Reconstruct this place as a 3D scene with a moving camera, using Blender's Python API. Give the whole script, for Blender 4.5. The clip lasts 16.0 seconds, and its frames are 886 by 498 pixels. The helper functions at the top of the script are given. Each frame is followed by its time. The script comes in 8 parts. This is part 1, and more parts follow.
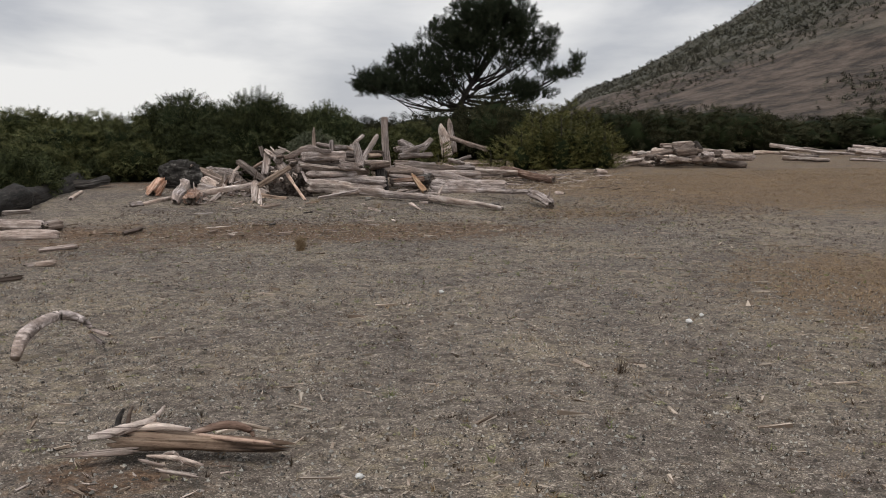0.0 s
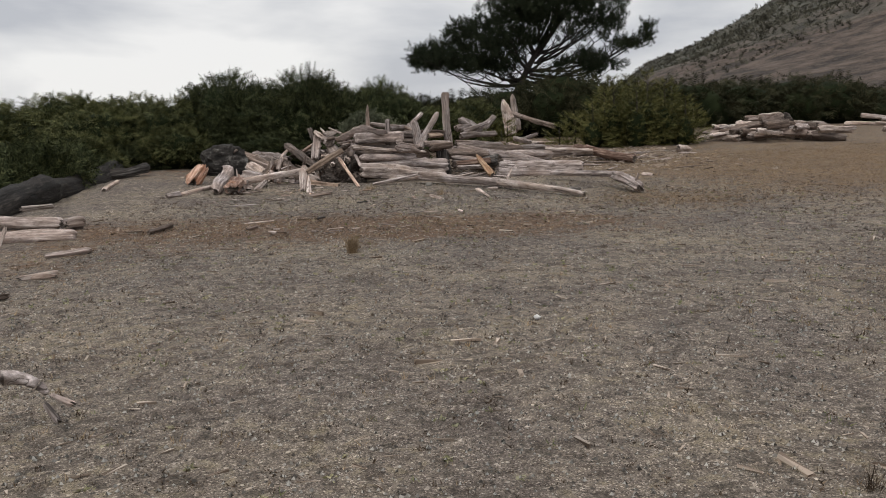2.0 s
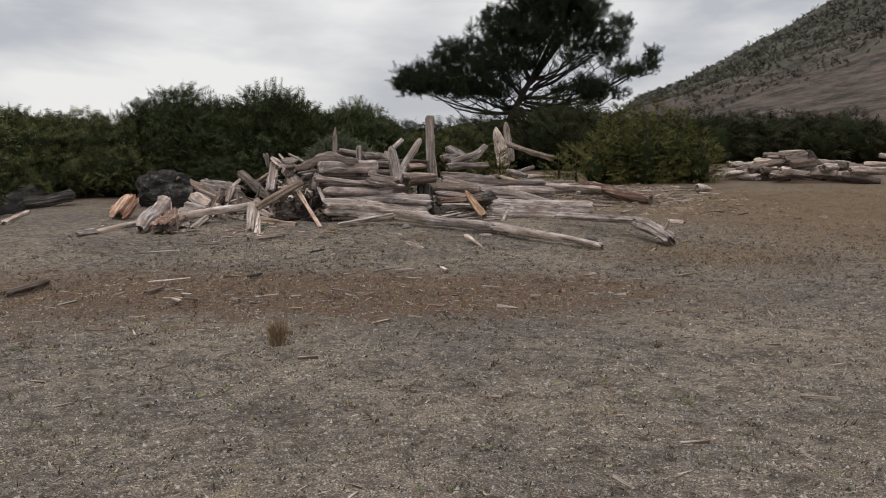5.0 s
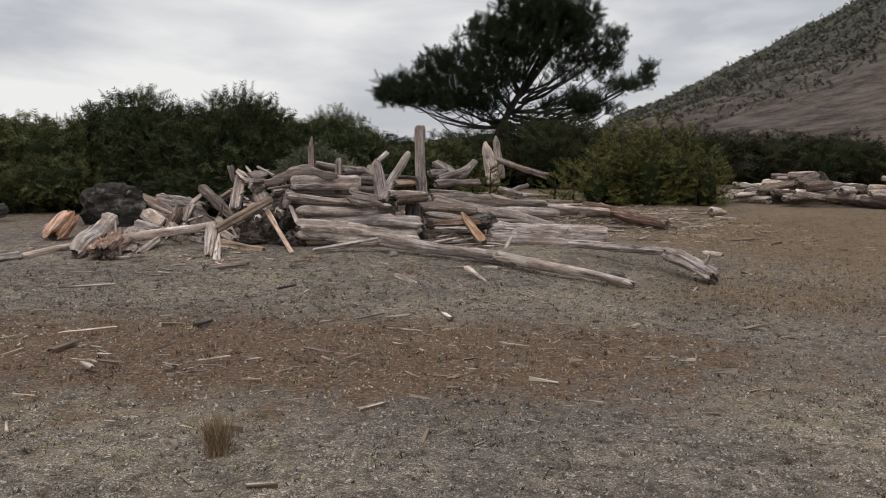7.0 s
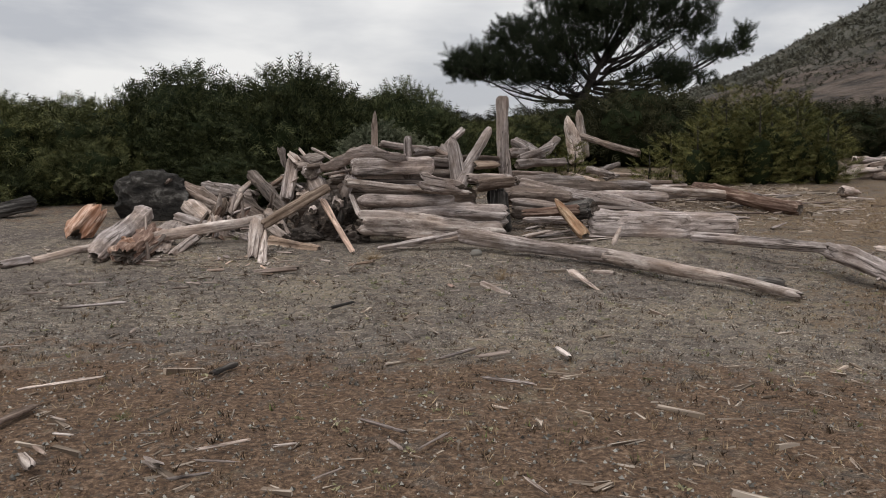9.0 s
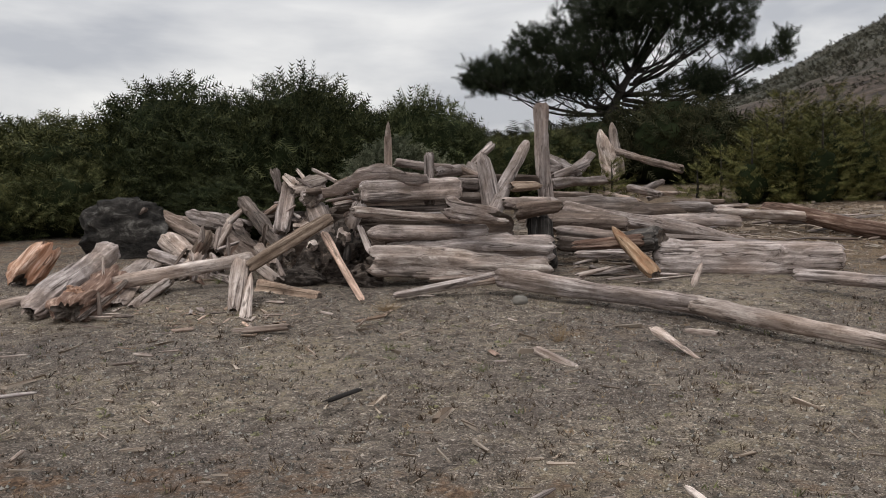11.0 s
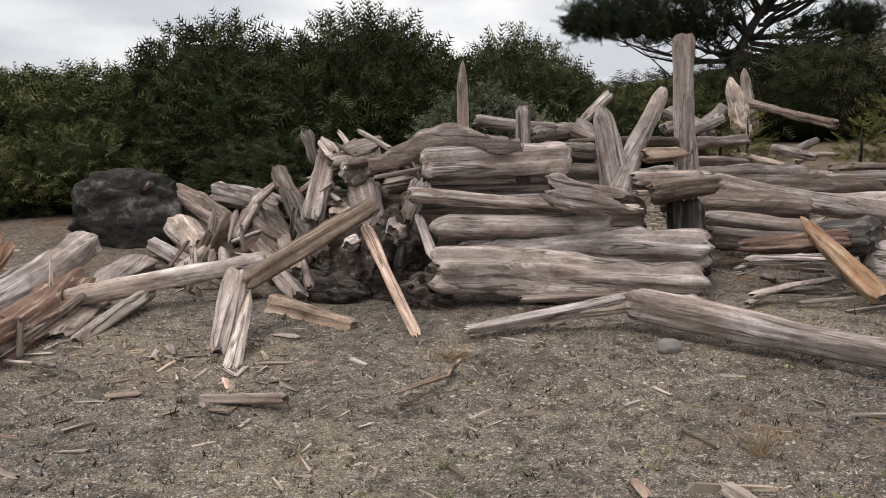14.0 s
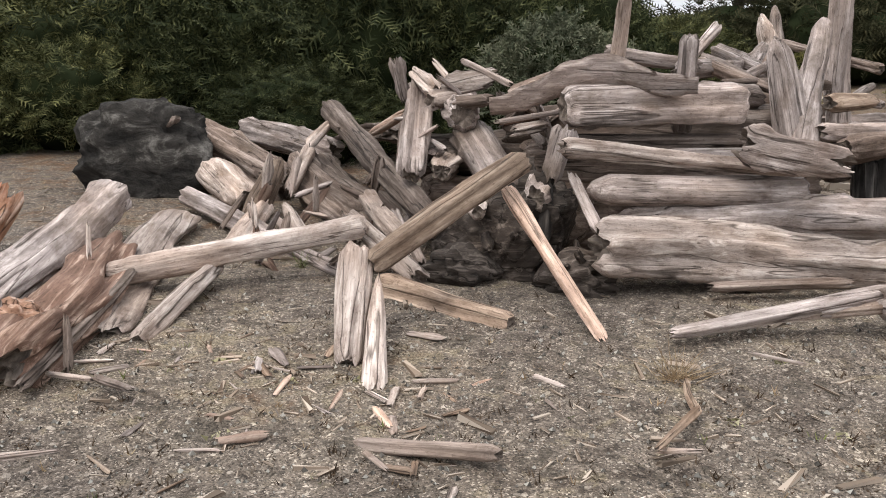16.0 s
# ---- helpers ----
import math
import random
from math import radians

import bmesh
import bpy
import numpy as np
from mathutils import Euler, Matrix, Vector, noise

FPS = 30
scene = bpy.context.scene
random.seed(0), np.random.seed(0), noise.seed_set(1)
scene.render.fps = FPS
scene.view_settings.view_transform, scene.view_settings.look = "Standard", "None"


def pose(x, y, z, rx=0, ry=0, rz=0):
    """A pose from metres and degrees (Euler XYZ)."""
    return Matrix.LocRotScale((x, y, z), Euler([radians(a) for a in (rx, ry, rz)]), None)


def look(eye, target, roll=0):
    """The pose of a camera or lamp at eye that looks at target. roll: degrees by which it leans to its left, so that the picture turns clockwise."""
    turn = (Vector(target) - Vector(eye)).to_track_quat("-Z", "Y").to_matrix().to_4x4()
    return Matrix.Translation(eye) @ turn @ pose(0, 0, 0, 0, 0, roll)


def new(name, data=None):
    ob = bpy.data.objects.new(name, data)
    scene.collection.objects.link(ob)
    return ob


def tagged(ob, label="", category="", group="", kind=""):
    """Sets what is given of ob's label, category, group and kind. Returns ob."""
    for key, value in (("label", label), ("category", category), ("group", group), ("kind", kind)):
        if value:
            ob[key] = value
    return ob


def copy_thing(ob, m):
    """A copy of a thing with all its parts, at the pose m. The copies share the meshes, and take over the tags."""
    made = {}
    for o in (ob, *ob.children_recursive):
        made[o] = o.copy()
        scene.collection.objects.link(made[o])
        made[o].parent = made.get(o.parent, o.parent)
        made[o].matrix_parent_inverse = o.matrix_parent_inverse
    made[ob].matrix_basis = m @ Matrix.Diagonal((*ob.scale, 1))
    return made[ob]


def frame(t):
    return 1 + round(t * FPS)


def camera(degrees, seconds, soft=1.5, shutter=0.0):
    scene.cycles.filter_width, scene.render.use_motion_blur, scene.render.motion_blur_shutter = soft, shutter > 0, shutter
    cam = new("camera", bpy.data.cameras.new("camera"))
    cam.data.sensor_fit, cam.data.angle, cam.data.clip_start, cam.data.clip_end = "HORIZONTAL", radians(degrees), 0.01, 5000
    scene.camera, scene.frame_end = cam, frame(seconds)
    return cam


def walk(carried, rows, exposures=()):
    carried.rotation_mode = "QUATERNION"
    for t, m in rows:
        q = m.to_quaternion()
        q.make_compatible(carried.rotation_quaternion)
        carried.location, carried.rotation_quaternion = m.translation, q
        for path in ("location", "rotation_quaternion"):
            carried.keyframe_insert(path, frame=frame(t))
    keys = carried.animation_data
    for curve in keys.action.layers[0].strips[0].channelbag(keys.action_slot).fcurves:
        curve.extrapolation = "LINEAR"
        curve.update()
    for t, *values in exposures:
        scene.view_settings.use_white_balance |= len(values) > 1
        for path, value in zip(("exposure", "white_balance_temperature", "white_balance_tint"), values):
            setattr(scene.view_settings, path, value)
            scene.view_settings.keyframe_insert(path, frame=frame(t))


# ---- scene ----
cam = camera(54.8, 16.0, soft=1.0)
METRES, EYE, TILT, LEAN, TURN = 17.2, 1.5, 0.0, 0.0, 0.0
ROWS = [
    (0.0, 0.0, 0.0, 0.0, -0.05, -7.74, 0.36),
    (0.5, -0.006, 0.0357, -0.0018, 1.66, -8.39, 1.69),
    (1.0, -0.0098, 0.0676, -0.0028, 2.27, -8.47, 1.69),
    (1.5, -0.0139, 0.0988, -0.0033, 3.66, -8.87, 0.94),
    (2.0, -0.0172, 0.129, -0.0029, 3.59, -9.07, 1.62),
    (2.5, -0.0171, 0.1602, -0.0024, 3.06, -7.82, 1.2),
    (3.0, -0.0188, 0.1952, -0.0026, 2.95, -7.73, 1.47),
    (3.5, -0.0176, 0.2277, -0.003, 3.17, -7.77, 1.5),
    (6.0, -0.0333, 0.3873, -0.0057, 1.96, -6.91, -1.56),
    (6.5, -0.0389, 0.4173, -0.0061, 1.64, -7.1, -2.15),
    (7.0, -0.0458, 0.4514, -0.0064, 1.27, -6.18, -0.89),
    (7.5, -0.0511, 0.4845, -0.007, 1.84, -6.64, -1.38),
    (8.0, -0.0568, 0.5163, -0.0077, 2.35, -7.39, -0.52),
    (8.5, -0.0606, 0.55, -0.0078, 3.74, -7.39, 0.38),
    (9.0, -0.0665, 0.5851, -0.009, 5.7, -7.56, 0.26),
    (11.5, -0.0925, 0.7432, -0.0109, 6.76, -6.15, 1.27),
    (12.0, -0.0942, 0.7731, -0.0099, 6.86, -7.24, 1.54),
    (12.5, -0.093, 0.8004, -0.009, 8.12, -8.35, 0.67),
    (13.0, -0.0949, 0.8291, -0.0096, 10.77, -9.25, 1.03),
    (13.5, -0.0988, 0.8577, -0.01, 11.82, -8.96, 2.36),
    (14.0, -0.1109, 0.8827, -0.0108, 12.97, -9.14, 1.56),
    (14.5, -0.1303, 0.9035, -0.0105, 15.05, -11.05, 0.32),
    (15.0, -0.1503, 0.9228, -0.0113, 16.93, -11.79, -1.36),
    (15.5, -0.1736, 0.9378, -0.013, 15.43, -12.38, -1.32),
    (16.0, -0.1941, 0.9473, -0.0124, 9.85, -13.54, -0.2),
]
walk(cam, [(t, pose(0, 0, EYE, TILT, LEAN, TURN) @ pose(METRES * x, METRES * y, METRES * z, 90 + pitch, roll, yaw)) for t, x, y, z, yaw, pitch, roll in ROWS],
     exposures=[(0.0, -0.22), (3.5, -0.15), (6.0, -0.3), (7.5, -0.18), (9.0, -0.22), (11.5, -0.22), (12.5, -0.1), (14.0, 0.14), (15.0, 0.36), (16.0, 0.55)])

# ---------------------------------------------------------------- sky and sun
world = bpy.data.worlds.new("overcast_sky")
scene.world = world
world.use_nodes = True
wn, wl = world.node_tree.nodes, world.node_tree.links
wn.clear()
w_out = wn.new("ShaderNodeOutputWorld")
w_bg = wn.new("ShaderNodeBackground")
w_sky = wn.new("ShaderNodeTexSky")
w_sky.sky_type = "NISHITA"
w_sky.sun_disc = False
w_sky.sun_elevation = radians(64)
w_sky.sun_rotation = radians(220)
w_co = wn.new("ShaderNodeTexCoord")
w_map = wn.new("ShaderNodeMapping")
w_map.inputs["Scale"].default_value = (1.2, 1.2, 4.5)
w_no = wn.new("ShaderNodeTexNoise")
w_no.inputs["Scale"].default_value = 2.3
w_no.inputs["Detail"].default_value = 6
w_no.inputs["Roughness"].default_value = 0.48
w_no.inputs["Distortion"].default_value = 0.3
w_rmp = wn.new("ShaderNodeValToRGB")
w_rmp.color_ramp.elements[0].position = 0.40
w_rmp.color_ramp.elements[0].color = (0.60, 0.615, 0.66, 1)
w_rmp.color_ramp.elements[1].position = 0.62
w_rmp.color_ramp.elements[1].color = (1.03, 1.02, 1.01, 1)
w_half = wn.new("ShaderNodeMixRGB")
w_half.blend_type = "MULTIPLY"
w_half.inputs[0].default_value = 1
w_half.inputs[2].default_value = (0.1, 0.1, 0.1, 1)
w_mix = wn.new("ShaderNodeMixRGB")
w_mix.inputs[0].default_value = 0.93
wl.new(w_co.outputs["Generated"], w_map.inputs[0])
wl.new(w_map.outputs[0], w_no.inputs["Vector"])
wl.new(w_no.outputs["Fac"], w_rmp.inputs[0])
wl.new(w_sky.outputs[0], w_half.inputs[1])
wl.new(w_half.outputs[0], w_mix.inputs[1])
wl.new(w_rmp.outputs[0], w_mix.inputs[2])
w_sep = wn.new("ShaderNodeSeparateXYZ")
w_up = wn.new("ShaderNodeMapRange")
w_up.inputs["From Min"].default_value = 0.15
w_up.inputs["From Max"].default_value = 1.0
w_up.inputs["To Min"].default_value = 1.0
w_up.inputs["To Max"].default_value = 1.8
wl.new(w_co.outputs["Generated"], w_sep.inputs[0])
wl.new(w_sep.outputs[2], w_up.inputs["Value"])
wl.new(w_up.outputs[0], w_bg.inputs["Strength"])
wl.new(w_mix.outputs[0], w_bg.inputs["Color"])
wl.new(w_bg.outputs[0], w_out.inputs["Surface"])

sun = new("sun", bpy.data.lights.new("sun", "SUN"))
sun.data.energy = 1.5
sun.data.angle = radians(22)
sun.data.color = (1.0, 0.95, 0.88)
sun.matrix_world = look((-5, -6, 16), (0, 0, 0))


# ---------------------------------------------------------------- materials
class Mat:
    """A small builder of node materials."""

    def __init__(self, name, rough=0.9):
        self.m = bpy.data.materials.new(name)
        self.m.use_nodes = True
        self.n, self.l = self.m.node_tree.nodes, self.m.node_tree.links
        self.p = self.n["Principled BSDF"]
        self.p.inputs["Roughness"].default_value = rough
        self.p.inputs["Specular IOR Level"].default_value = 0.25
        self.co = self.n.new("ShaderNodeTexCoord")

    def noise(self, scale, stretch=(1, 1, 1), detail=4, rough=0.6, dist=0.0, offset=None):
        mp = self.n.new("ShaderNodeMapping")
        mp.inputs["Scale"].default_value = stretch
        self.l.new(self.co.outputs["Object"], mp.inputs[0])
        if offset is not None:
            self.l.new(offset, mp.inputs["Location"])
        t = self.n.new("ShaderNodeTexNoise")
        t.inputs["Scale"].default_value = scale
        t.inputs["Detail"].default_value = detail
        t.inputs["Roughness"].default_value = rough
        t.inputs["Distortion"].default_value = dist
        self.l.new(mp.outputs[0], t.inputs["Vector"])
        return t.outputs["Fac"]

    def ramp(self, fac, *stops):
        r = self.n.new("ShaderNodeValToRGB").color_ramp
        node = self.n[-1]
        while len(r.elements) < len(stops):
            r.elements.new(0.5)
        for e, (pos, col) in zip(r.elements, stops):
            e.position = pos
            e.color = (*col, 1) if len(col) == 3 else col
        self.l.new(fac, node.inputs[0])
        return node.outputs[0]

    def mix(self, fac, a, b, mode="MIX"):
        k = self.n.new("ShaderNodeMixRGB")
        k.blend_type = mode
        for i, v in enumerate((fac, a, b)):
            if isinstance(v, (int, float)):
                k.inputs[i].default_value = v if i == 0 else (v, v, v, 1)
            elif isinstance(v, tuple):
                k.inputs[i].default_value = (*v, 1)
            else:
                self.l.new(v, k.inputs[i])
        return k.outputs[0]

    def math(self, op, a, b=0.0):
        k = self.n.new("ShaderNodeMath")
        k.operation = op
        for i, v in enumerate((a, b)):
            if isinstance(v, (int, float)):
                k.inputs[i].default_value = v
            else:
                self.l.new(v, k.inputs[i])
        return k.outputs[0]

    def rand(self):
        return self.n.new("ShaderNodeObjectInfo").outputs["Random"]

    def island(self):
        return self.n.new("ShaderNodeNewGeometry").outputs["Random Per Island"]

    def attr(self, name):
        k = self.n.new("ShaderNodeAttribute")
        k.attribute_name = name
        return k.outputs["Fac"]

    def done(self, colour, height=None, strength=0.5, dist=0.02):
        if isinstance(colour, tuple):
            self.p.inputs["Base Color"].default_value = (*colour, 1)
        else:
            self.l.new(colour, self.p.inputs["Base Color"])
        if height is not None:
            b = self.n.new("ShaderNodeBump")
            b.inputs["Strength"].default_value = strength
            b.inputs["Distance"].default_value = dist
            self.l.new(height, b.inputs["Height"])
            self.l.new(b.outputs[0], self.p.inputs["Normal"])
        return self.m


def wood(name, dark, mid, light, stain=(0.10, 0.075, 0.055), stain_at=0.60):
    """Weathered timber, the grain along each piece's own x."""
    k = Mat(name, 0.88)
    shift = k.math("MULTIPLY", k.rand(), 37.0)
    comb = k.n.new("ShaderNodeCombineXYZ")
    k.l.new(shift, comb.inputs[0])
    k.l.new(shift, comb.inputs[1])
    off = comb.outputs[0]
    grain = k.noise(1.0, (1.3, 30, 30), 5, 0.58, 0.3, off)
    fine = k.noise(1.0, (9, 130, 130), 4, 0.75, 0.1, off)
    lines = k.noise(1.0, (0.42, 8.5, 8.5), 3, 0.5, 0.35, off)
    hair = k.noise(1.0, (0.9, 30, 30), 3, 0.55, 0.3, off)
    blot = k.noise(2.4, (0.8, 1.8, 1.8), 6, 0.68, 0.5, off)
    warm = k.noise(1.5, (0.7, 1.6, 1.6), 4, 0.6, 0.3, off)
    wear = k.noise(5.0, (0.6, 1.5, 1.5), 6, 0.7, 0.5, off)
    pits = k.noise(70.0, (0.45, 1, 1), 4, 0.75, 0.0, off)
    low = tuple(0.65 * m + 0.35 * d for m, d in zip(mid, dark))
    col = k.ramp(grain, (0.30, low), (0.50, mid), (0.67, light))
    col = k.mix(0.35, col, k.ramp(fine, (0.38, (0.55, 0.53, 0.52)), (0.58, (1.12, 1.12, 1.12))), "MULTIPLY")
    col = k.mix(0.75, col, k.ramp(wear, (0.36, (0.46, 0.41, 0.38)), (0.50, (1.0, 1.0, 1.0)), (0.64, (1.38, 1.39, 1.41))), "MULTIPLY")
    col = k.mix(0.7, col, k.ramp(warm, (0.42, (1.03, 1.04, 1.06)), (0.64, (0.84, 0.74, 0.66))), "MULTIPLY")
    col = k.mix(0.6, col, k.ramp(pits, (0.35, (0.40, 0.36, 0.34)), (0.43, (1.0, 1.0, 1.0))), "MULTIPLY")
    st = k.ramp(blot, (stain_at - 0.06, (0, 0, 0)), (stain_at + 0.08, (0.65, 0.65, 0.65)))
    col = k.mix(st, col, stain)
    gap = k.math("ADD", k.math("ABSOLUTE", k.math("SUBTRACT", lines, 0.5)), k.math("MULTIPLY", k.math("MAXIMUM", k.math("SUBTRACT", warm, 0.5), 0.0), 0.35))
    split = k.ramp(gap, (0.0, (0.07, 0.06, 0.055)), (0.008, (0.40, 0.38, 0.36)), (0.018, (1, 1, 1)))
    hairs = k.ramp(k.math("ABSOLUTE", k.math("SUBTRACT", hair, 0.47)), (0.0, (0.38, 0.35, 0.33)), (0.016, (1, 1, 1)))
    col = k.mix(0.8, col, split, "MULTIPLY")
    col = k.mix(0.5, col, hairs, "MULTIPLY")
    tone = k.math("MULTIPLY_ADD", k.rand(), 0.75)
    k.n[-1].inputs[2].default_value = 0.56
    col = k.mix(1.0, col, tone, "MULTIPLY")
    h = k.math("ADD", k.math("ADD", grain, k.math("MULTIPLY", fine, 0.4)), k.math("ADD", k.math("MULTIPLY", split, 0.5), k.math("ADD", k.math("MULTIPLY", wear, 0.8), k.math("MULTIPLY", pits, 0.3))))
    return k.done(col, h, 0.8, 0.014)


GREY = wood("grey_driftwood", (0.085, 0.070, 0.062), (0.315, 0.268, 0.246), (0.56, 0.49, 0.46))
PALE = wood("bleached_driftwood", (0.17, 0.130, 0.110), (0.455, 0.38, 0.335), (0.70, 0.615, 0.555), (0.20, 0.14, 0.098), 0.62)
BROWN = wood("brown_driftwood", (0.045, 0.034, 0.029), (0.175, 0.136, 0.114), (0.35, 0.29, 0.252))
TAN = wood("tan_driftwood", (0.085, 0.060, 0.045), (0.265, 0.192, 0.142), (0.45, 0.355, 0.275), (0.13, 0.082, 0.053))
HONEY = wood("honey_driftwood", (0.12, 0.075, 0.045), (0.36, 0.245, 0.155), (0.56, 0.425, 0.30), (0.30, 0.13, 0.06), 0.58)
RED = wood("rotten_red_wood", (0.045, 0.027, 0.019), (0.155, 0.098, 0.074), (0.44, 0.34, 0.28), (0.12, 0.072, 0.054), 0.55)
# near-black bark, darker than the other driftwood
DARKBARK = wood("dark_trunk_bark", (0.007, 0.006, 0.005), (0.026, 0.023, 0.020), (0.070, 0.062, 0.054), (0.012, 0.011, 0.010), 0.5)
ROOTWOOD = wood("dark_root_wood", (0.018, 0.014, 0.012), (0.066, 0.052, 0.043), (0.20, 0.168, 0.145), (0.022, 0.018, 0.015), 0.52)
ORANGE = wood("orange_rotten_wood", (0.12, 0.052, 0.030), (0.38, 0.235, 0.165), (0.68, 0.53, 0.44), (0.36, 0.165, 0.09), 0.56)
DARK = wood("dark_driftwood", (0.012, 0.011, 0.010), (0.050, 0.045, 0.041), (0.17, 0.155, 0.14), (0.02, 0.018, 0.016))
PINK = wood("split_pale_wood", (0.20, 0.12, 0.085), (0.52, 0.37, 0.29), (0.74, 0.60, 0.50), (0.46, 0.30, 0.23), 0.62)


def end_grain():
    k = Mat("end_grain", 0.92)
    n = k.noise(22, (0.2, 1, 1), 5, 0.7)
    c = k.ramp(n, (0.30, (0.03, 0.024, 0.02)), (0.55, (0.15, 0.12, 0.10)), (0.75, (0.30, 0.26, 0.22)))
    return k.done(c, n, 0.8, 0.02)


ENDS = end_grain()


def root_stuff():
    k = Mat("rootball_wood", 0.9)
    a = k.noise(3.2, (1, 1, 1.6), 8, 0.7, 0.8)
    b = k.noise(15, (1, 1, 1), 5, 0.65)
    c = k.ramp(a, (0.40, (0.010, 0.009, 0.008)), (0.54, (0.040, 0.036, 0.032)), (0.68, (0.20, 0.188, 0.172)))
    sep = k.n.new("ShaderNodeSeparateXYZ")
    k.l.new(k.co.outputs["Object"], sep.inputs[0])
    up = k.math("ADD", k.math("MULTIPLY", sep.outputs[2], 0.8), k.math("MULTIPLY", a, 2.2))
    # paler grey towards the top, its edge broken up by noise
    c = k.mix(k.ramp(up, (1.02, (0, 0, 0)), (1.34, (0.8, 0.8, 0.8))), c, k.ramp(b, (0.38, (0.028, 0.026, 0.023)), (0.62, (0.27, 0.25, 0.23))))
    return k.done(c, k.math("ADD", a, k.math("MULTIPLY", b, 0.5)), 1.0, 0.05)


ROOTS = root_stuff()


def sand():
    """Grey sandy shingle of single grains, mixed with brown litter where plants died back."""
    k = Mat("grey_shingle", 0.95)

    def grains(scale):
        v = k.n.new("ShaderNodeTexVoronoi")
        v.inputs["Scale"].default_value = scale
        k.l.new(k.co.outputs["Object"], v.inputs["Vector"])
        one = k.n.new("ShaderNodeSeparateColor")
        k.l.new(v.outputs["Color"], one.inputs[0])
        return one.outputs[0], one.outputs[1], v.outputs["Distance"]

    big = k.noise(0.45, (1, 1, 1), 6, 0.62)
    mid = k.noise(3.2, (1, 1, 1), 6, 0.7, 0.3)
    clod = k.noise(12, (1, 1, 1), 5, 0.7, 0.4)
    spot = k.noise(7.5, (1, 1, 1), 4, 0.62, 0.6)
    dust = k.noise(240, (1, 1, 1), 2, 0.6)
    tone, _, round_ = grains(150)
    tone2, pick2, _ = grains(58)
    c = k.ramp(tone, (0.0, (0.052, 0.046, 0.042)), (0.25, (0.125, 0.108, 0.096)), (0.75, (0.190, 0.166, 0.147)), (0.92, (0.29, 0.258, 0.232)), (1.0, (0.52, 0.48, 0.44)))
    pebble = k.ramp(tone2, (0.0, (0.04, 0.036, 0.034)), (0.6, (0.16, 0.145, 0.13)), (1.0, (0.52, 0.48, 0.44)))
    c = k.mix(k.ramp(pick2, (0.90, (0, 0, 0)), (0.92, (0.9, 0.9, 0.9))), c, pebble)
    c = k.mix(0.5, c, k.ramp(dust, (0.35, (0.6, 0.58, 0.56)), (0.65, (1.3, 1.3, 1.3))), "MULTIPLY")
    c = k.mix(0.8, c, k.ramp(clod, (0.37, (0.40, 0.37, 0.35)), (0.48, (0.96, 0.95, 0.94)), (0.64, (1.34, 1.32, 1.28))), "MULTIPLY")
    c = k.mix(0.8, c, k.ramp(mid, (0.35, (0.62, 0.58, 0.56)), (0.52, (1.0, 0.99, 0.98)), (0.68, (1.22, 1.18, 1.10))), "MULTIPLY")
    c = k.mix(0.8, c, k.ramp(big, (0.34, (0.76, 0.74, 0.75)), (0.62, (1.16, 1.13, 1.05))), "MULTIPLY")
    # dark spots paint the shade of small hollows and hummocks into the colour
    c = k.mix(k.ramp(spot, (0.36, (0.85, 0.85, 0.85)), (0.415, (0, 0, 0))), c, k.ramp(tone, (0.0, (0.030, 0.025, 0.020)), (1.0, (0.125, 0.105, 0.085))))
    thin = k.math("ADD", spot, k.math("MULTIPLY", k.math("SUBTRACT", big, 0.5), 0.7))
    c = k.mix(k.ramp(thin, (0.56, (0, 0, 0)), (0.68, (0.6, 0.6, 0.6))), c, k.ramp(tone, (0.0, (0.08, 0.064, 0.042)), (1.0, (0.34, 0.285, 0.195))))
    c = k.mix(1.0, c, (1.01, 1.0, 0.97), "MULTIPLY")
    lit = k.noise(30, (1, 1, 1), 6, 0.8)
    brown = k.ramp(lit, (0.36, (0.026, 0.017, 0.011)), (0.50, (0.100, 0.058, 0.034)), (0.66, (0.28, 0.19, 0.125)))
    gold = k.ramp(lit, (0.34, (0.048, 0.031, 0.019)), (0.50, (0.132, 0.088, 0.053)), (0.68, (0.30, 0.22, 0.145)))
    wob = k.math("ADD", k.math("MULTIPLY", k.math("SUBTRACT", mid, 0.5), 3.2), k.math("MULTIPLY", k.math("SUBTRACT", clod, 0.5), 2.2))
    here = k.attr("litter")
    f = k.math("ADD", here, k.math("MULTIPLY", wob, k.math("MINIMUM", k.math("MULTIPLY", here, 3.0), 1.0)))
    c = k.mix(k.ramp(f, (0.30, (0, 0, 0)), (0.85, (0.94, 0.94, 0.94))), c, brown)
    here = k.attr("meadow")
    f = k.math("ADD", here, k.math("MULTIPLY", wob, k.math("MINIMUM", k.math("MULTIPLY", here, 3.0), 1.0)))
    c = k.mix(k.ramp(f, (0.15, (0, 0, 0)), (0.70, (0.9, 0.9, 0.9))), c, gold)
    h = k.math("ADD", k.math("MULTIPLY", k.math("SUBTRACT", 1.0, round_), 0.35), k.math("ADD", k.math("MULTIPLY", clod, 1.6), k.math("ADD", k.math("MULTIPLY", dust, 0.15), k.math("MULTIPLY", spot, 1.6))))
    return k.done(c, h, 1.0, 0.016)


SAND = sand()


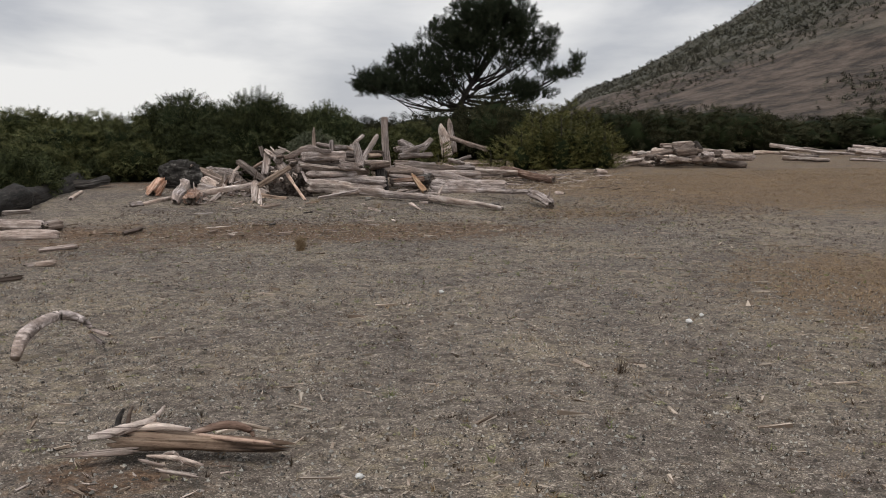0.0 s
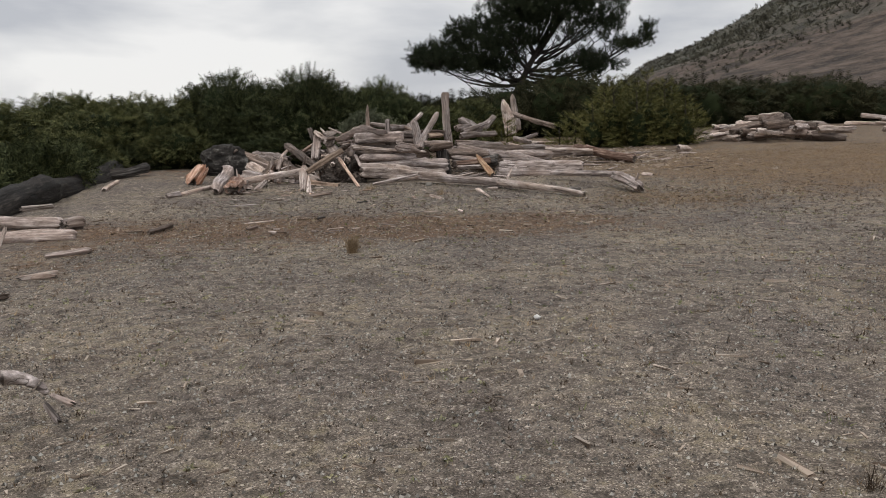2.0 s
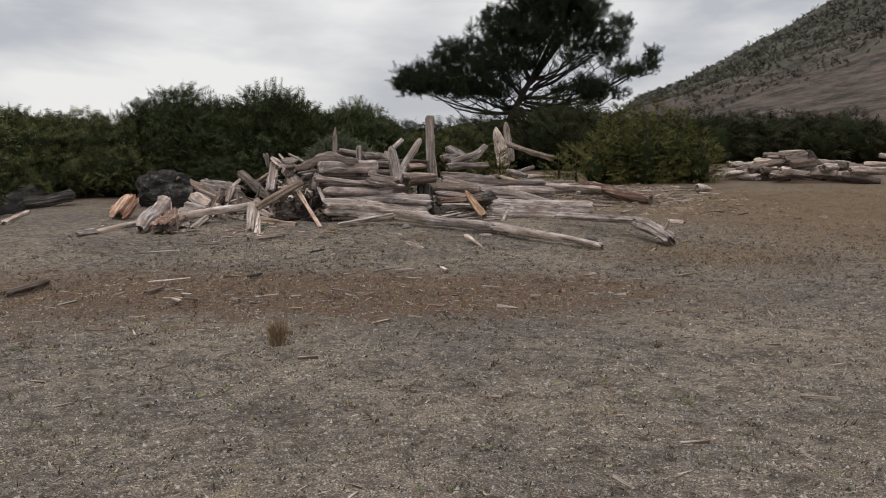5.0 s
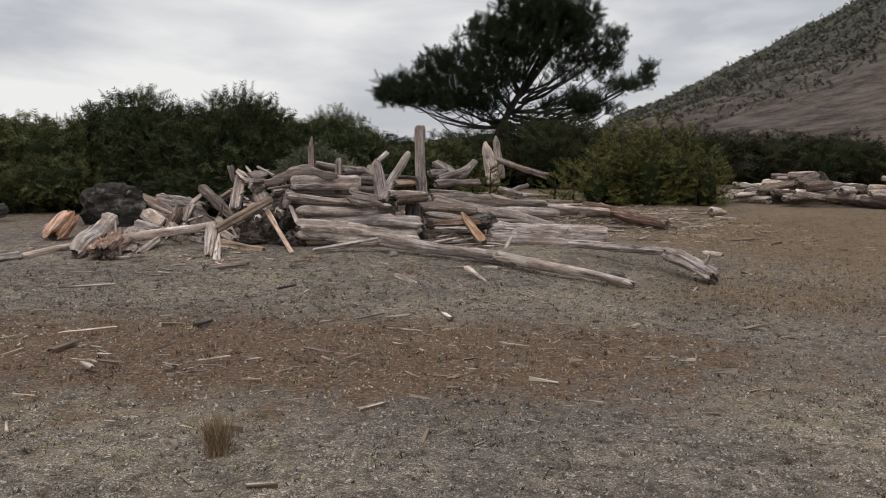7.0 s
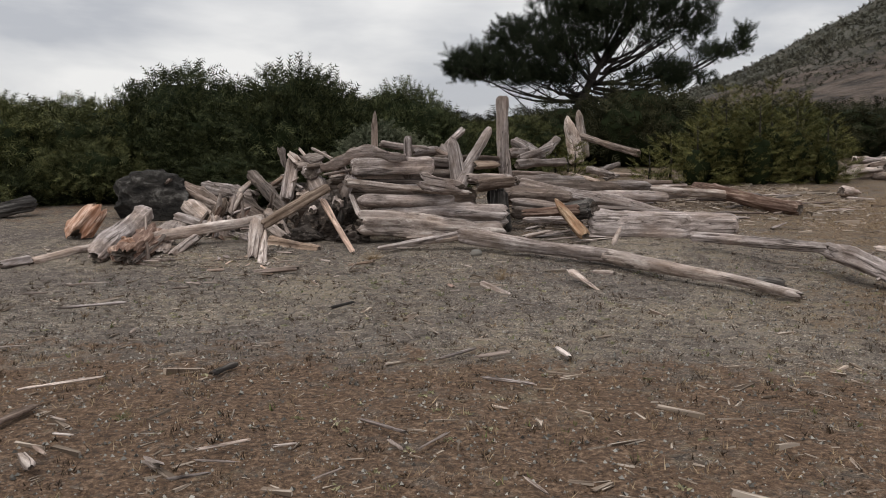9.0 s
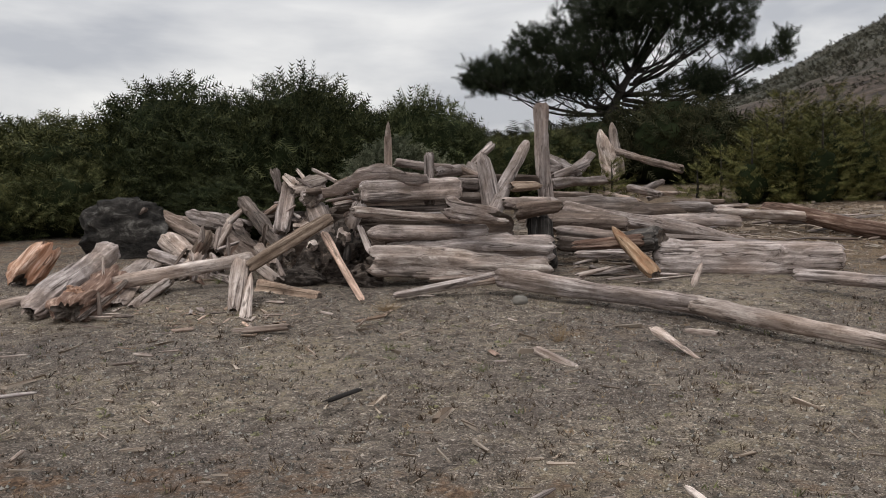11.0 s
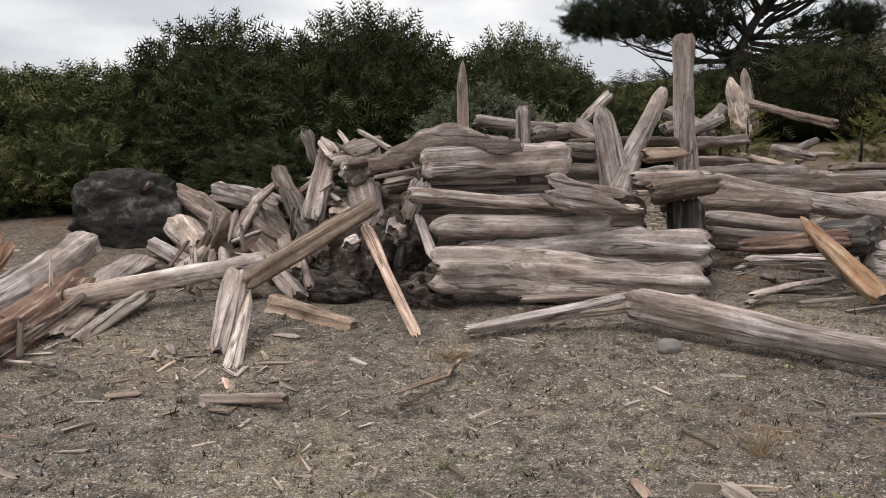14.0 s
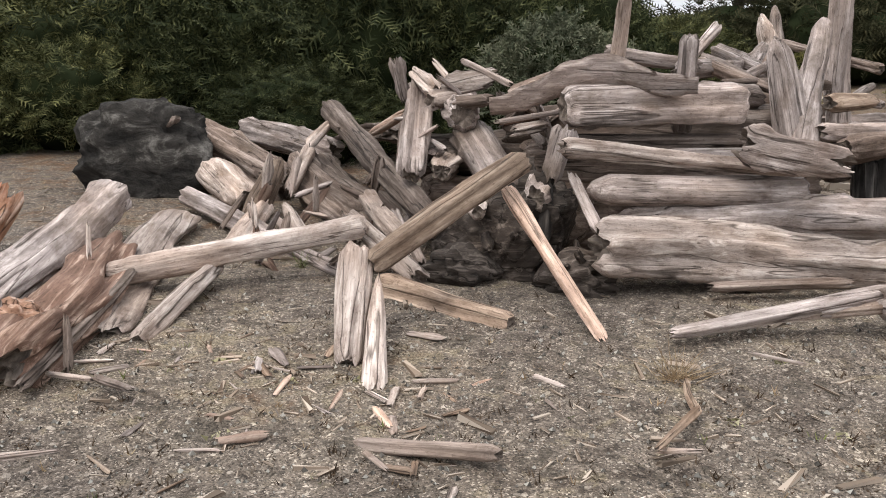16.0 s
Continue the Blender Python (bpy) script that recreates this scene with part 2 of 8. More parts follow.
def island_mat(name, a, b, c, rough=0.85, objects=False):
    k = Mat(name, rough)
    k.p.inputs["Specular IOR Level"].default_value = 0.05
    col = k.ramp(k.island(), (0.0, a), (0.5, b), (1.0, c))
    if objects:
        t = k.math("MULTIPLY_ADD", k.rand(), 0.5)
        k.n[-1].inputs[2].default_value = 0.75
        col = k.mix(1.0, col, t, "MULTIPLY")
    n = k.noise(0.9, (1, 1, 1), 3, 0.6)
    col = k.mix(0.7, col, k.ramp(n, (0.3, (0.55, 0.6, 0.6)), (0.7, (1.25, 1.2, 1.1))), "MULTIPLY")
    return k.done(col)


SPRUCE = island_mat("spruce_needles", (0.016, 0.022, 0.011), (0.046, 0.055, 0.026), (0.112, 0.118, 0.054), 0.7, True)
OLIVE = island_mat("olive_spruce_needles", (0.025, 0.030, 0.013), (0.064, 0.070, 0.030), (0.150, 0.147, 0.064), 0.7, True)
YELLOW = island_mat("young_spruce_needles", (0.036, 0.040, 0.014), (0.098, 0.098, 0.035), (0.225, 0.205, 0.078), 0.7, True)
PINE = island_mat("pine_needles", (0.014, 0.019, 0.012), (0.026, 0.033, 0.020), (0.046, 0.055, 0.032), 0.75)
# hill scrub, its colours greyed and lifted: distant haze painted in
HEATH = island_mat("hazed_heath_scrub", (0.050, 0.049, 0.039), (0.074, 0.071, 0.056), (0.104, 0.096, 0.076), 0.85)
THICKET = island_mat("dark_thicket", (0.016, 0.018, 0.010), (0.032, 0.033, 0.018), (0.062, 0.058, 0.032), 0.9, True)
SCRUB = island_mat("grey_leaves", (0.07, 0.085, 0.055), (0.135, 0.145, 0.095), (0.21, 0.21, 0.15), 0.8)
# near-black for solid cores: the shade inside bushes painted as their colour
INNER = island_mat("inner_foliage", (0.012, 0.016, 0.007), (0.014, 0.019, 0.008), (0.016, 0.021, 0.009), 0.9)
STRAW = island_mat("dry_grass_blades", (0.13, 0.085, 0.050), (0.26, 0.182, 0.115), (0.45, 0.35, 0.235), 0.85)
STALK = island_mat("dead_weed_stalks", (0.03, 0.022, 0.016), (0.065, 0.045, 0.032), (0.12, 0.085, 0.06), 0.9)
CHIPS = island_mat("wood_chips", (0.07, 0.05, 0.038), (0.23, 0.18, 0.145), (0.52, 0.44, 0.38), 0.9)
GRIT = island_mat("shingle_stones", (0.035, 0.031, 0.028), (0.15, 0.138, 0.127), (0.42, 0.40, 0.37), 0.9)
WEED = island_mat("low_green_leaves", (0.06, 0.085, 0.03), (0.13, 0.15, 0.055), (0.21, 0.22, 0.09), 0.8)


def bark():
    k = Mat("pine_bark", 0.95)
    n = k.noise(6, (1, 1, 0.4), 6, 0.7)
    return k.done(k.ramp(n, (0.3, (0.010, 0.008, 0.007)), (0.7, (0.050, 0.042, 0.036))), n, 0.9, 0.04)


BARK = bark()


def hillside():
    k = Mat("hazed_heath_hillside", 0.95)
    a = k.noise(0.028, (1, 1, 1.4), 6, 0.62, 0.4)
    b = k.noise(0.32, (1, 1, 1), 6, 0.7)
    # both colour sets are lightened, the haze of distance painted into them
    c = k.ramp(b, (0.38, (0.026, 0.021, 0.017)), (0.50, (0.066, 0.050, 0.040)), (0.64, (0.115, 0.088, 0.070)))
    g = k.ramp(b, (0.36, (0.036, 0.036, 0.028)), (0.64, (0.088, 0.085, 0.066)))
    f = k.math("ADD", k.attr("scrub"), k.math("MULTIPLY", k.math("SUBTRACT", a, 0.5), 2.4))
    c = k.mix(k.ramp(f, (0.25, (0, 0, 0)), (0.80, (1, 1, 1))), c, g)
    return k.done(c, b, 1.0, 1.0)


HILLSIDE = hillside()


def whitish():
    k = Mat("white_shell_stone", 0.8)
    n = k.noise(30, (1, 1, 1), 4, 0.6)
    return k.done(k.ramp(n, (0.3, (0.45, 0.44, 0.42)), (0.7, (0.78, 0.77, 0.75))), n, 0.5, 0.01)


WHITE = whitish()


# ---------------------------------------------------------------- helpers for shapes
def mesh_object(name, verts, faces, mats, smooth=True, index=None):
    me = bpy.data.meshes.new(name)
    me.from_pydata(verts if isinstance(verts, list) else verts.tolist(), [], faces if isinstance(faces, list) else faces.tolist())
    for m in mats:
        me.materials.append(m)
    if smooth:
        me.polygons.foreach_set("use_smooth", [True] * len(me.polygons))
    if index is not None:
        me.polygons.foreach_set("material_index", index)
    me.update()
    return new(name, me)


def under(ob, parent):
    ob.parent = parent
    return ob


def fbm(x, y, z):
    p = Vector((x, y, z))
    return noise.noise(p) + 0.5 * noise.noise(p * 2.1) + 0.25 * noise.noise(p * 4.3)


def height(x, y):
    """The ground's height: a shallow dip along the walk, rising to the drift line."""
    def s(a, b, v):
        q = min(1, max(0, (v - a) / (b - a)))
        return q * q * (3 - 2 * q)
    z = -0.13 * s(0, 7, y) + 0.10 * s(18.6, 20.6, y) + 0.13 * s(20, 26, y) + 0.25 * s(26, 45, y)
    z += 0.05 * s(3, 9, x) * s(10, 20, y) + 0.10 * s(4, 9, -x) * s(13, 20, y)
    return z


def gz(x, y):
    return height(x, y) + 0.02 * noise.noise(Vector((x * 0.8, y * 0.8, 0))) + 0.012 * noise.noise(Vector((x * 2.9, y * 2.9, 4))) + 0.009 * noise.noise(Vector((x * 5.7, y * 5.7, 1)))


def log_mesh(name, length, r0, r1, mat, seed, flat=1.0, thin=1.0, bend=(0, 0), rough=0.10, jag=0.06, point0=0.0, point1=0.0, sides=32, square=0.0, knots=2):
    """A weathered log along x from 0 to its length: uneven girth, grooves, splits, knots and splintered ends."""
    rnd = random.Random(seed)
    rings = max(8, min(64, int(length / (0.032 if sides > 14 else 0.09))))
    sx, sy = rnd.uniform(0, 50), rnd.uniform(0, 50)
    rough = rough * 1.25 + 0.02
    waves = [(m, rnd.uniform(0.25, 0.7) * min(0.16, rough) , rnd.uniform(0, 6.28), rnd.uniform(-1.2, 1.2)) for m in (2, 3, 4, 5)]
    bumps = [(rnd.uniform(0.08, 0.92), rnd.uniform(0, 6.28), rnd.uniform(0.10, 0.30)) for _ in range(knots)]
    verts, faces, index = [], [], []
    rmax = max(r0, r1)
    reach = 1.6 * jag + 0.02
    for i in range(rings):
        s = i / (rings - 1)
        x = s * length
        r = r0 + (r1 - r0) * s
        if point0:
            r *= min(1, 0.10 + math.sqrt(s / point0)) if s < point0 else 1
        if point1:
            r *= min(1, 0.10 + math.sqrt((1 - s) / point1)) if 1 - s < point1 else 1
        r *= 1 + 0.20 * noise.noise(Vector((x * 1.3, sx, 3))) + 0.11 * noise.noise(Vector((x * 4.1, sx, 6)))
        if sides <= 14:
            r *= 1 + 0.4 * noise.noise(Vector((x * 11, sy, 1)))
        amp = 0.35 + 1.6 * rough
        wy = bend[0] * 4 * s * (1 - s) + amp * rmax * noise.noise(Vector((x * 0.9, sx, 0)))
        wz = bend[1] * 4 * s * (1 - s) + 0.8 * amp * rmax * noise.noise(Vector((x * 0.9, sy, 9)))
        near = min(s, 1 - s) * length
        q = min(1.0, near / (0.75 * r + 1e-6))
        soft = 0.66 + 0.34 * math.sqrt(1 - (1 - q) ** 2)
        for j in range(sides):
            a = 2 * math.pi * j / sides
            ca, sa = math.cos(a), math.sin(a)
            q = (abs(ca) ** 5 + abs(sa) ** 5) ** -0.2
            k = 1 + square * (q - 1)
            for m, am, ph, tw in waves:
                k += am * math.cos(m * a + ph + tw * x)
            g = noise.noise(Vector((x * 1.1 + sx, ca * 2.6, sa * 2.6 + sy)))
            h = noise.noise(Vector((x * 4.0 + sy, ca * 5.0, sa * 5.0 + sx)))
            c = noise.noise(Vector((x * 0.6 + sx, ca * 1.7 + 5, sa * 1.7)))
            k *= 1 + rough * (1.2 * g + 0.35 * h) - min(0.20, 1.1 * rough) * math.exp(-(c / 0.05) ** 2)
            for bs, ba, bh in bumps:
                d2 = ((s - bs) * length / (0.5 * rmax)) ** 2 + (math.sin((a - ba) / 2) * 4.2) ** 2
                k += bh * math.exp(-2.2 * d2)
            e = 0.7 * jag * (1.3 * noise.noise(Vector((ca * 2.0, sa * 2.0, sx + (7 if s > 0.5 else 0)))) + 0.35 * noise.noise(Vector((ca * 6, sa * 6, sy + (7 if s > 0.5 else 0)))))
            dx = e * max(0.0, 1 - near / reach)
            verts.append((x + dx, wy + r * k * soft * thin * ca, wz + r * k * soft * flat * sa))
    for i in range(rings - 1):
        for j in range(sides):
            a, b = i * sides + j, i * sides + (j + 1) % sides
            faces.append((a, b, b + sides, a + sides))
            index.append(0)
    caps = []
    for i, sign in ((0, 1), (rings - 1, -1)):
        ring = [verts[v] for v in range(i * sides, (i + 1) * sides)]
        c = np.mean(ring, axis=0)
        cv, cf = list(ring), []
        for p in ring:
            q = np.array(p) * 0.6 + c * 0.4
            q[0] += sign * (jag * 0.7 * rnd.random() + 0.03 * rmax)
            cv.append(tuple(q))
        cv.append((c[0] + sign * (0.3 * rmax * rnd.random()), c[1], c[2]))
        for j in range(sides):
            k = (j + 1) % sides
            u, v = sides + j, sides + k
            cf += [(k, j, u, v), (v, u, 2 * sides)] if i == 0 else [(j, k, v, u), (u, v, 2 * sides)]
        caps.append((cv, cf))
    if sides < 16 or name != "driftwood_log" or rmax < 0.045:
        for cv, cf in caps:
            n = len(verts)
            verts += cv
            faces += [tuple(v + n for v in f) for f in cf]
            index += [1] * len(cf)
        return mesh_object(name, verts, faces, (mat, ENDS), True, index)
    ob = mesh_object(name, verts, faces, (mat,))
    for cv, cf in caps:
        under(mesh_object("broken_end", cv, cf, (ENDS,)), ob)
    return ob


SEED = [100]


def log(p0, p1, r0, r1, mat, label, name="driftwood_log", category="driftwood log", roll=0, stubs=0, group="driftwood pile", **shape):
    """One piece of driftwood between two points, with its broken-off branches as parts."""
    SEED[0] += 1
    a, b = Vector(p0), Vector(p1)
    d = b - a
    ob = log_mesh(name, d.length, r0, r1, mat, SEED[0], **shape)
    x = d.normalized()
    up = Vector((0, 0, 1)) if abs(x.z) < 0.93 else Vector((0, -1, 0))
    y = up.cross(x).normalized()
    z = x.cross(y)
    m = Matrix((x, y, z)).transposed().to_4x4()
    ob.matrix_world = Matrix.Translation(a) @ m @ pose(0, 0, 0, roll, 0, 0)
    rnd = random.Random(SEED[0] * 7)
    for _ in range(stubs):
        s = rnd.uniform(0.15, 0.85)
        r = r0 + (r1 - r0) * s
        st = log_mesh("branch_stub", r * rnd.uniform(1.6, 2.6), r * 0.34, r * 0.16, mat, SEED[0] * 3 + _, sides=10, knots=0)
        st.matrix_world = pose(d.length * s, 0, 0, rnd.uniform(0, 360), 0, 0) @ pose(0, 0, 0, 0, -rnd.uniform(40, 75), 0)
        under(st, ob)
    return tagged(ob, label, category, group)


def lump(name, place, size, mat, label, category, seed, rough=0.3, freq=1.6, detail=4, kind="", group="", turn=0, facets=0):
    """A rootball, stone or clod: a rounded body with fractured, knotty relief."""
    bm = bmesh.new()
    bmesh.ops.create_icosphere(bm, subdivisions=detail, radius=1)
    rnd = random.Random(seed)
    cuts = [(Vector((rnd.gauss(0, 1), rnd.gauss(0, 1), rnd.gauss(0, 0.8))).normalized(), rnd.uniform(0.62, 0.85)) for _ in range(facets)]
    for v in bm.verts:
        n = v.co.normalized()
        k = 1 + rough * fbm(n.x * freq + seed, n.y * freq, n.z * freq) - rough * 0.8 * abs(noise.noise(n * freq * 3 + Vector((seed, 1, 2))))
        b = n * k
        for way, far in cuts:
            b -= way * max(0.0, b.dot(way) - far) * 0.85
        if facets:
            b += n * 0.05 * noise.noise(Vector((b.x * 3, b.y * 3, b.z * 11)) + Vector((seed, 0, 0)))
        v.co = Vector((b.x * size[0], b.y * size[1], b.z * size[2]))
    me = bpy.data.meshes.new(name)
    bm.to_mesh(me)
    bm.free()
    me.materials.append(mat)
    me.polygons.foreach_set("use_smooth", [True] * len(me.polygons))
    ob = new(name, me)
    ob.matrix_world = pose(*place, 0, 0, turn)
    return tagged(ob, label, category, group, kind)


def sprig_template(pairs, width, spread, planes=2):
    """A shoot along x, one long, made of paired needles."""
    tris = []
    for p in range(planes):
        ang = math.pi * p / planes
        for i in range(pairs):
            x = 0.08 + 0.86 * i / (pairs - 1)
            ln = spread * (1.0 - 0.55 * i / pairs)
            for sgn in (-1, 1):
                y0 = np.array([0, math.cos(ang) * sgn, math.sin(ang) * sgn])
                base = np.array([x, 0, 0])
                tris.append([base + [-width, 0, 0], base + [width, 0, 0], base + y0 * ln + [ln * 0.85, 0, 0]])
    tris.append([[0, width * 0.5, 0], [0, -width * 0.5, 0], [1.0, 0, 0]])
    return np.array(tris, float)


def spread_sprigs(template, places, ways, sizes, rng):
    """The template's triangles set at each place, along each way; vertices of all."""
    n = len(places)
    x = ways / np.linalg.norm(ways, axis=1, keepdims=True)
    r = rng.normal(size=(n, 3))
    y = np.cross(x, r)
    y /= np.linalg.norm(y, axis=1, keepdims=True)
    z = np.cross(x, y)
    m = np.stack([x, y, z], axis=2) * sizes[:, None, None]
    t = template.reshape(-1, 3)
    v = np.einsum("nij,kj->nki", m, t) + places[:, None, :]
    return v.reshape(-1, 3)


def tri_object(name, verts, mat):
    """Loose triangles, three vertices each."""
    n = len(verts)
    me = bpy.data.meshes.new(name)
    me.vertices.add(n)
    me.vertices.foreach_set("co", np.asarray(verts, np.float32).ravel())
    me.loops.add(n)
    me.loops.foreach_set("vertex_index", np.arange(n, dtype=np.int32))
    me.polygons.add(n // 3)
    me.polygons.foreach_set("loop_start", np.arange(0, n, 3, dtype=np.int32))
    me.materials.append(mat)
    me.update(calc_edges=True)
    me.validate()
    return new(name, me)


def tube(name, points, radii, mat, sides=7):
    """A tapered limb through points."""
    verts, faces = [], []
    n = len(points)
    for i, p in enumerate(points):
        p = Vector(p)
        d = (Vector(points[min(i + 1, n - 1)]) - Vector(points[max(i - 1, 0)])).normalized()
        u = d.orthogonal().normalized()
        w = d.cross(u)
        for j in range(sides):
            a = 2 * math.pi * j / sides
            verts.append(tuple(p + (u * math.cos(a) + w * math.sin(a)) * radii[i]))
    for i in range(n - 1):
        for j in range(sides):
            a, b = i * sides + j, i * sides + (j + 1) % sides
            faces.append((a, b, b + sides, a + sides))
    faces += [tuple(range(sides - 1, -1, -1)), tuple(range((n - 1) * sides, n * sides))]
    return mesh_object(name, verts, faces, (mat,))


# ---------------------------------------------------------------- ground and hill
def axis(lo, hi, step, far, growth=1.16):
    mid = list(np.arange(lo, hi, step))
    up, d = [hi], step
    while up[-1] < far:
        d *= growth
        up.append(up[-1] + d)
    down, d = [lo], step
    while down[-1] > -far:
        d *= growth
        down.append(down[-1] - d)
    return down[:0:-1] + mid + up


def blob(x, y, cx, cy, rx, ry):
    return math.exp(-(((x - cx) / rx) ** 2 + ((y - cy) / ry) ** 2))


def litter(x, y):
    """How much brown dead growth covers the shingle."""
    f = 1.05 * blob(x, y, -3.2, 14.2, 4.2, 1.5) + 0.6 * blob(x, y, -0.5, 14.4, 2.2, 1.2) + 0.4 * blob(x, y, -5.5, 11.5, 1.6, 2.4)
    f += 0.75 * blob(x, y, -1.55, 3.75, 0.55, 0.28) + 0.25 * blob(x, y, -4.6, 19.4, 1.3, 0.5) + 0.6 * blob(x, y, -9, 25, 6, 3) + 0.35 * blob(x, y, -3.0, 22.5, 5, 2)
    return min(1.0, f)


def meadow(x, y):
    """How much golden dry grass covers the ground."""
    f = 0.75 * blob(x, y, 2.6, 17.2, 1.4, 1.2) + 0.95 * blob(x, y, 9.0, 21.5, 5.4, 4.4) + 0.8 * blob(x, y, 4.4, 24.5, 2.6, 3.0)
    f += 1.3 * blob(x, y, 5.1, 8.8, 1.8, 2.3) + 0.8 * blob(x, y, 15, 26, 9, 7) + 0.25 * blob(x, y, -1.2, 19.0, 0.8, 0.4)
    if y > 28:
        f = max(f, 0.55)
    return min(1.0, f)


def ground():
    xs, ys = axis(-7.5, 7.5, 0.075, 700), axis(1.0, 24.0, 0.075, 900)
    verts = [(x, y, gz(x, y) + 0.013 * noise.noise(Vector((x * 7, y * 7, 7))) * (abs(x) < 14 and -3 < y < 30)) for y in ys for x in xs]
    nx = len(xs)
    faces = [(j * nx + i, j * nx + i + 1, (j + 1) * nx + i + 1, (j + 1) * nx + i) for j in range(len(ys) - 1) for i in range(nx - 1)]
    ob = mesh_object("ground", verts, faces, (SAND,))
    at = ob.data.attributes.new("litter", "FLOAT", "POINT")
    at.data.foreach_set("value", [litter(x, y) for x, y, _ in verts])
    at = ob.data.attributes.new("meadow", "FLOAT", "POINT")
    at.data.foreach_set("value", [meadow(x, y) for x, y, _ in verts])
    return tagged(ob, "grey sandy shingle beach with brown dead growth", "ground", kind="structure")


ground()


def ridge(az):
    """The hill's skyline: elevation in degrees at each bearing."""
    return float(np.interp(az, [3, 6.5, 7.8, 9.6, 12.5, 15.4, 17.5, 20.5, 23, 27, 35, 50, 75, 95], [0, 0.8, 2.0, 3.4, 4.4, 5.8, 7.0, 8.2, 9.7, 11.6, 14, 16, 15, 9]))


def hill_point(az, d):
    top = 185 * math.tan(radians(ridge(az)))
    s = min(1, max(0, (d - 60) / 125))
    k = s ** 1.25 if d <= 185 else 1 - 0.25 * (d - 185) / 120
    x, y = d * math.sin(radians(az)), d * math.cos(radians(az))
    n = fbm(x * 0.02, y * 0.02, 3) * 3.0 + fbm(x * 0.09, y * 0.09, 8) * 0.9
    return x, y, 0.4 + top * k + n * s * min(1, top / 12)


def hill():
    azs = np.linspace(3, 95, 210)
    ds = np.concatenate([np.linspace(52, 190, 70), np.linspace(196, 305, 12)])
    verts = [hill_point(a, d) for d in ds for a in azs]
    n = len(azs)
    faces = [(j * n + i, (j + 1) * n + i, (j + 1) * n + i + 1, j * n + i + 1) for j in range(len(ds) - 1) for i in range(n - 1)]
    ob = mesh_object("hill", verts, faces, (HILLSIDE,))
    at = ob.data.attributes.new("scrub", "FLOAT", "POINT")
    at.data.foreach_set("value", [min(1, max(0, (d - 105) / 60)) * 0.95 + 0.45 * (d < 75) for d in ds for a in azs])
    tagged(ob, "steep coastal hillside of brown heath and dark scrub", "hill", kind="structure")


hill()


# ---------------------------------------------------------------- driftwood
# the stacked front wall of the shelter
log((-3.514, 21.380, 0.926), (-2.452, 21.750, 0.952), 0.129, 0.116, GREY, "thick smooth grey log topping the stacked wall", square=0.45, rough=0.05, jag=0.02, knots=1)
log((-3.489, 21.320, 0.736), (-2.452, 21.700, 0.718), 0.062, 0.058, BROWN, "dark splintered brown log in the stacked wall", flat=0.8, rough=0.2, jag=0.1)
log((-2.903, 21.400, 0.658), (-2.396, 21.600, 0.636), 0.039, 0.040, GREY, "thin grey log wedged in the stacked wall", rough=0.15)
log((-3.490, 20.920, 0.734), (-1.920, 21.350, 0.585), 0.055, 0.035, PALE, "long bleached pole lying along the stacked wall", rough=0.08, stubs=1, knots=3)
log((-3.347, 20.900, 0.527), (-2.138, 21.400, 0.474), 0.094, 0.100, GREY, "smooth rounded grey log in the stacked wall", rough=0.04, jag=0.02, point0=0.12, knots=0)
log((-3.159, 21.000, 0.370), (-1.463, 21.620, 0.274), 0.080, 0.145, GREY, "weathered grey log with a swollen end in the wall", rough=0.14, point0=0.2, knots=4, jag=0.09)
log((-3.276, 20.720, 0.247), (-1.497, 21.450, 0.054), 0.146, 0.130, PALE, "massive gnarled pale log at the foot of the wall", rough=0.17, knots=6, jag=0.08, stubs=1, sides=34)
log((-2.546, 21.100, 0.796), (-2.026, 21.150, 0.681), 0.103, 0.067, GREY, "ragged fibrous slab of rotting grey wood", thin=0.5, rough=0.35, jag=0.12, knots=6, sides=40)
log((-3.553, 21.100, 0.536), (-3.474, 21.300, 0.787), 0.057, 0.072, GREY, "curved grey log end poking from the wall", rough=0.2)
log((-3.425, 20.950, 0.588), (-3.272, 20.750, 0.323), 0.034, 0.039, GREY, "short grey stick leaning on the wall", flat=0.6)
log((-3.579, 20.900, 0.221), (-3.582, 21.200, 0.585), 0.050, 0.045, DARK, "dark upright stake inside the stacked wall")
# timber filling the wall's inside
log((-3.700, 21.750, 0.120), (-1.800, 22.200, 0.140), 0.200, 0.180, BROWN, "dark log packed inside the stacked wall", rough=0.12)
log((-3.800, 21.700, 0.460), (-1.900, 22.150, 0.420), 0.180, 0.162, BROWN, "dark log packed inside the stacked wall", rough=0.12)
log((-3.900, 21.850, 0.740), (-2.100, 22.200, 0.720), 0.150, 0.135, BROWN, "dark log packed inside the stacked wall", rough=0.12)
log((-4.400, 21.900, 0.200), (-3.300, 21.750, 0.250), 0.260, 0.234, BROWN, "dark log packed inside the stacked wall", rough=0.12)
log((-4.500, 22.100, 0.520), (-3.400, 21.900, 0.620), 0.200, 0.180, BROWN, "dark log packed inside the stacked wall", rough=0.12)
log((-3.300, 22.300, 0.860), (-2.000, 22.500, 0.840), 0.140, 0.126, BROWN, "dark log packed inside the stacked wall", rough=0.12)
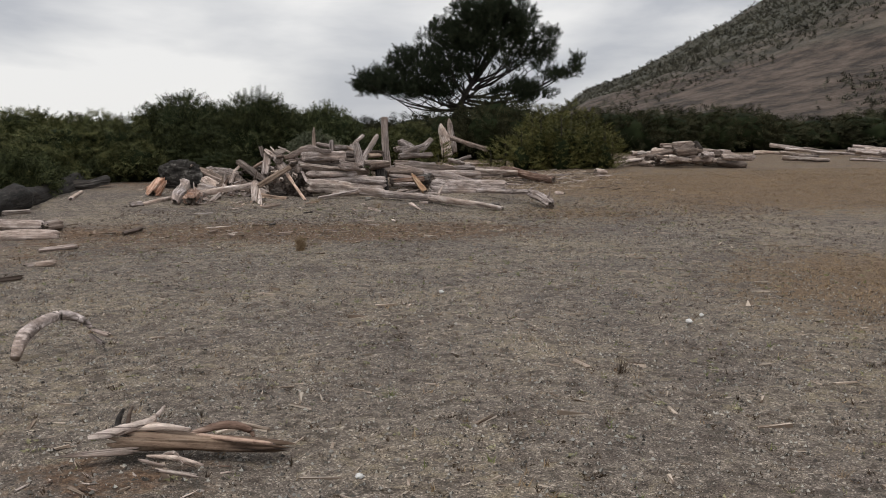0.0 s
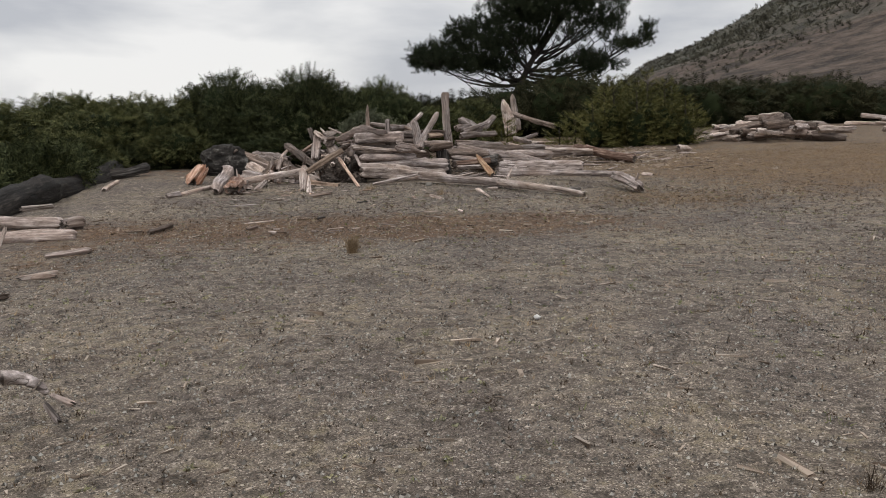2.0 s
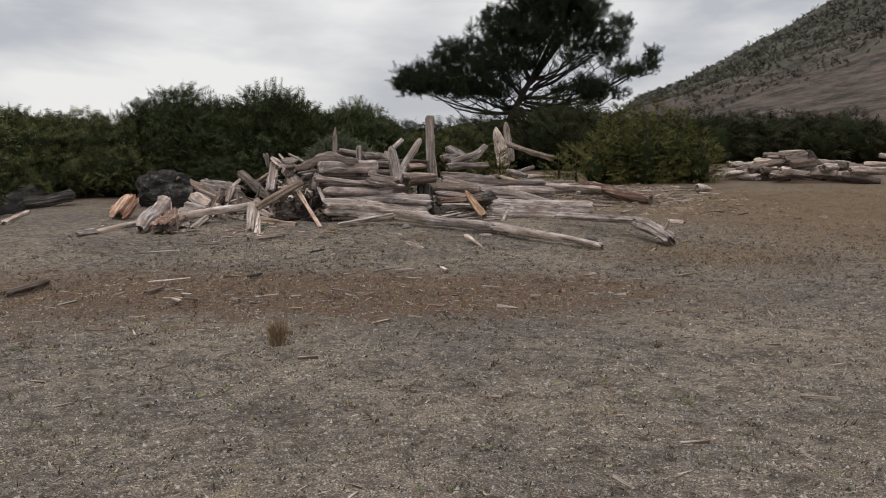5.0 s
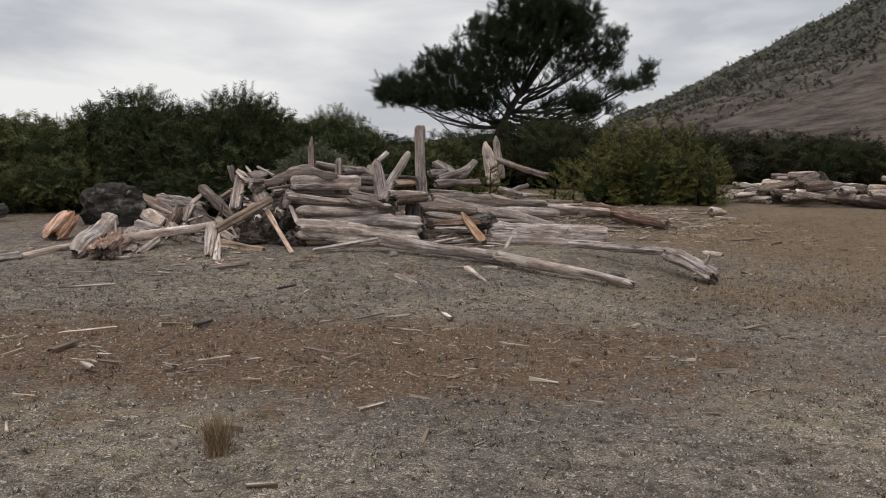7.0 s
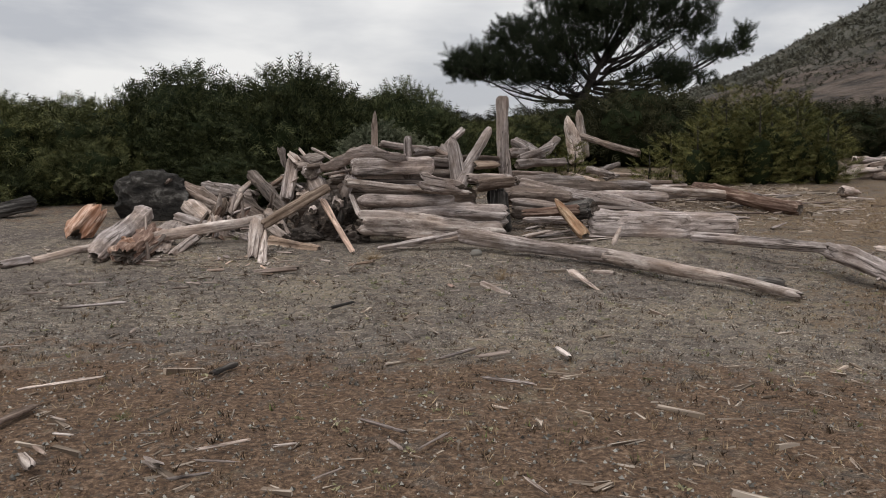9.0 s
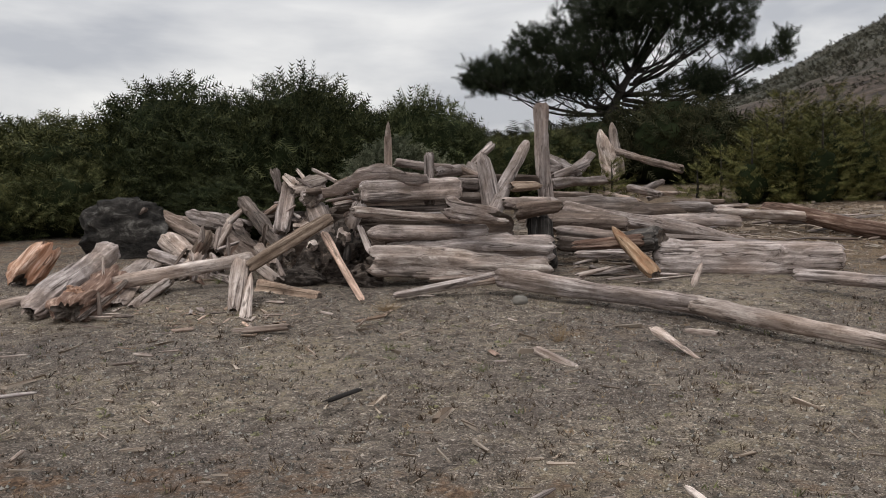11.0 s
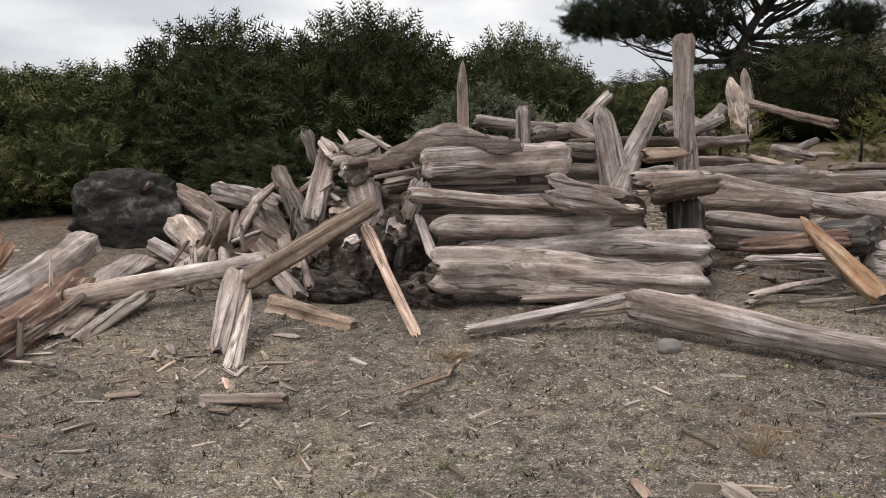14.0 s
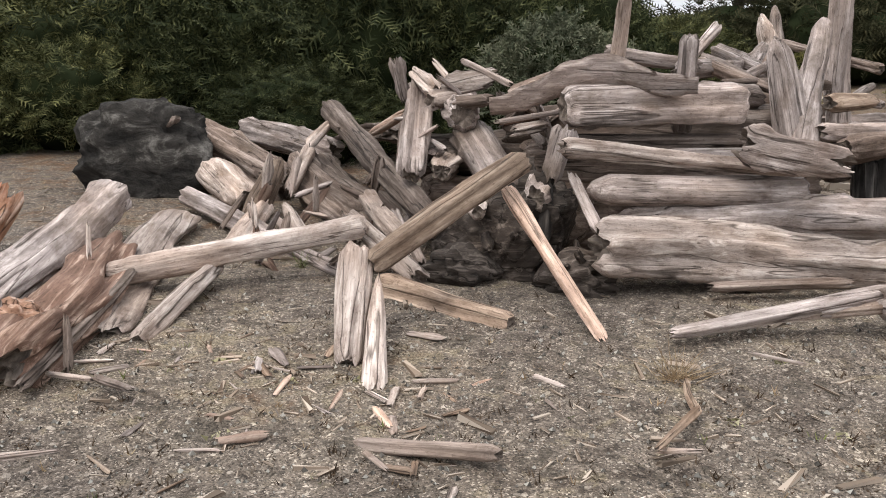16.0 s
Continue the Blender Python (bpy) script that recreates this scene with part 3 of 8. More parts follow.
# the posts standing in the wall
log((-2.800, 21.750, 0.750), (-2.795, 21.720, 1.340), 0.062, 0.058, GREY, "short upright grey post with a rounded top", jag=0.02, rough=0.06, name='upright_post', category='post')
log((-2.101, 21.900, 0.621), (-2.254, 22.100, 1.324), 0.109, 0.062, GREY, "upright grey post tapering to a point", flat=0.8, point1=0.18, jag=0.03, name='upright_post', category='post')
log((-2.079, 21.720, 0.661), (-1.730, 23.000, 1.480), 0.085, 0.070, GREY, "greyish tan plank leaning upright with a rounded tip", flat=0.7, point1=0.12, jag=0.02, rough=0.05, name='leaning_post', category='post')
log((-3.250, 21.600, 0.900), (-3.170, 21.350, 1.660), 0.050, 0.028, PALE, "slim bleached stake standing upright", point1=0.25, flat=0.6, name='upright_post', category='post')
log((-1.495, 23.250, 0.511), (-1.523, 23.300, 1.566), 0.081, 0.080, GREY, "tall weathered grey post with a knot hole", flat=0.75, rough=0.14, name='tall_post', category='post', knots=4)
log((-1.547, 23.250, 0.833), (-1.539, 23.330, 1.935), 0.056, 0.086, GREY, "tall flat paddle of weathered timber", flat=0.7, jag=0.02, rough=0.06, name='tall_post', category='post')
log((-1.500, 21.850, 0.020), (-1.500, 22.000, 0.600), 0.135, 0.150, DARK, "broad dark stump post carrying the tall stake", rough=0.14, jag=0.05, name='stump_post', category='post')
log((-1.839, 21.750, 0.680), (-1.350, 22.000, 0.713), 0.084, 0.075, BROWN, "short dark log laid across the stump", rough=0.15)
log((-1.791, 21.900, 0.801), (-1.388, 22.200, 0.769), 0.064, 0.049, GREY, "grey plank laid across the stump", flat=0.5)
log((-1.900, 22.000, 0.930), (-1.554, 22.200, 0.944), 0.066, 0.044, TAN, "tan pointed log end behind the posts", point1=0.3)
log((-1.973, 21.800, 0.768), (-1.462, 22.100, 0.738), 0.068, 0.070, GREY, "grey log behind the leaning plank", rough=0.12)
log((-1.691, 22.700, 0.442), (-1.296, 23.300, 0.407), 0.118, 0.112, BROWN, "short dark log holding the tall post", rough=0.15)
# the heap of loose timber beside the wall
log((-4.328, 20.030, 0.280), (-3.678, 20.740, 0.692), 0.060, 0.072, TAN, "straight brown pole with an orange broken end", rough=0.05, jag=0.02, knots=1)
log((-4.322, 19.630, -0.044), (-4.397, 20.080, 0.357), 0.066, 0.080, PALE, "pale splintered log propping up the pole", rough=0.12, jag=0.03, flat=0.8)
log((-4.175, 19.460, -0.117), (-4.275, 20.000, 0.231), 0.044, 0.031, PALE, "thin bleached slab leaning on the pole", flat=0.7, roll=0, point1=0.5, jag=0.06)
log((-3.233, 20.120, -0.048), (-3.768, 20.790, 0.529), 0.039, 0.054, PINK, "narrow split plank leaning against the roots", flat=0.7, roll=20, jag=0.04, square=0.6, rough=0.07)
log((-5.803, 20.220, 0.111), (-4.601, 20.950, 0.265), 0.065, 0.078, PALE, "long pale log lying across the heap", rough=0.09, jag=0.03, square=0.2, knots=3)
log((-4.419, 20.600, -0.003), (-3.679, 20.200, -0.019), 0.091, 0.057, TAN, "blunt brown log half buried in shingle", rough=0.10, jag=0.015, knots=2)
log((-5.571, 23.400, 0.728), (-4.233, 21.100, 0.265), 0.082, 0.073, BROWN, "long dark pole slanting through the heap", rough=0.10, knots=3, stubs=1)
log((-5.456, 23.100, 0.637), (-5.520, 22.700, 0.487), 0.037, 0.049, PALE, "crooked pale branch on the heap", rough=0.15)
log((-5.506, 22.700, 0.496), (-5.541, 22.300, 0.205), 0.053, 0.046, PALE, "short bleached branch with a dark broken tip", rough=0.15, jag=0.05)
log((-6.299, 22.600, 0.319), (-5.891, 22.200, 0.116), 0.125, 0.126, PALE, "stubby pale log with insect holes", rough=0.16, jag=0.05, knots=3)
log((-5.612, 21.800, 0.096), (-5.695, 22.500, 0.407), 0.078, 0.074, TAN, "tan log standing up out of the heap", rough=0.10, point1=0.2)
log((-5.506, 21.100, 0.020), (-5.512, 21.800, 0.203), 0.070, 0.070, PALE, "knobbly bleached branch in the heap", rough=0.16, knots=4)
log((-6.322, 22.200, 0.174), (-4.704, 20.900, -0.016), 0.064, 0.065, GREY, "grey pole lying under the crossing log", rough=0.10)
log((-6.103, 21.700, 0.161), (-5.559, 19.720, -0.024), 0.148, 0.094, PALE, "wide split slab with a rotten brown core", flat=0.4, rough=0.2, jag=0.1, roll=-15)
log((-5.351, 20.600, 0.091), (-5.358, 19.700, -0.054), 0.063, 0.057, PALE, "round bleached log with a worn blunt end", rough=0.08, jag=0.02, knots=2)
log((-5.263, 21.600, 0.084), (-5.125, 22.000, 0.329), 0.034, 0.032, RED, "reddish split stick on the heap", flat=0.5, point1=0.4)
log((-5.352, 21.700, 0.235), (-5.029, 21.200, 0.107), 0.034, 0.049, PALE, "thin pale stick between the logs", point0=0.4)
log((-4.782, 21.700, 0.292), (-4.391, 21.000, 0.170), 0.067, 0.056, PALE, "pale crooked log behind the pole", rough=0.15)
log((-4.785, 21.300, 0.249), (-4.201, 20.600, 0.071), 0.052, 0.066, PALE, "bleached log slipping under the brown pole", rough=0.12)
log((-4.522, 21.400, 0.264), (-4.261, 20.900, 0.060), 0.042, 0.039, GREY, "grey branch hanging behind the pole", rough=0.15)
log((-5.626, 23.000, 0.343), (-4.792, 22.200, 0.018), 0.242, 0.246, BROWN, "broad fibrous flank of a fallen brown trunk", rough=0.22, flat=0.7, jag=0.14, sides=34, knots=4)
log((-6.723, 23.300, 0.521), (-5.720, 22.900, 0.145), 0.197, 0.166, BROWN, "thick brown trunk running back from the rootball", rough=0.18, jag=0.12, knots=4)
log((-6.558, 23.900, 0.492), (-5.502, 23.300, 0.306), 0.116, 0.135, GREY, "ragged grey log behind the heap", rough=0.3, jag=0.14)
log((-5.484, 23.600, 0.517), (-4.887, 23.000, 0.567), 0.130, 0.118, BROWN, "splintered brown bark slab on the heap", rough=0.4, jag=0.15, flat=0.6)
log((-5.014, 22.600, 0.605), (-4.693, 22.500, 0.788), 0.060, 0.058, PINK, "pale split wedge of wood", flat=0.6, point0=0.3)
log((-4.441, 21.450, 0.483), (-4.505, 22.000, 1.024), 0.084, 0.076, GREY, "upright hollow grey root log", rough=0.22, jag=0.05, stubs=2, knots=3)
log((-4.543, 21.700, 0.487), (-4.566, 22.100, 0.821), 0.037, 0.047, BROWN, "dark slanting branch in the heap", rough=0.2)
log((-4.524, 22.000, 1.098), (-4.327, 21.800, 0.974), 0.042, 0.066, PALE, "bleached forked root tip", rough=0.2, jag=0.03)
log((-4.366, 21.750, 0.915), (-4.232, 21.900, 0.944), 0.073, 0.067, PALE, "white rounded root knuckle", rough=0.2, jag=0.02)
log((-4.125, 21.620, 0.823), (-4.345, 22.800, 0.864), 0.120, 0.146, GREY, "grey log pointing out of the heap end on", rough=0.14, jag=0.02)
log((-4.110, 21.850, 0.719), (-3.780, 21.150, 0.472), 0.140, 0.111, GREY, "broad grey root slab under the pole", rough=0.2, jag=0.08, flat=0.7)
log((-4.254, 21.500, 0.524), (-4.210, 21.900, 0.544), 0.077, 0.083, PALE, "short pale stub wedged in the heap", rough=0.2, jag=0.05)
log((-4.345, 21.600, 0.561), (-4.265, 22.000, 0.568), 0.057, 0.061, GREY, "short grey stub wedged in the heap", rough=0.2)
log((-3.935, 20.850, 0.395), (-3.991, 21.400, 0.354), 0.049, 0.055, PALE, "small hollow log end under the pole", rough=0.1, jag=0.02)
log((-3.651, 20.950, 0.456), (-3.622, 21.400, 0.436), 0.087, 0.088, GREY, "blocky grey log end beside the plank", rough=0.2, jag=0.05)
log((-3.805, 21.350, 0.775), (-3.615, 21.500, 0.798), 0.067, 0.048, PALE, "ragged bleached splinter of wood", rough=0.4, jag=0.08, flat=0.6)
log((-3.896, 21.400, 0.836), (-3.501, 21.500, 0.901), 0.030, 0.030, GREY, "thin layered plank edge on the wall", flat=0.5)
log((-3.639, 21.500, 0.999), (-2.920, 21.500, 1.057), 0.051, 0.043, BROWN, "dark rotten board under the warped plank", thin=0.6, bend=(0, 0.06), rough=0.2)
log((-3.833, 21.600, 0.974), (-3.477, 21.600, 1.080), 0.055, 0.068, BROWN, "dark broken wood under the warped plank", rough=0.25)
log((-4.363, 22.000, 0.981), (-3.987, 21.800, 1.060), 0.083, 0.086, PALE, "pale weathered board lying on top of the heap", flat=0.35, roll=60, rough=0.15, jag=0.08)
log((-4.200, 21.700, 0.900), (-3.948, 21.600, 0.938), 0.057, 0.056, BROWN, "dark brown broken board under the pale one", flat=0.6, rough=0.2)
log((-4.200, 22.000, 1.178), (-3.844, 21.700, 1.031), 0.022, 0.025, PALE, "thin bleached stick on top of the heap", rough=0.1)
log((-4.416, 22.100, 1.171), (-4.298, 22.000, 1.056), 0.019, 0.019, PALE, "short white twig on top of the heap")
# broken pieces caught in the heap
log((-5.196, 20.949, 0.024), (-5.111, 20.886, -0.034), 0.040, 0.017, RED, "broken driftwood piece caught in the heap", sides=14, flat=0.7, rough=0.25, jag=0.06)
log((-5.107, 21.611, 0.195), (-5.056, 21.492, 0.464), 0.025, 0.015, PALE, "short weathered stick caught in the heap", sides=14, flat=0.7, rough=0.25, jag=0.06)
log((-4.898, 21.015, 0.052), (-4.849, 21.150, 0.075), 0.026, 0.031, GREY, "broken driftwood piece caught in the heap", sides=14, flat=0.7, rough=0.25, jag=0.06)
log((-5.174, 21.301, 0.105), (-4.932, 21.355, 0.102), 0.021, 0.016, GREY, "short weathered stick caught in the heap", sides=14, flat=0.7, rough=0.25, jag=0.06)
log((-4.863, 22.007, 0.335), (-4.721, 22.013, 0.501), 0.035, 0.036, BROWN, "broken driftwood piece caught in the heap", sides=14, flat=0.7, rough=0.25, jag=0.06)
log((-5.470, 21.418, 0.125), (-5.506, 21.494, 0.269), 0.031, 0.029, PALE, "broken driftwood piece caught in the heap", sides=14, flat=0.7, rough=0.25, jag=0.06)
log((-5.331, 21.830, 0.258), (-5.126, 22.000, 0.335), 0.034, 0.024, GREY, "short weathered stick caught in the heap", sides=14, flat=0.7, rough=0.25, jag=0.06)
log((-5.357, 21.853, 0.265), (-5.355, 22.015, 0.500), 0.024, 0.025, GREY, "broken driftwood piece caught in the heap", sides=14, flat=0.7, rough=0.25, jag=0.06)
log((-5.326, 21.204, 0.075), (-5.198, 21.173, 0.286), 0.022, 0.023, GREY, "broken driftwood piece caught in the heap", sides=14, flat=0.7, rough=0.25, jag=0.06)
log((-5.180, 21.620, 0.195), (-4.993, 21.503, 0.196), 0.021, 0.017, BROWN, "short weathered stick caught in the heap", sides=14, flat=0.7, rough=0.25, jag=0.06)
log((-5.305, 20.983, 0.026), (-5.255, 20.899, 0.236), 0.038, 0.020, RED, "broken driftwood piece caught in the heap", sides=14, flat=0.7, rough=0.25, jag=0.06)
log((-4.735, 21.743, 0.249), (-4.943, 21.667, 0.367), 0.042, 0.016, BROWN, "broken driftwood piece caught in the heap", sides=14, flat=0.7, rough=0.25, jag=0.06)
log((-5.256, 20.939, 0.019), (-5.229, 20.963, 0.203), 0.028, 0.016, GREY, "broken driftwood piece caught in the heap", sides=14, flat=0.7, rough=0.25, jag=0.06)
log((-4.933, 21.612, 0.201), (-4.817, 21.712, 0.001), 0.031, 0.024, PALE, "short weathered stick caught in the heap", sides=14, flat=0.7, rough=0.25, jag=0.06)
log((-5.570, 21.943, 0.289), (-5.563, 22.041, 0.519), 0.037, 0.017, PALE, "short weathered stick caught in the heap", sides=14, flat=0.7, rough=0.25, jag=0.06)
log((-4.802, 20.928, 0.039), (-4.628, 20.977, 0.160), 0.028, 0.020, BROWN, "broken driftwood piece caught in the heap", sides=14, flat=0.7, rough=0.25, jag=0.06)
log((-5.682, 21.403, 0.112), (-5.598, 21.596, 0.302), 0.024, 0.022, BROWN, "short weathered stick caught in the heap", sides=14, flat=0.7, rough=0.25, jag=0.06)
log((-4.400, 21.720, 0.254), (-4.319, 21.789, 0.412), 0.043, 0.032, PALE, "broken driftwood piece caught in the heap", sides=14, flat=0.7, rough=0.25, jag=0.06)
log((-5.531, 21.719, 0.214), (-5.431, 21.671, 0.365), 0.036, 0.034, RED, "short weathered stick caught in the heap", sides=14, flat=0.7, rough=0.25, jag=0.06)
log((-4.549, 21.414, 0.160), (-4.387, 21.449, 0.101), 0.039, 0.020, GREY, "short weathered stick caught in the heap", sides=14, flat=0.7, rough=0.25, jag=0.06)
log((-4.777, 21.848, 0.282), (-4.709, 21.794, 0.542), 0.027, 0.033, BROWN, "short weathered stick caught in the heap", sides=14, flat=0.7, rough=0.25, jag=0.06)
log((-5.165, 21.045, 0.046), (-5.147, 21.172, 0.270), 0.035, 0.019, BROWN, "broken driftwood piece caught in the heap", sides=14, flat=0.7, rough=0.25, jag=0.06)
log((-5.094, 21.185, 0.080), (-5.271, 21.308, 0.205), 0.042, 0.034, GREY, "broken driftwood piece caught in the heap", sides=14, flat=0.7, rough=0.25, jag=0.06)
log((-4.806, 21.309, 0.123), (-4.718, 21.476, -0.124), 0.040, 0.017, BROWN, "short weathered stick caught in the heap", sides=14, flat=0.7, rough=0.25, jag=0.06)
log((-4.476, 21.351, 0.147), (-4.399, 21.502, 0.353), 0.034, 0.022, GREY, "broken driftwood piece caught in the heap", sides=14, flat=0.7, rough=0.25, jag=0.06)
log((-4.681, 21.420, 0.157), (-4.604, 21.385, 0.307), 0.031, 0.016, RED, "short weathered stick caught in the heap", sides=14, flat=0.7, rough=0.25, jag=0.06)
log((-4.161, 21.921, 0.938), (-4.326, 21.794, 1.072), 0.032, 0.016, GREY, "short weathered stick caught in the heap", sides=14, flat=0.7, rough=0.25, jag=0.06)
log((-3.802, 21.945, 0.968), (-3.698, 22.084, 0.758), 0.033, 0.023, GREY, "short weathered stick caught in the heap", sides=14, flat=0.7, rough=0.25, jag=0.06)
log((-4.483, 21.641, 0.651), (-4.278, 21.570, 0.782), 0.024, 0.018, GREY, "short weathered stick caught in the heap", sides=14, flat=0.7, rough=0.25, jag=0.06)
log((-4.522, 21.556, 0.569), (-4.394, 21.734, 0.583), 0.032, 0.034, PALE, "short weathered stick caught in the heap", sides=14, flat=0.7, rough=0.25, jag=0.06)
log((-3.639, 21.633, 0.663), (-3.738, 21.814, 0.748), 0.038, 0.033, PALE, "short weathered stick caught in the heap", sides=14, flat=0.7, rough=0.25, jag=0.06)
log((-3.908, 21.747, 0.766), (-3.735, 21.796, 0.914), 0.028, 0.017, BROWN, "short weathered stick caught in the heap", sides=14, flat=0.7, rough=0.25, jag=0.06)
log((-4.501, 21.803, 0.811), (-4.254, 21.774, 0.932), 0.037, 0.028, GREY, "broken driftwood piece caught in the heap", sides=14, flat=0.7, rough=0.25, jag=0.06)
log((-4.576, 21.908, 0.918), (-4.626, 21.907, 1.181), 0.035, 0.036, GREY, "short weathered stick caught in the heap", sides=14, flat=0.7, rough=0.25, jag=0.06)
log((-3.522, 21.980, 1.007), (-3.266, 21.956, 1.075), 0.043, 0.029, BROWN, "broken driftwood piece caught in the heap", sides=14, flat=0.7, rough=0.25, jag=0.06)
log((-3.897, 21.762, 0.781), (-3.677, 21.762, 0.826), 0.037, 0.029, RED, "broken driftwood piece caught in the heap", sides=14, flat=0.7, rough=0.25, jag=0.06)
log((-3.576, 21.668, 0.698), (-3.676, 21.697, 0.932), 0.030, 0.024, GREY, "short weathered stick caught in the heap", sides=14, flat=0.7, rough=0.25, jag=0.06)
log((-4.496, 21.867, 0.877), (-4.453, 21.956, 0.736), 0.030, 0.022, BROWN, "short weathered stick caught in the heap", sides=14, flat=0.7, rough=0.25, jag=0.06)
log((-4.110, 21.685, 0.702), (-3.964, 21.738, 0.700), 0.036, 0.022, BROWN, "short weathered stick caught in the heap", sides=14, flat=0.7, rough=0.25, jag=0.06)
log((-4.211, 21.714, 0.728), (-4.076, 21.837, 0.587), 0.031, 0.016, BROWN, "short weathered stick caught in the heap", sides=14, flat=0.7, rough=0.25, jag=0.06)
log((-4.369, 21.682, 0.693), (-4.244, 21.572, 0.639), 0.019, 0.029, GREY, "short weathered stick caught in the heap", sides=14, flat=0.7, rough=0.25, jag=0.06)
log((-4.230, 21.512, 0.535), (-4.080, 21.586, 0.631), 0.018, 0.031, PALE, "short weathered stick caught in the heap", sides=14, flat=0.7, rough=0.25, jag=0.06)
log((-3.668, 21.793, 0.816), (-3.882, 21.676, 0.965), 0.031, 0.024, RED, "short weathered stick caught in the heap", sides=14, flat=0.7, rough=0.25, jag=0.06)
log((-3.611, 21.787, 0.812), (-3.460, 21.970, 0.945), 0.035, 0.022, BROWN, "short weathered stick caught in the heap", sides=14, flat=0.7, rough=0.25, jag=0.06)
log((-3.899, 21.873, 0.893), (-3.930, 21.746, 0.984), 0.031, 0.029, GREY, "broken driftwood piece caught in the heap", sides=14, flat=0.7, rough=0.25, jag=0.06)
log((-4.161, 21.653, 0.670), (-3.991, 21.646, 0.569), 0.023, 0.029, RED, "broken driftwood piece caught in the heap", sides=14, flat=0.7, rough=0.25, jag=0.06)
# the rotten slabs at the heap's end
log((-6.435, 21.450, 0.337), (-6.020, 19.200, 0.000), 0.135, 0.115, GREY, "huge split grey slab leaning on rotten wood", flat=0.5, roll=-35, rough=0.14, jag=0.12, sides=40, knots=3)
log((-5.937, 20.700, 0.114), (-5.580, 19.150, -0.020), 0.130, 0.170, RED, "crumbling red rotten log core", rough=0.35, jag=0.15, flat=0.8, sides=34, knots=6)
log((-5.687, 20.300, 0.130), (-5.497, 19.100, -0.042), 0.036, 0.038, BROWN, "dark curved strip of peeled bark", flat=0.5, rough=0.2, jag=0.06)
log((-5.466, 19.350, -0.055), (-5.516, 19.450, 0.134), 0.019, 0.014, BROWN, "short upright splinter of dark wood", rough=0.2)
log((-5.869, 20.200, 0.222), (-5.891, 20.250, 0.366), 0.012, 0.009, PALE, "small pale splinter standing in rotten wood")
log((-5.550, 19.300, -0.054), (-5.287, 19.250, -0.045), 0.012, 0.014, PALE, "bleached stick lying on the shingle")
log((-5.279, 19.250, -0.034), (-5.033, 19.100, -0.007), 0.018, 0.015, PALE, "pale splintered stick on the shingle")
log((-6.869, 18.750, -0.023), (-6.725, 19.100, -0.029), 0.043, 0.051, GREY, "grey pole end lying on the shingle")
log((-6.726, 19.100, -0.042), (-6.344, 20.200, 0.021), 0.051, 0.064, PALE, "long bleached pole lying on the shingle", rough=0.06)
# long timbers on the ground in front and to the side
log((-2.937, 20.120, 0.002), (-1.908, 20.450, 0.152), 0.039, 0.058, GREY, "cracked grey pole lying before the wall", flat=0.7, rough=0.1)
log((-2.610, 20.300, 0.020), (-1.881, 20.350, 0.126), 0.027, 0.035, PALE, "thin pole beside the cracked one")
log((-2.696, 20.750, 0.058), (-1.959, 20.950, 0.062), 0.030, 0.030, BROWN, "thin brown pole at the foot of the wall")
log((-1.972, 20.400, 0.138), (-0.218, 19.450, 0.016), 0.093, 0.074, GREY, "long straight grey log lying on the shingle", rough=0.08, square=0.4, jag=0.05, knots=3)
log((-0.318, 19.500, 0.033), (1.254, 17.750, -0.059), 0.075, 0.040, PALE, "long bleached log with a tapered end", rough=0.08, square=0.3, jag=0.06, knots=2)
log((-1.800, 20.500, 0.160), (-2.268, 20.300, 0.090), 0.042, 0.034, GREY, "grey splinter beside the long log")
log((-0.330, 21.850, 0.095), (1.599, 21.600, 0.133), 0.194, 0.156, GREY, "big square weathered beam lying on the shingle", square=0.8, rough=0.06, jag=0.05, sides=30, knots=1)
log((-0.315, 22.200, 0.353), (1.640, 21.950, 0.227), 0.072, 0.061, GREY, "grey plank lying along the beam", flat=0.5)
log((-1.311, 23.300, 0.594), (1.080, 23.700, 0.095), 0.106, 0.088, GREY, "long grey log sloping down to the sand", rough=0.06, jag=0.04, knots=2)
log((-0.783, 21.750, 0.488), (-0.429, 20.900, 0.078), 0.048, 0.088, HONEY, "tan wedge of wood with a pointed top", flat=0.65, roll=20, jag=0.03, rough=0.06, point0=0.3)
log((-0.649, 22.000, 0.257), (-0.246, 21.700, 0.326), 0.118, 0.123, DARK, "dark rotten log end beside the beam", rough=0.25, jag=0.06)
log((-1.202, 21.500, 0.296), (-0.473, 21.700, 0.331), 0.048, 0.081, RED, "splintered reddish log by the beam", rough=0.25, jag=0.1)
log((-1.211, 21.300, 0.241), (-0.603, 21.400, 0.200), 0.031, 0.046, GREY, "grey splintered branch on the sand", rough=0.3, stubs=2)
log((-1.190, 21.050, 0.045), (-0.834, 21.200, 0.125), 0.045, 0.034, PALE, "pale pointed chunk on the sand", flat=0.6, point1=0.4)
log((-0.112, 20.600, 0.020), (-0.011, 20.750, 0.211), 0.035, 0.022, PALE, "white pointed stake stuck in the sand", flat=0.6, point1=0.3, point0=0.3)
log((1.745, 25.600, 0.374), (3.097, 23.950, 0.160), 0.090, 0.124, RED, "reddish grey log with a burnt end", rough=0.15, jag=0.04)
log((1.771, 25.200, 0.262), (2.760, 25.000, 0.279), 0.068, 0.067, GREY, "grey log lying behind the reddish one")
log((0.834, 20.600, 0.111), (1.976, 19.200, 0.179), 0.055, 0.053, GREY, "long thin pole lying on brown grass", rough=0.06)
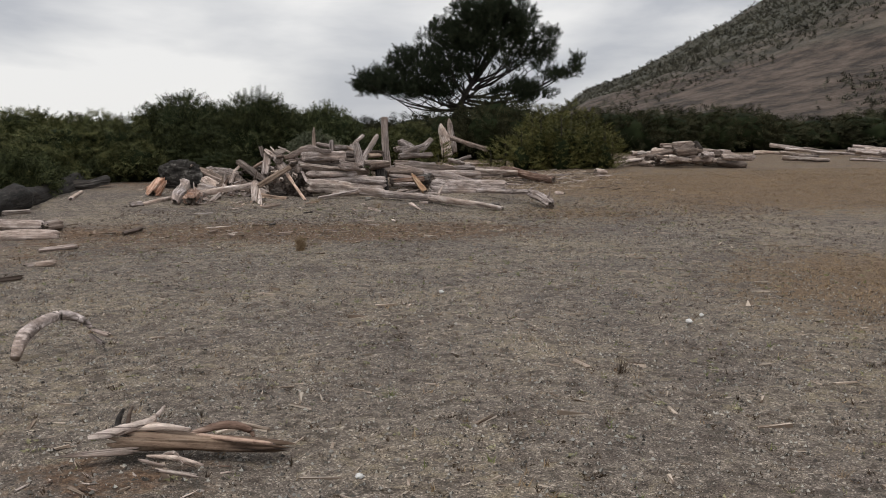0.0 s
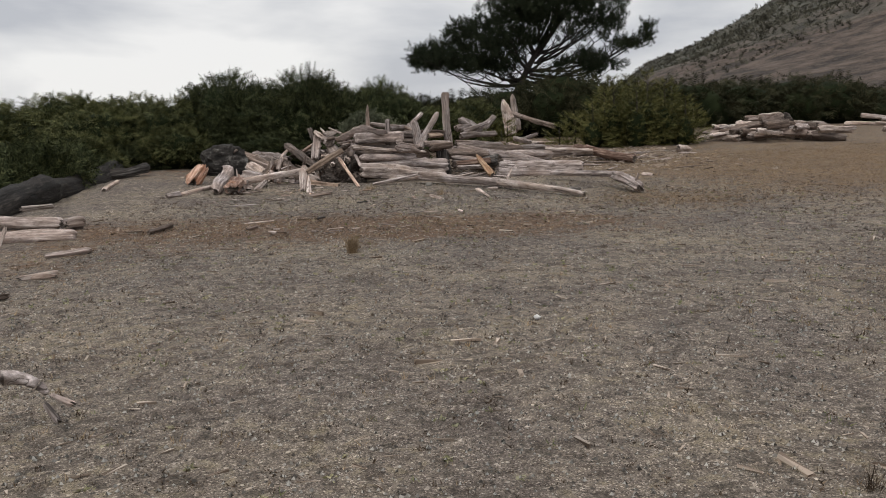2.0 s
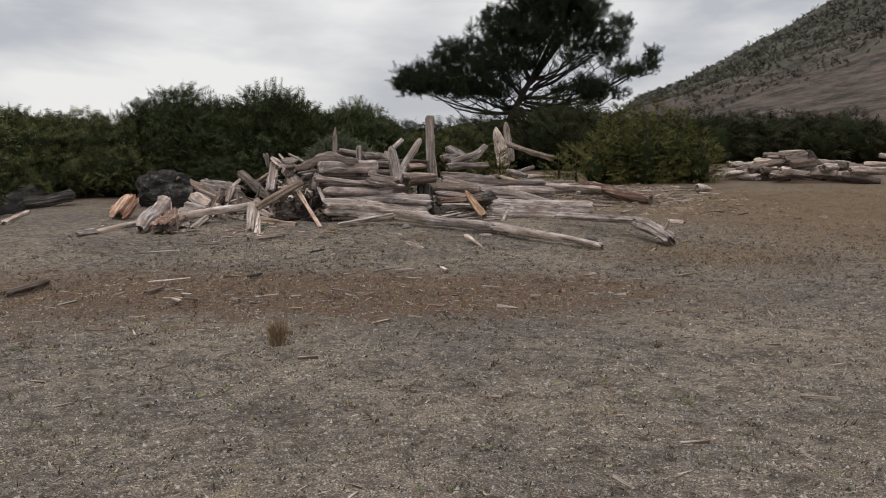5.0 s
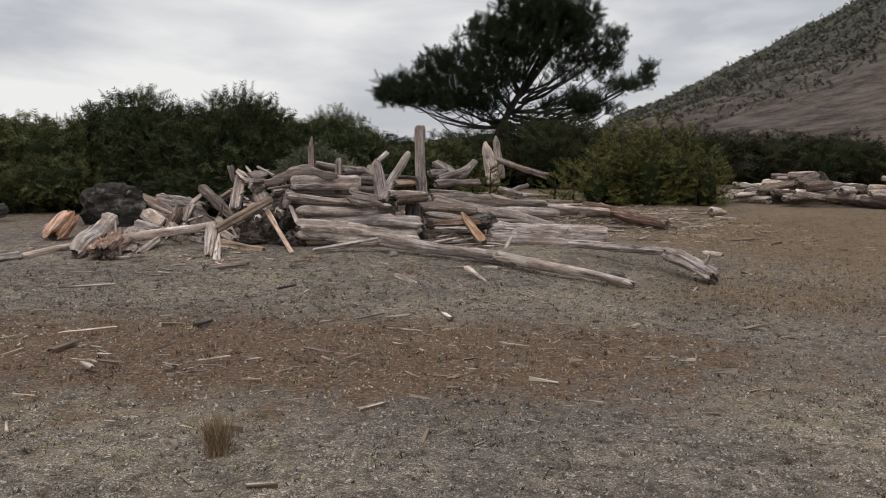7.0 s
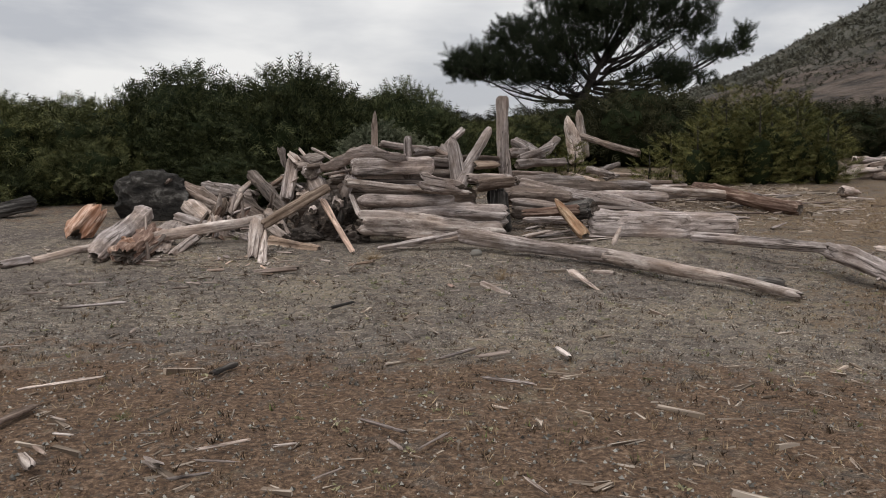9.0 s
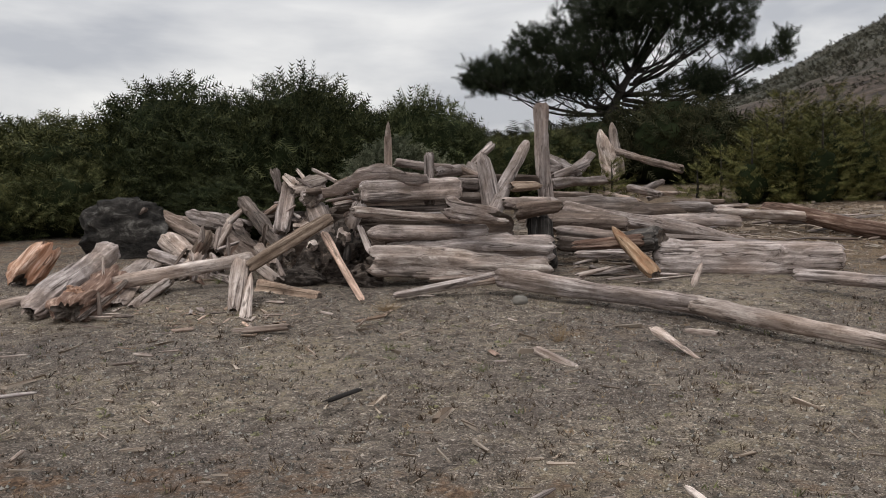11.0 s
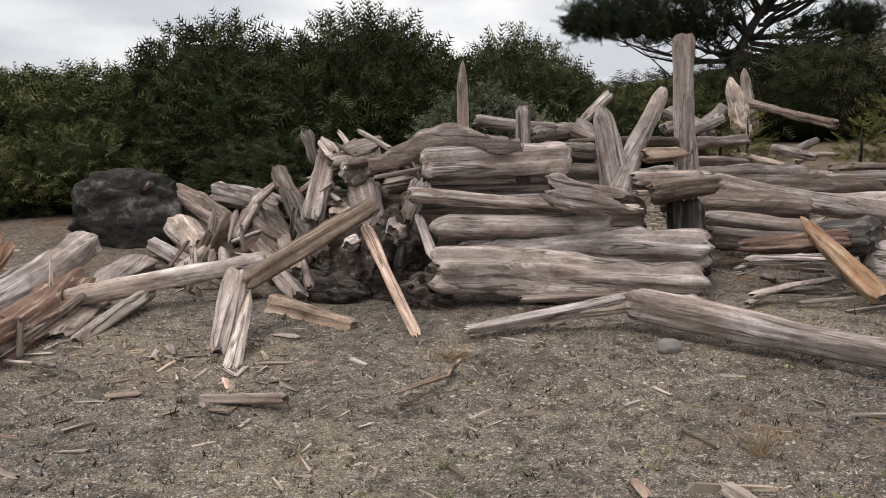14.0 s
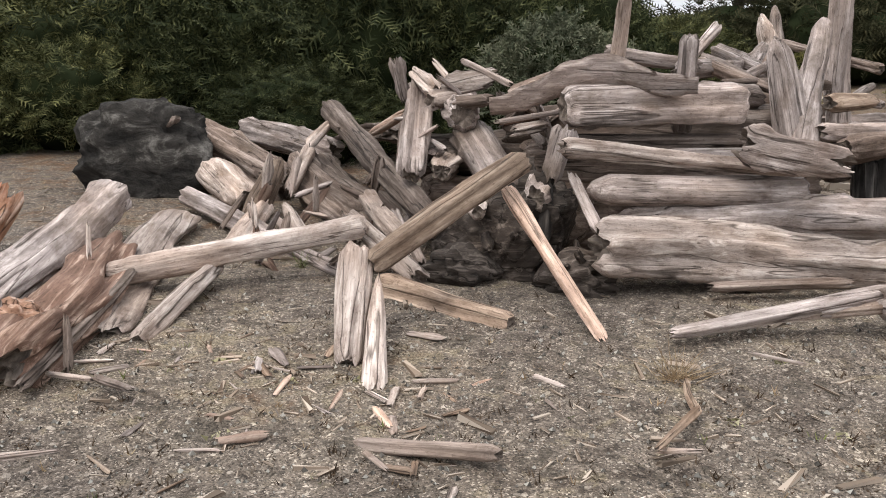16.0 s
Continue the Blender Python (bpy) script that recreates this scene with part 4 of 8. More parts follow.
log((1.999, 19.300, 0.149), (2.336, 18.150, 0.007), 0.084, 0.089, GREY, "ragged root end at the tip of the pole", rough=0.35, jag=0.1, stubs=3)
log((2.580, 19.600, 0.120), (2.746, 19.300, 0.131), 0.036, 0.035, PALE, "pale stick on brown grass")
log((1.018, 18.300, -0.046), (1.208, 18.100, -0.035), 0.059, 0.057, DARK, "short dark stump on the grass", rough=0.2)
log((3.159, 21.000, -0.039), (3.460, 21.000, -0.057), 0.028, 0.028, PALE, "thin pale stick on brown grass")
# timber lying further back behind the shelter
log((-1.362, 24.200, 0.623), (-0.180, 25.000, 0.583), 0.074, 0.078, GREY, "grey log in the drift line", rough=0.14, sides=18, group='drift line timber')
log((-1.193, 23.600, 0.548), (0.362, 24.200, 0.441), 0.107, 0.092, BROWN, "brown log lying in the drift line", rough=0.14, sides=18, group='drift line timber')
log((-0.756, 23.400, 0.473), (1.055, 24.000, 0.328), 0.079, 0.081, GREY, "weathered log lying in the drift line", rough=0.14, sides=18, group='drift line timber')
log((-0.517, 25.000, 0.505), (0.978, 25.400, 0.444), 0.059, 0.080, GREY, "flat grey plank in the drift line", rough=0.14, sides=18, group='drift line timber')
log((-1.440, 22.800, 0.469), (-0.519, 22.900, 0.405), 0.118, 0.101, BROWN, "brown log behind the stump post", rough=0.14, sides=18, group='drift line timber')
log((-1.386, 22.300, 0.260), (-0.379, 22.400, 0.174), 0.097, 0.113, BROWN, "brown log lying low behind the beam", rough=0.14, sides=18, group='drift line timber')
log((-1.393, 22.600, 0.375), (-0.409, 22.600, 0.279), 0.074, 0.082, GREY, "grey log lying low behind the beam", rough=0.14, sides=18, group='drift line timber')
log((0.470, 25.200, 0.308), (1.722, 26.000, 0.256), 0.069, 0.062, GREY, "low grey log in the drift line", rough=0.14, sides=18, group='drift line timber')
log((-1.492, 30.500, 1.182), (-0.777, 29.500, 0.835), 0.134, 0.089, GREY, "grey branch sloping in the far pile", rough=0.14, sides=18, group='drift line timber')
log((-0.879, 31.500, 0.852), (-0.436, 32.500, 1.263), 0.126, 0.117, GREY, "pale stump in the far pile", rough=0.14, sides=18, group='drift line timber')
log((-1.381, 27.500, 0.752), (-0.356, 29.000, 0.786), 0.080, 0.074, GREY, "long grey log in the far pile", rough=0.14, sides=18, group='drift line timber')
log((-1.474, 26.500, 0.603), (-0.527, 27.500, 0.512), 0.086, 0.080, BROWN, "brown log in the far pile", rough=0.14, sides=18, group='drift line timber')
log((-1.335, 28.500, 0.838), (-0.641, 30.000, 1.054), 0.072, 0.078, GREY, "grey pole in the far pile", rough=0.14, sides=18, group='drift line timber')
log((0.460, 30.000, 0.497), (1.005, 31.000, 0.657), 0.065, 0.068, GREY, "knotted pale root in the far pile", rough=0.14, sides=18, group='drift line timber')
log((0.236, 30.500, 0.542), (0.733, 29.500, 0.430), 0.080, 0.063, GREY, "low grey root in the far pile", rough=0.14, sides=18, group='drift line timber')
log((-1.589, 29.000, 0.948), (-1.157, 30.000, 0.978), 0.099, 0.091, GREY, "rounded pale log end in the far pile", rough=0.14, sides=18, group='drift line timber')
log((-2.800, 22.400, 1.101), (-2.434, 22.800, 1.128), 0.052, 0.059, GREY, "grey board behind the wall", rough=0.14, sides=18, group='drift line timber')
log((-2.502, 22.300, 1.029), (-1.609, 23.200, 0.989), 0.051, 0.049, BROWN, "brown log behind the posts", rough=0.14, sides=18, group='drift line timber')
log((-2.690, 22.000, 0.987), (-2.268, 22.200, 0.921), 0.066, 0.067, GREY, "grey log behind the wall", rough=0.14, sides=18, group='drift line timber')
log((-2.499, 23.500, 1.175), (-2.148, 22.500, 0.962), 0.058, 0.052, GREY, "grey pole leaning behind the wall", rough=0.14, sides=18, group='drift line timber')
log((-3.277, 22.300, 1.240), (-2.622, 22.600, 1.157), 0.052, 0.044, GREY, "weathered board behind the wall", rough=0.14, sides=18, group='drift line timber')
log((-2.617, 22.800, 1.167), (-2.118, 22.400, 0.980), 0.045, 0.042, BROWN, "dark board slanting behind the wall", rough=0.14, sides=18, group='drift line timber')
log((-2.515, 24.200, 1.175), (-2.243, 24.600, 1.460), 0.041, 0.054, GREY, "dark pole rising behind the wall", rough=0.14, sides=18, group='drift line timber')
log((0.226, 34.600, 0.540), (-0.077, 35.000, 1.862), 0.240, 0.129, PALE, "tall bleached snag with a broken point", rough=0.16, point1=0.25, name='driftwood_snag', category='snag', group='drift line timber', knots=3)
log((0.467, 35.200, 0.683), (0.322, 35.600, 2.083), 0.147, 0.115, PALE, "slim white snag with a broken point", rough=0.12, point1=0.3, name='driftwood_snag', category='snag', group='drift line timber')
log((0.203, 35.000, 1.332), (1.715, 33.000, 0.856), 0.081, 0.104, BROWN, "grey trunk slanting down from the snags", rough=0.08, group='drift line timber')
# splinters along the drift line
log((1.766, 26.257, 0.130), (2.203, 26.329, 0.184), 0.037, 0.022, GREY, "broken grey stick in the drift line", sides=10, flat=0.6, rough=0.25, group='drift line splinters', name='driftwood_stick', category='stick')
log((3.824, 25.622, 0.132), (4.151, 25.496, 0.170), 0.038, 0.023, BROWN, "broken grey stick in the drift line", sides=10, flat=0.6, rough=0.25, group='drift line splinters', name='driftwood_stick', category='stick')
log((0.408, 25.426, 0.116), (0.792, 25.716, 0.167), 0.024, 0.014, BROWN, "weathered splinter in the drift line", sides=10, flat=0.6, rough=0.25, group='drift line splinters', name='driftwood_stick', category='stick')
log((-0.590, 22.742, 0.043), (-0.014, 22.872, 0.055), 0.020, 0.012, GREY, "broken grey stick in the drift line", sides=10, flat=0.6, rough=0.25, group='drift line splinters', name='driftwood_stick', category='stick')
log((-0.559, 24.362, 0.098), (-0.407, 24.365, 0.116), 0.027, 0.016, PALE, "broken grey stick in the drift line", sides=10, flat=0.6, rough=0.25, group='drift line splinters', name='driftwood_stick', category='stick')
log((-0.236, 23.072, 0.066), (-0.084, 23.135, 0.111), 0.036, 0.022, GREY, "weathered splinter in the drift line", sides=10, flat=0.6, rough=0.25, group='drift line splinters', name='driftwood_stick', category='stick')
log((-0.425, 23.130, 0.053), (-0.152, 23.111, 0.065), 0.018, 0.011, PALE, "broken grey stick in the drift line", sides=10, flat=0.6, rough=0.25, group='drift line splinters', name='driftwood_stick', category='stick')
log((1.908, 27.217, 0.123), (2.318, 27.282, 0.174), 0.025, 0.015, PALE, "weathered splinter in the drift line", sides=10, flat=0.6, rough=0.25, group='drift line splinters', name='driftwood_stick', category='stick')
log((-1.150, 24.717, 0.100), (-0.699, 24.727, 0.156), 0.019, 0.011, PALE, "broken grey stick in the drift line", sides=10, flat=0.6, rough=0.25, group='drift line splinters', name='driftwood_stick', category='stick')
log((3.338, 27.547, 0.135), (3.817, 27.301, 0.179), 0.037, 0.022, PALE, "weathered splinter in the drift line", sides=10, flat=0.6, rough=0.25, group='drift line splinters', name='driftwood_stick', category='stick')
log((2.392, 27.802, 0.137), (2.650, 27.901, 0.162), 0.039, 0.023, PALE, "broken grey stick in the drift line", sides=10, flat=0.6, rough=0.25, group='drift line splinters', name='driftwood_stick', category='stick')
log((0.817, 27.030, 0.133), (1.105, 26.980, 0.143), 0.039, 0.023, GREY, "broken grey stick in the drift line", sides=10, flat=0.6, rough=0.25, group='drift line splinters', name='driftwood_stick', category='stick')
log((2.034, 24.146, 0.099), (2.516, 23.814, 0.125), 0.035, 0.021, BROWN, "broken grey stick in the drift line", sides=10, flat=0.6, rough=0.25, group='drift line splinters', name='driftwood_stick', category='stick')
log((2.703, 25.979, 0.129), (3.018, 25.766, 0.166), 0.036, 0.021, GREY, "weathered splinter in the drift line", sides=10, flat=0.6, rough=0.25, group='drift line splinters', name='driftwood_stick', category='stick')
log((1.299, 27.262, 0.132), (1.501, 27.285, 0.144), 0.036, 0.022, GREY, "weathered splinter in the drift line", sides=10, flat=0.6, rough=0.25, group='drift line splinters', name='driftwood_stick', category='stick')
log((3.617, 27.109, 0.136), (4.020, 27.042, 0.177), 0.040, 0.024, GREY, "weathered splinter in the drift line", sides=10, flat=0.6, rough=0.25, group='drift line splinters', name='driftwood_stick', category='stick')
log((0.950, 27.991, 0.118), (1.117, 28.009, 0.165), 0.013, 0.008, GREY, "weathered splinter in the drift line", sides=10, flat=0.6, rough=0.25, group='drift line splinters', name='driftwood_stick', category='stick')
log((0.540, 22.941, 0.054), (1.074, 22.804, 0.072), 0.026, 0.016, GREY, "weathered splinter in the drift line", sides=10, flat=0.6, rough=0.25, group='drift line splinters', name='driftwood_stick', category='stick')
log((2.987, 25.435, 0.122), (3.371, 25.392, 0.128), 0.032, 0.019, PALE, "broken grey stick in the drift line", sides=10, flat=0.6, rough=0.25, group='drift line splinters', name='driftwood_stick', category='stick')
log((2.708, 24.054, 0.089), (3.199, 24.281, 0.140), 0.027, 0.016, BROWN, "weathered splinter in the drift line", sides=10, flat=0.6, rough=0.25, group='drift line splinters', name='driftwood_stick', category='stick')
log((-0.298, 25.631, 0.115), (0.036, 25.761, 0.160), 0.021, 0.013, GREY, "weathered splinter in the drift line", sides=10, flat=0.6, rough=0.25, group='drift line splinters', name='driftwood_stick', category='stick')
log((-1.077, 23.310, 0.071), (-0.865, 23.408, 0.085), 0.033, 0.020, GREY, "broken grey stick in the drift line", sides=10, flat=0.6, rough=0.25, group='drift line splinters', name='driftwood_stick', category='stick')
log((1.135, 24.736, 0.096), (1.383, 24.696, 0.105), 0.013, 0.008, GREY, "broken grey stick in the drift line", sides=10, flat=0.6, rough=0.25, group='drift line splinters', name='driftwood_stick', category='stick')
log((-0.770, 27.410, 0.135), (-0.605, 27.576, 0.158), 0.039, 0.023, GREY, "broken grey stick in the drift line", sides=10, flat=0.6, rough=0.25, group='drift line splinters', name='driftwood_stick', category='stick')
log((-0.985, 23.849, 0.080), (-0.487, 23.933, 0.133), 0.023, 0.014, GREY, "broken grey stick in the drift line", sides=10, flat=0.6, rough=0.25, group='drift line splinters', name='driftwood_stick', category='stick')
log((-0.219, 23.616, 0.074), (0.239, 23.317, 0.123), 0.024, 0.014, BROWN, "broken grey stick in the drift line", sides=10, flat=0.6, rough=0.25, group='drift line splinters', name='driftwood_stick', category='stick')
log((2.597, 27.936, 0.138), (3.033, 27.822, 0.186), 0.039, 0.023, PALE, "broken grey stick in the drift line", sides=10, flat=0.6, rough=0.25, group='drift line splinters', name='driftwood_stick', category='stick')
log((3.815, 24.650, 0.102), (4.152, 24.560, 0.151), 0.020, 0.012, GREY, "weathered splinter in the drift line", sides=10, flat=0.6, rough=0.25, group='drift line splinters', name='driftwood_stick', category='stick')
log((-0.229, 24.410, 0.092), (-0.084, 24.561, 0.140), 0.019, 0.011, PALE, "weathered splinter in the drift line", sides=10, flat=0.6, rough=0.25, group='drift line splinters', name='driftwood_stick', category='stick')
log((3.572, 25.872, 0.130), (3.740, 25.780, 0.190), 0.036, 0.022, PALE, "broken grey stick in the drift line", sides=10, flat=0.6, rough=0.25, group='drift line splinters', name='driftwood_stick', category='stick')
log((-1.182, 22.989, 0.063), (-0.970, 23.112, 0.074), 0.036, 0.022, PALE, "broken grey stick in the drift line", sides=10, flat=0.6, rough=0.25, group='drift line splinters', name='driftwood_stick', category='stick')
log((1.900, 28.009, 0.127), (2.353, 27.958, 0.128), 0.024, 0.014, GREY, "broken grey stick in the drift line", sides=10, flat=0.6, rough=0.25, group='drift line splinters', name='driftwood_stick', category='stick')
log((0.377, 27.445, 0.118), (0.687, 27.852, 0.145), 0.017, 0.010, GREY, "broken grey stick in the drift line", sides=10, flat=0.6, rough=0.25, group='drift line splinters', name='driftwood_stick', category='stick')
log((1.929, 27.713, 0.123), (2.445, 27.470, 0.130), 0.022, 0.013, GREY, "broken grey stick in the drift line", sides=10, flat=0.6, rough=0.25, group='drift line splinters', name='driftwood_stick', category='stick')
log((0.446, 25.738, 0.123), (0.882, 25.660, 0.172), 0.029, 0.018, BROWN, "broken grey stick in the drift line", sides=10, flat=0.6, rough=0.25, group='drift line splinters', name='driftwood_stick', category='stick')
log((0.624, 24.164, 0.098), (0.747, 24.324, 0.152), 0.034, 0.020, GREY, "broken grey stick in the drift line", sides=10, flat=0.6, rough=0.25, group='drift line splinters', name='driftwood_stick', category='stick')
log((-0.875, 24.947, 0.110), (-0.563, 24.801, 0.132), 0.026, 0.016, BROWN, "broken grey stick in the drift line", sides=10, flat=0.6, rough=0.25, group='drift line splinters', name='driftwood_stick', category='stick')
log((0.065, 22.780, 0.050), (0.151, 22.911, 0.094), 0.027, 0.016, GREY, "broken grey stick in the drift line", sides=10, flat=0.6, rough=0.25, group='drift line splinters', name='driftwood_stick', category='stick')
log((1.134, 24.251, 0.092), (1.586, 24.106, 0.100), 0.023, 0.014, BROWN, "weathered splinter in the drift line", sides=10, flat=0.6, rough=0.25, group='drift line splinters', name='driftwood_stick', category='stick')
log((2.530, 25.248, 0.112), (2.949, 25.541, 0.157), 0.022, 0.013, BROWN, "broken grey stick in the drift line", sides=10, flat=0.6, rough=0.25, group='drift line splinters', name='driftwood_stick', category='stick')
log((2.266, 22.407, 0.042), (2.532, 22.613, 0.093), 0.032, 0.019, GREY, "weathered splinter in the drift line", sides=10, flat=0.6, rough=0.25, group='drift line splinters', name='driftwood_stick', category='stick')
log((3.627, 26.408, 0.115), (3.804, 26.693, 0.153), 0.017, 0.010, BROWN, "weathered splinter in the drift line", sides=10, flat=0.6, rough=0.25, group='drift line splinters', name='driftwood_stick', category='stick')
log((1.035, 27.816, 0.130), (1.234, 27.764, 0.166), 0.029, 0.017, GREY, "broken grey stick in the drift line", sides=10, flat=0.6, rough=0.25, group='drift line splinters', name='driftwood_stick', category='stick')
log((1.656, 24.094, 0.089), (2.026, 23.882, 0.133), 0.025, 0.015, GREY, "broken grey stick in the drift line", sides=10, flat=0.6, rough=0.25, group='drift line splinters', name='driftwood_stick', category='stick')
log((-0.297, 26.456, 0.130), (0.115, 26.712, 0.176), 0.038, 0.023, PALE, "weathered splinter in the drift line", sides=10, flat=0.6, rough=0.25, group='drift line splinters', name='driftwood_stick', category='stick')
log((2.171, 26.128, 0.126), (2.619, 26.276, 0.183), 0.033, 0.020, PALE, "broken grey stick in the drift line", sides=10, flat=0.6, rough=0.25, group='drift line splinters', name='driftwood_stick', category='stick')
log((-1.038, 25.734, 0.113), (-0.876, 25.832, 0.122), 0.017, 0.010, GREY, "broken grey stick in the drift line", sides=10, flat=0.6, rough=0.25, group='drift line splinters', name='driftwood_stick', category='stick')
log((2.583, 28.358, 0.139), (2.876, 28.378, 0.183), 0.035, 0.021, GREY, "weathered splinter in the drift line", sides=10, flat=0.6, rough=0.25, group='drift line splinters', name='driftwood_stick', category='stick')
log((1.757, 23.643, 0.087), (2.202, 23.403, 0.095), 0.039, 0.024, GREY, "weathered splinter in the drift line", sides=10, flat=0.6, rough=0.25, group='drift line splinters', name='driftwood_stick', category='stick')
log((-0.026, 24.830, 0.098), (0.161, 25.133, 0.134), 0.014, 0.008, BROWN, "broken grey stick in the drift line", sides=10, flat=0.6, rough=0.25, group='drift line splinters', name='driftwood_stick', category='stick')
log((0.557, 25.489, 0.113), (0.701, 25.653, 0.159), 0.020, 0.012, GREY, "weathered splinter in the drift line", sides=10, flat=0.6, rough=0.25, group='drift line splinters', name='driftwood_stick', category='stick')
log((2.184, 24.906, 0.114), (2.655, 25.082, 0.163), 0.032, 0.019, GREY, "weathered splinter in the drift line", sides=10, flat=0.6, rough=0.25, group='drift line splinters', name='driftwood_stick', category='stick')
log((1.029, 24.793, 0.101), (1.577, 24.783, 0.108), 0.018, 0.011, BROWN, "broken grey stick in the drift line", sides=10, flat=0.6, rough=0.25, group='drift line splinters', name='driftwood_stick', category='stick')
log((-0.320, 22.543, 0.042), (0.179, 22.800, 0.044), 0.027, 0.016, GREY, "broken grey stick in the drift line", sides=10, flat=0.6, rough=0.25, group='drift line splinters', name='driftwood_stick', category='stick')
log((1.030, 27.048, 0.128), (1.498, 26.863, 0.139), 0.032, 0.019, PALE, "broken grey stick in the drift line", sides=10, flat=0.6, rough=0.25, group='drift line splinters', name='driftwood_stick', category='stick')
log((-0.395, 24.663, 0.109), (-0.224, 24.687, 0.120), 0.032, 0.019, BROWN, "broken grey stick in the drift line", sides=10, flat=0.6, rough=0.25, group='drift line splinters', name='driftwood_stick', category='stick')
log((0.765, 26.174, 0.114), (1.067, 26.272, 0.125), 0.018, 0.011, BROWN, "weathered splinter in the drift line", sides=10, flat=0.6, rough=0.25, group='drift line splinters', name='driftwood_stick', category='stick')
log((0.859, 25.543, 0.119), (1.097, 25.615, 0.150), 0.027, 0.016, GREY, "weathered splinter in the drift line", sides=10, flat=0.6, rough=0.25, group='drift line splinters', name='driftwood_stick', category='stick')
log((3.240, 25.550, 0.114), (3.692, 25.357, 0.164), 0.020, 0.012, GREY, "weathered splinter in the drift line", sides=10, flat=0.6, rough=0.25, group='drift line splinters', name='driftwood_stick', category='stick')
log((3.859, 22.524, 0.041), (4.432, 22.513, 0.076), 0.023, 0.014, BROWN, "broken grey stick in the drift line", sides=10, flat=0.6, rough=0.25, group='drift line splinters', name='driftwood_stick', category='stick')
log((1.998, 26.182, 0.125), (2.238, 26.390, 0.183), 0.031, 0.019, GREY, "broken grey stick in the drift line", sides=10, flat=0.6, rough=0.25, group='drift line splinters', name='driftwood_stick', category='stick')
log((-0.841, 23.657, 0.075), (-0.426, 23.381, 0.095), 0.024, 0.015, GREY, "broken grey stick in the drift line", sides=10, flat=0.6, rough=0.25, group='drift line splinters', name='driftwood_stick', category='stick')
log((3.581, 24.426, 0.097), (4.181, 24.421, 0.140), 0.022, 0.013, PALE, "broken grey stick in the drift line", sides=10, flat=0.6, rough=0.25, group='drift line splinters', name='driftwood_stick', category='stick')
log((3.336, 26.595, 0.122), (3.504, 26.642, 0.123), 0.026, 0.016, GREY, "broken grey stick in the drift line", sides=10, flat=0.6, rough=0.25, group='drift line splinters', name='driftwood_stick', category='stick')
log((3.390, 25.324, 0.122), (3.659, 25.638, 0.127), 0.033, 0.020, PALE, "weathered splinter in the drift line", sides=10, flat=0.6, rough=0.25, group='drift line splinters', name='driftwood_stick', category='stick')
log((-0.937, 21.491, 0.022), (-0.585, 21.547, 0.078), 0.040, 0.024, GREY, "weathered splinter in the drift line", sides=10, flat=0.6, rough=0.25, group='drift line splinters', name='driftwood_stick', category='stick')
log((-0.349, 21.586, 0.006), (0.016, 22.024, 0.010), 0.017, 0.010, PALE, "weathered splinter in the drift line", sides=10, flat=0.6, rough=0.25, group='drift line splinters', name='driftwood_stick', category='stick')
log((-0.844, 21.854, 0.020), (-0.593, 21.662, 0.044), 0.026, 0.016, GREY, "broken grey stick in the drift line", sides=10, flat=0.6, rough=0.25, group='drift line splinters', name='driftwood_stick', category='stick')
log((-1.085, 21.454, 0.003), (-0.530, 21.386, 0.013), 0.018, 0.011, BROWN, "weathered splinter in the drift line", sides=10, flat=0.6, rough=0.25, group='drift line splinters', name='driftwood_stick', category='stick')
log((-0.639, 20.909, -0.010), (-0.262, 21.162, -0.001), 0.015, 0.009, PALE, "broken grey stick in the drift line", sides=10, flat=0.6, rough=0.25, group='drift line splinters', name='driftwood_stick', category='stick')
log((-0.439, 21.155, 0.000), (0.057, 21.401, 0.012), 0.022, 0.013, PALE, "broken grey stick in the drift line", sides=10, flat=0.6, rough=0.25, group='drift line splinters', name='driftwood_stick', category='stick')
log((-0.901, 21.044, -0.001), (-0.407, 21.116, 0.045), 0.023, 0.014, GREY, "broken grey stick in the drift line", sides=10, flat=0.6, rough=0.25, group='drift line splinters', name='driftwood_stick', category='stick')
log((-0.209, 22.091, 0.024), (0.215, 22.353, 0.026), 0.023, 0.014, GREY, "broken grey stick in the drift line", sides=10, flat=0.6, rough=0.25, group='drift line splinters', name='driftwood_stick', category='stick')
log((-0.265, 22.142, 0.035), (-0.010, 22.317, 0.091), 0.034, 0.020, PALE, "weathered splinter in the drift line", sides=10, flat=0.6, rough=0.25, group='drift line splinters', name='driftwood_stick', category='stick')
log((-0.442, 21.436, 0.019), (-0.148, 21.314, 0.027), 0.037, 0.022, GREY, "broken grey stick in the drift line", sides=10, flat=0.6, rough=0.25, group='drift line splinters', name='driftwood_stick', category='stick')
log((-1.015, 21.888, 0.031), (-0.944, 21.716, 0.034), 0.038, 0.023, GREY, "weathered splinter in the drift line", sides=10, flat=0.6, rough=0.25, group='drift line splinters', name='driftwood_stick', category='stick')
log((-1.198, 22.139, 0.028), (-0.784, 22.552, 0.081), 0.025, 0.015, GREY, "weathered splinter in the drift line", sides=10, flat=0.6, rough=0.25, group='drift line splinters', name='driftwood_stick', category='stick')
log((-1.216, 21.940, 0.012), (-1.025, 22.117, 0.031), 0.012, 0.007, GREY, "broken grey stick in the drift line", sides=10, flat=0.6, rough=0.25, group='drift line splinters', name='driftwood_stick', category='stick')
log((-1.224, 20.984, 0.006), (-1.083, 21.163, 0.033), 0.033, 0.020, GREY, "weathered splinter in the drift line", sides=10, flat=0.6, rough=0.25, group='drift line splinters', name='driftwood_stick', category='stick')
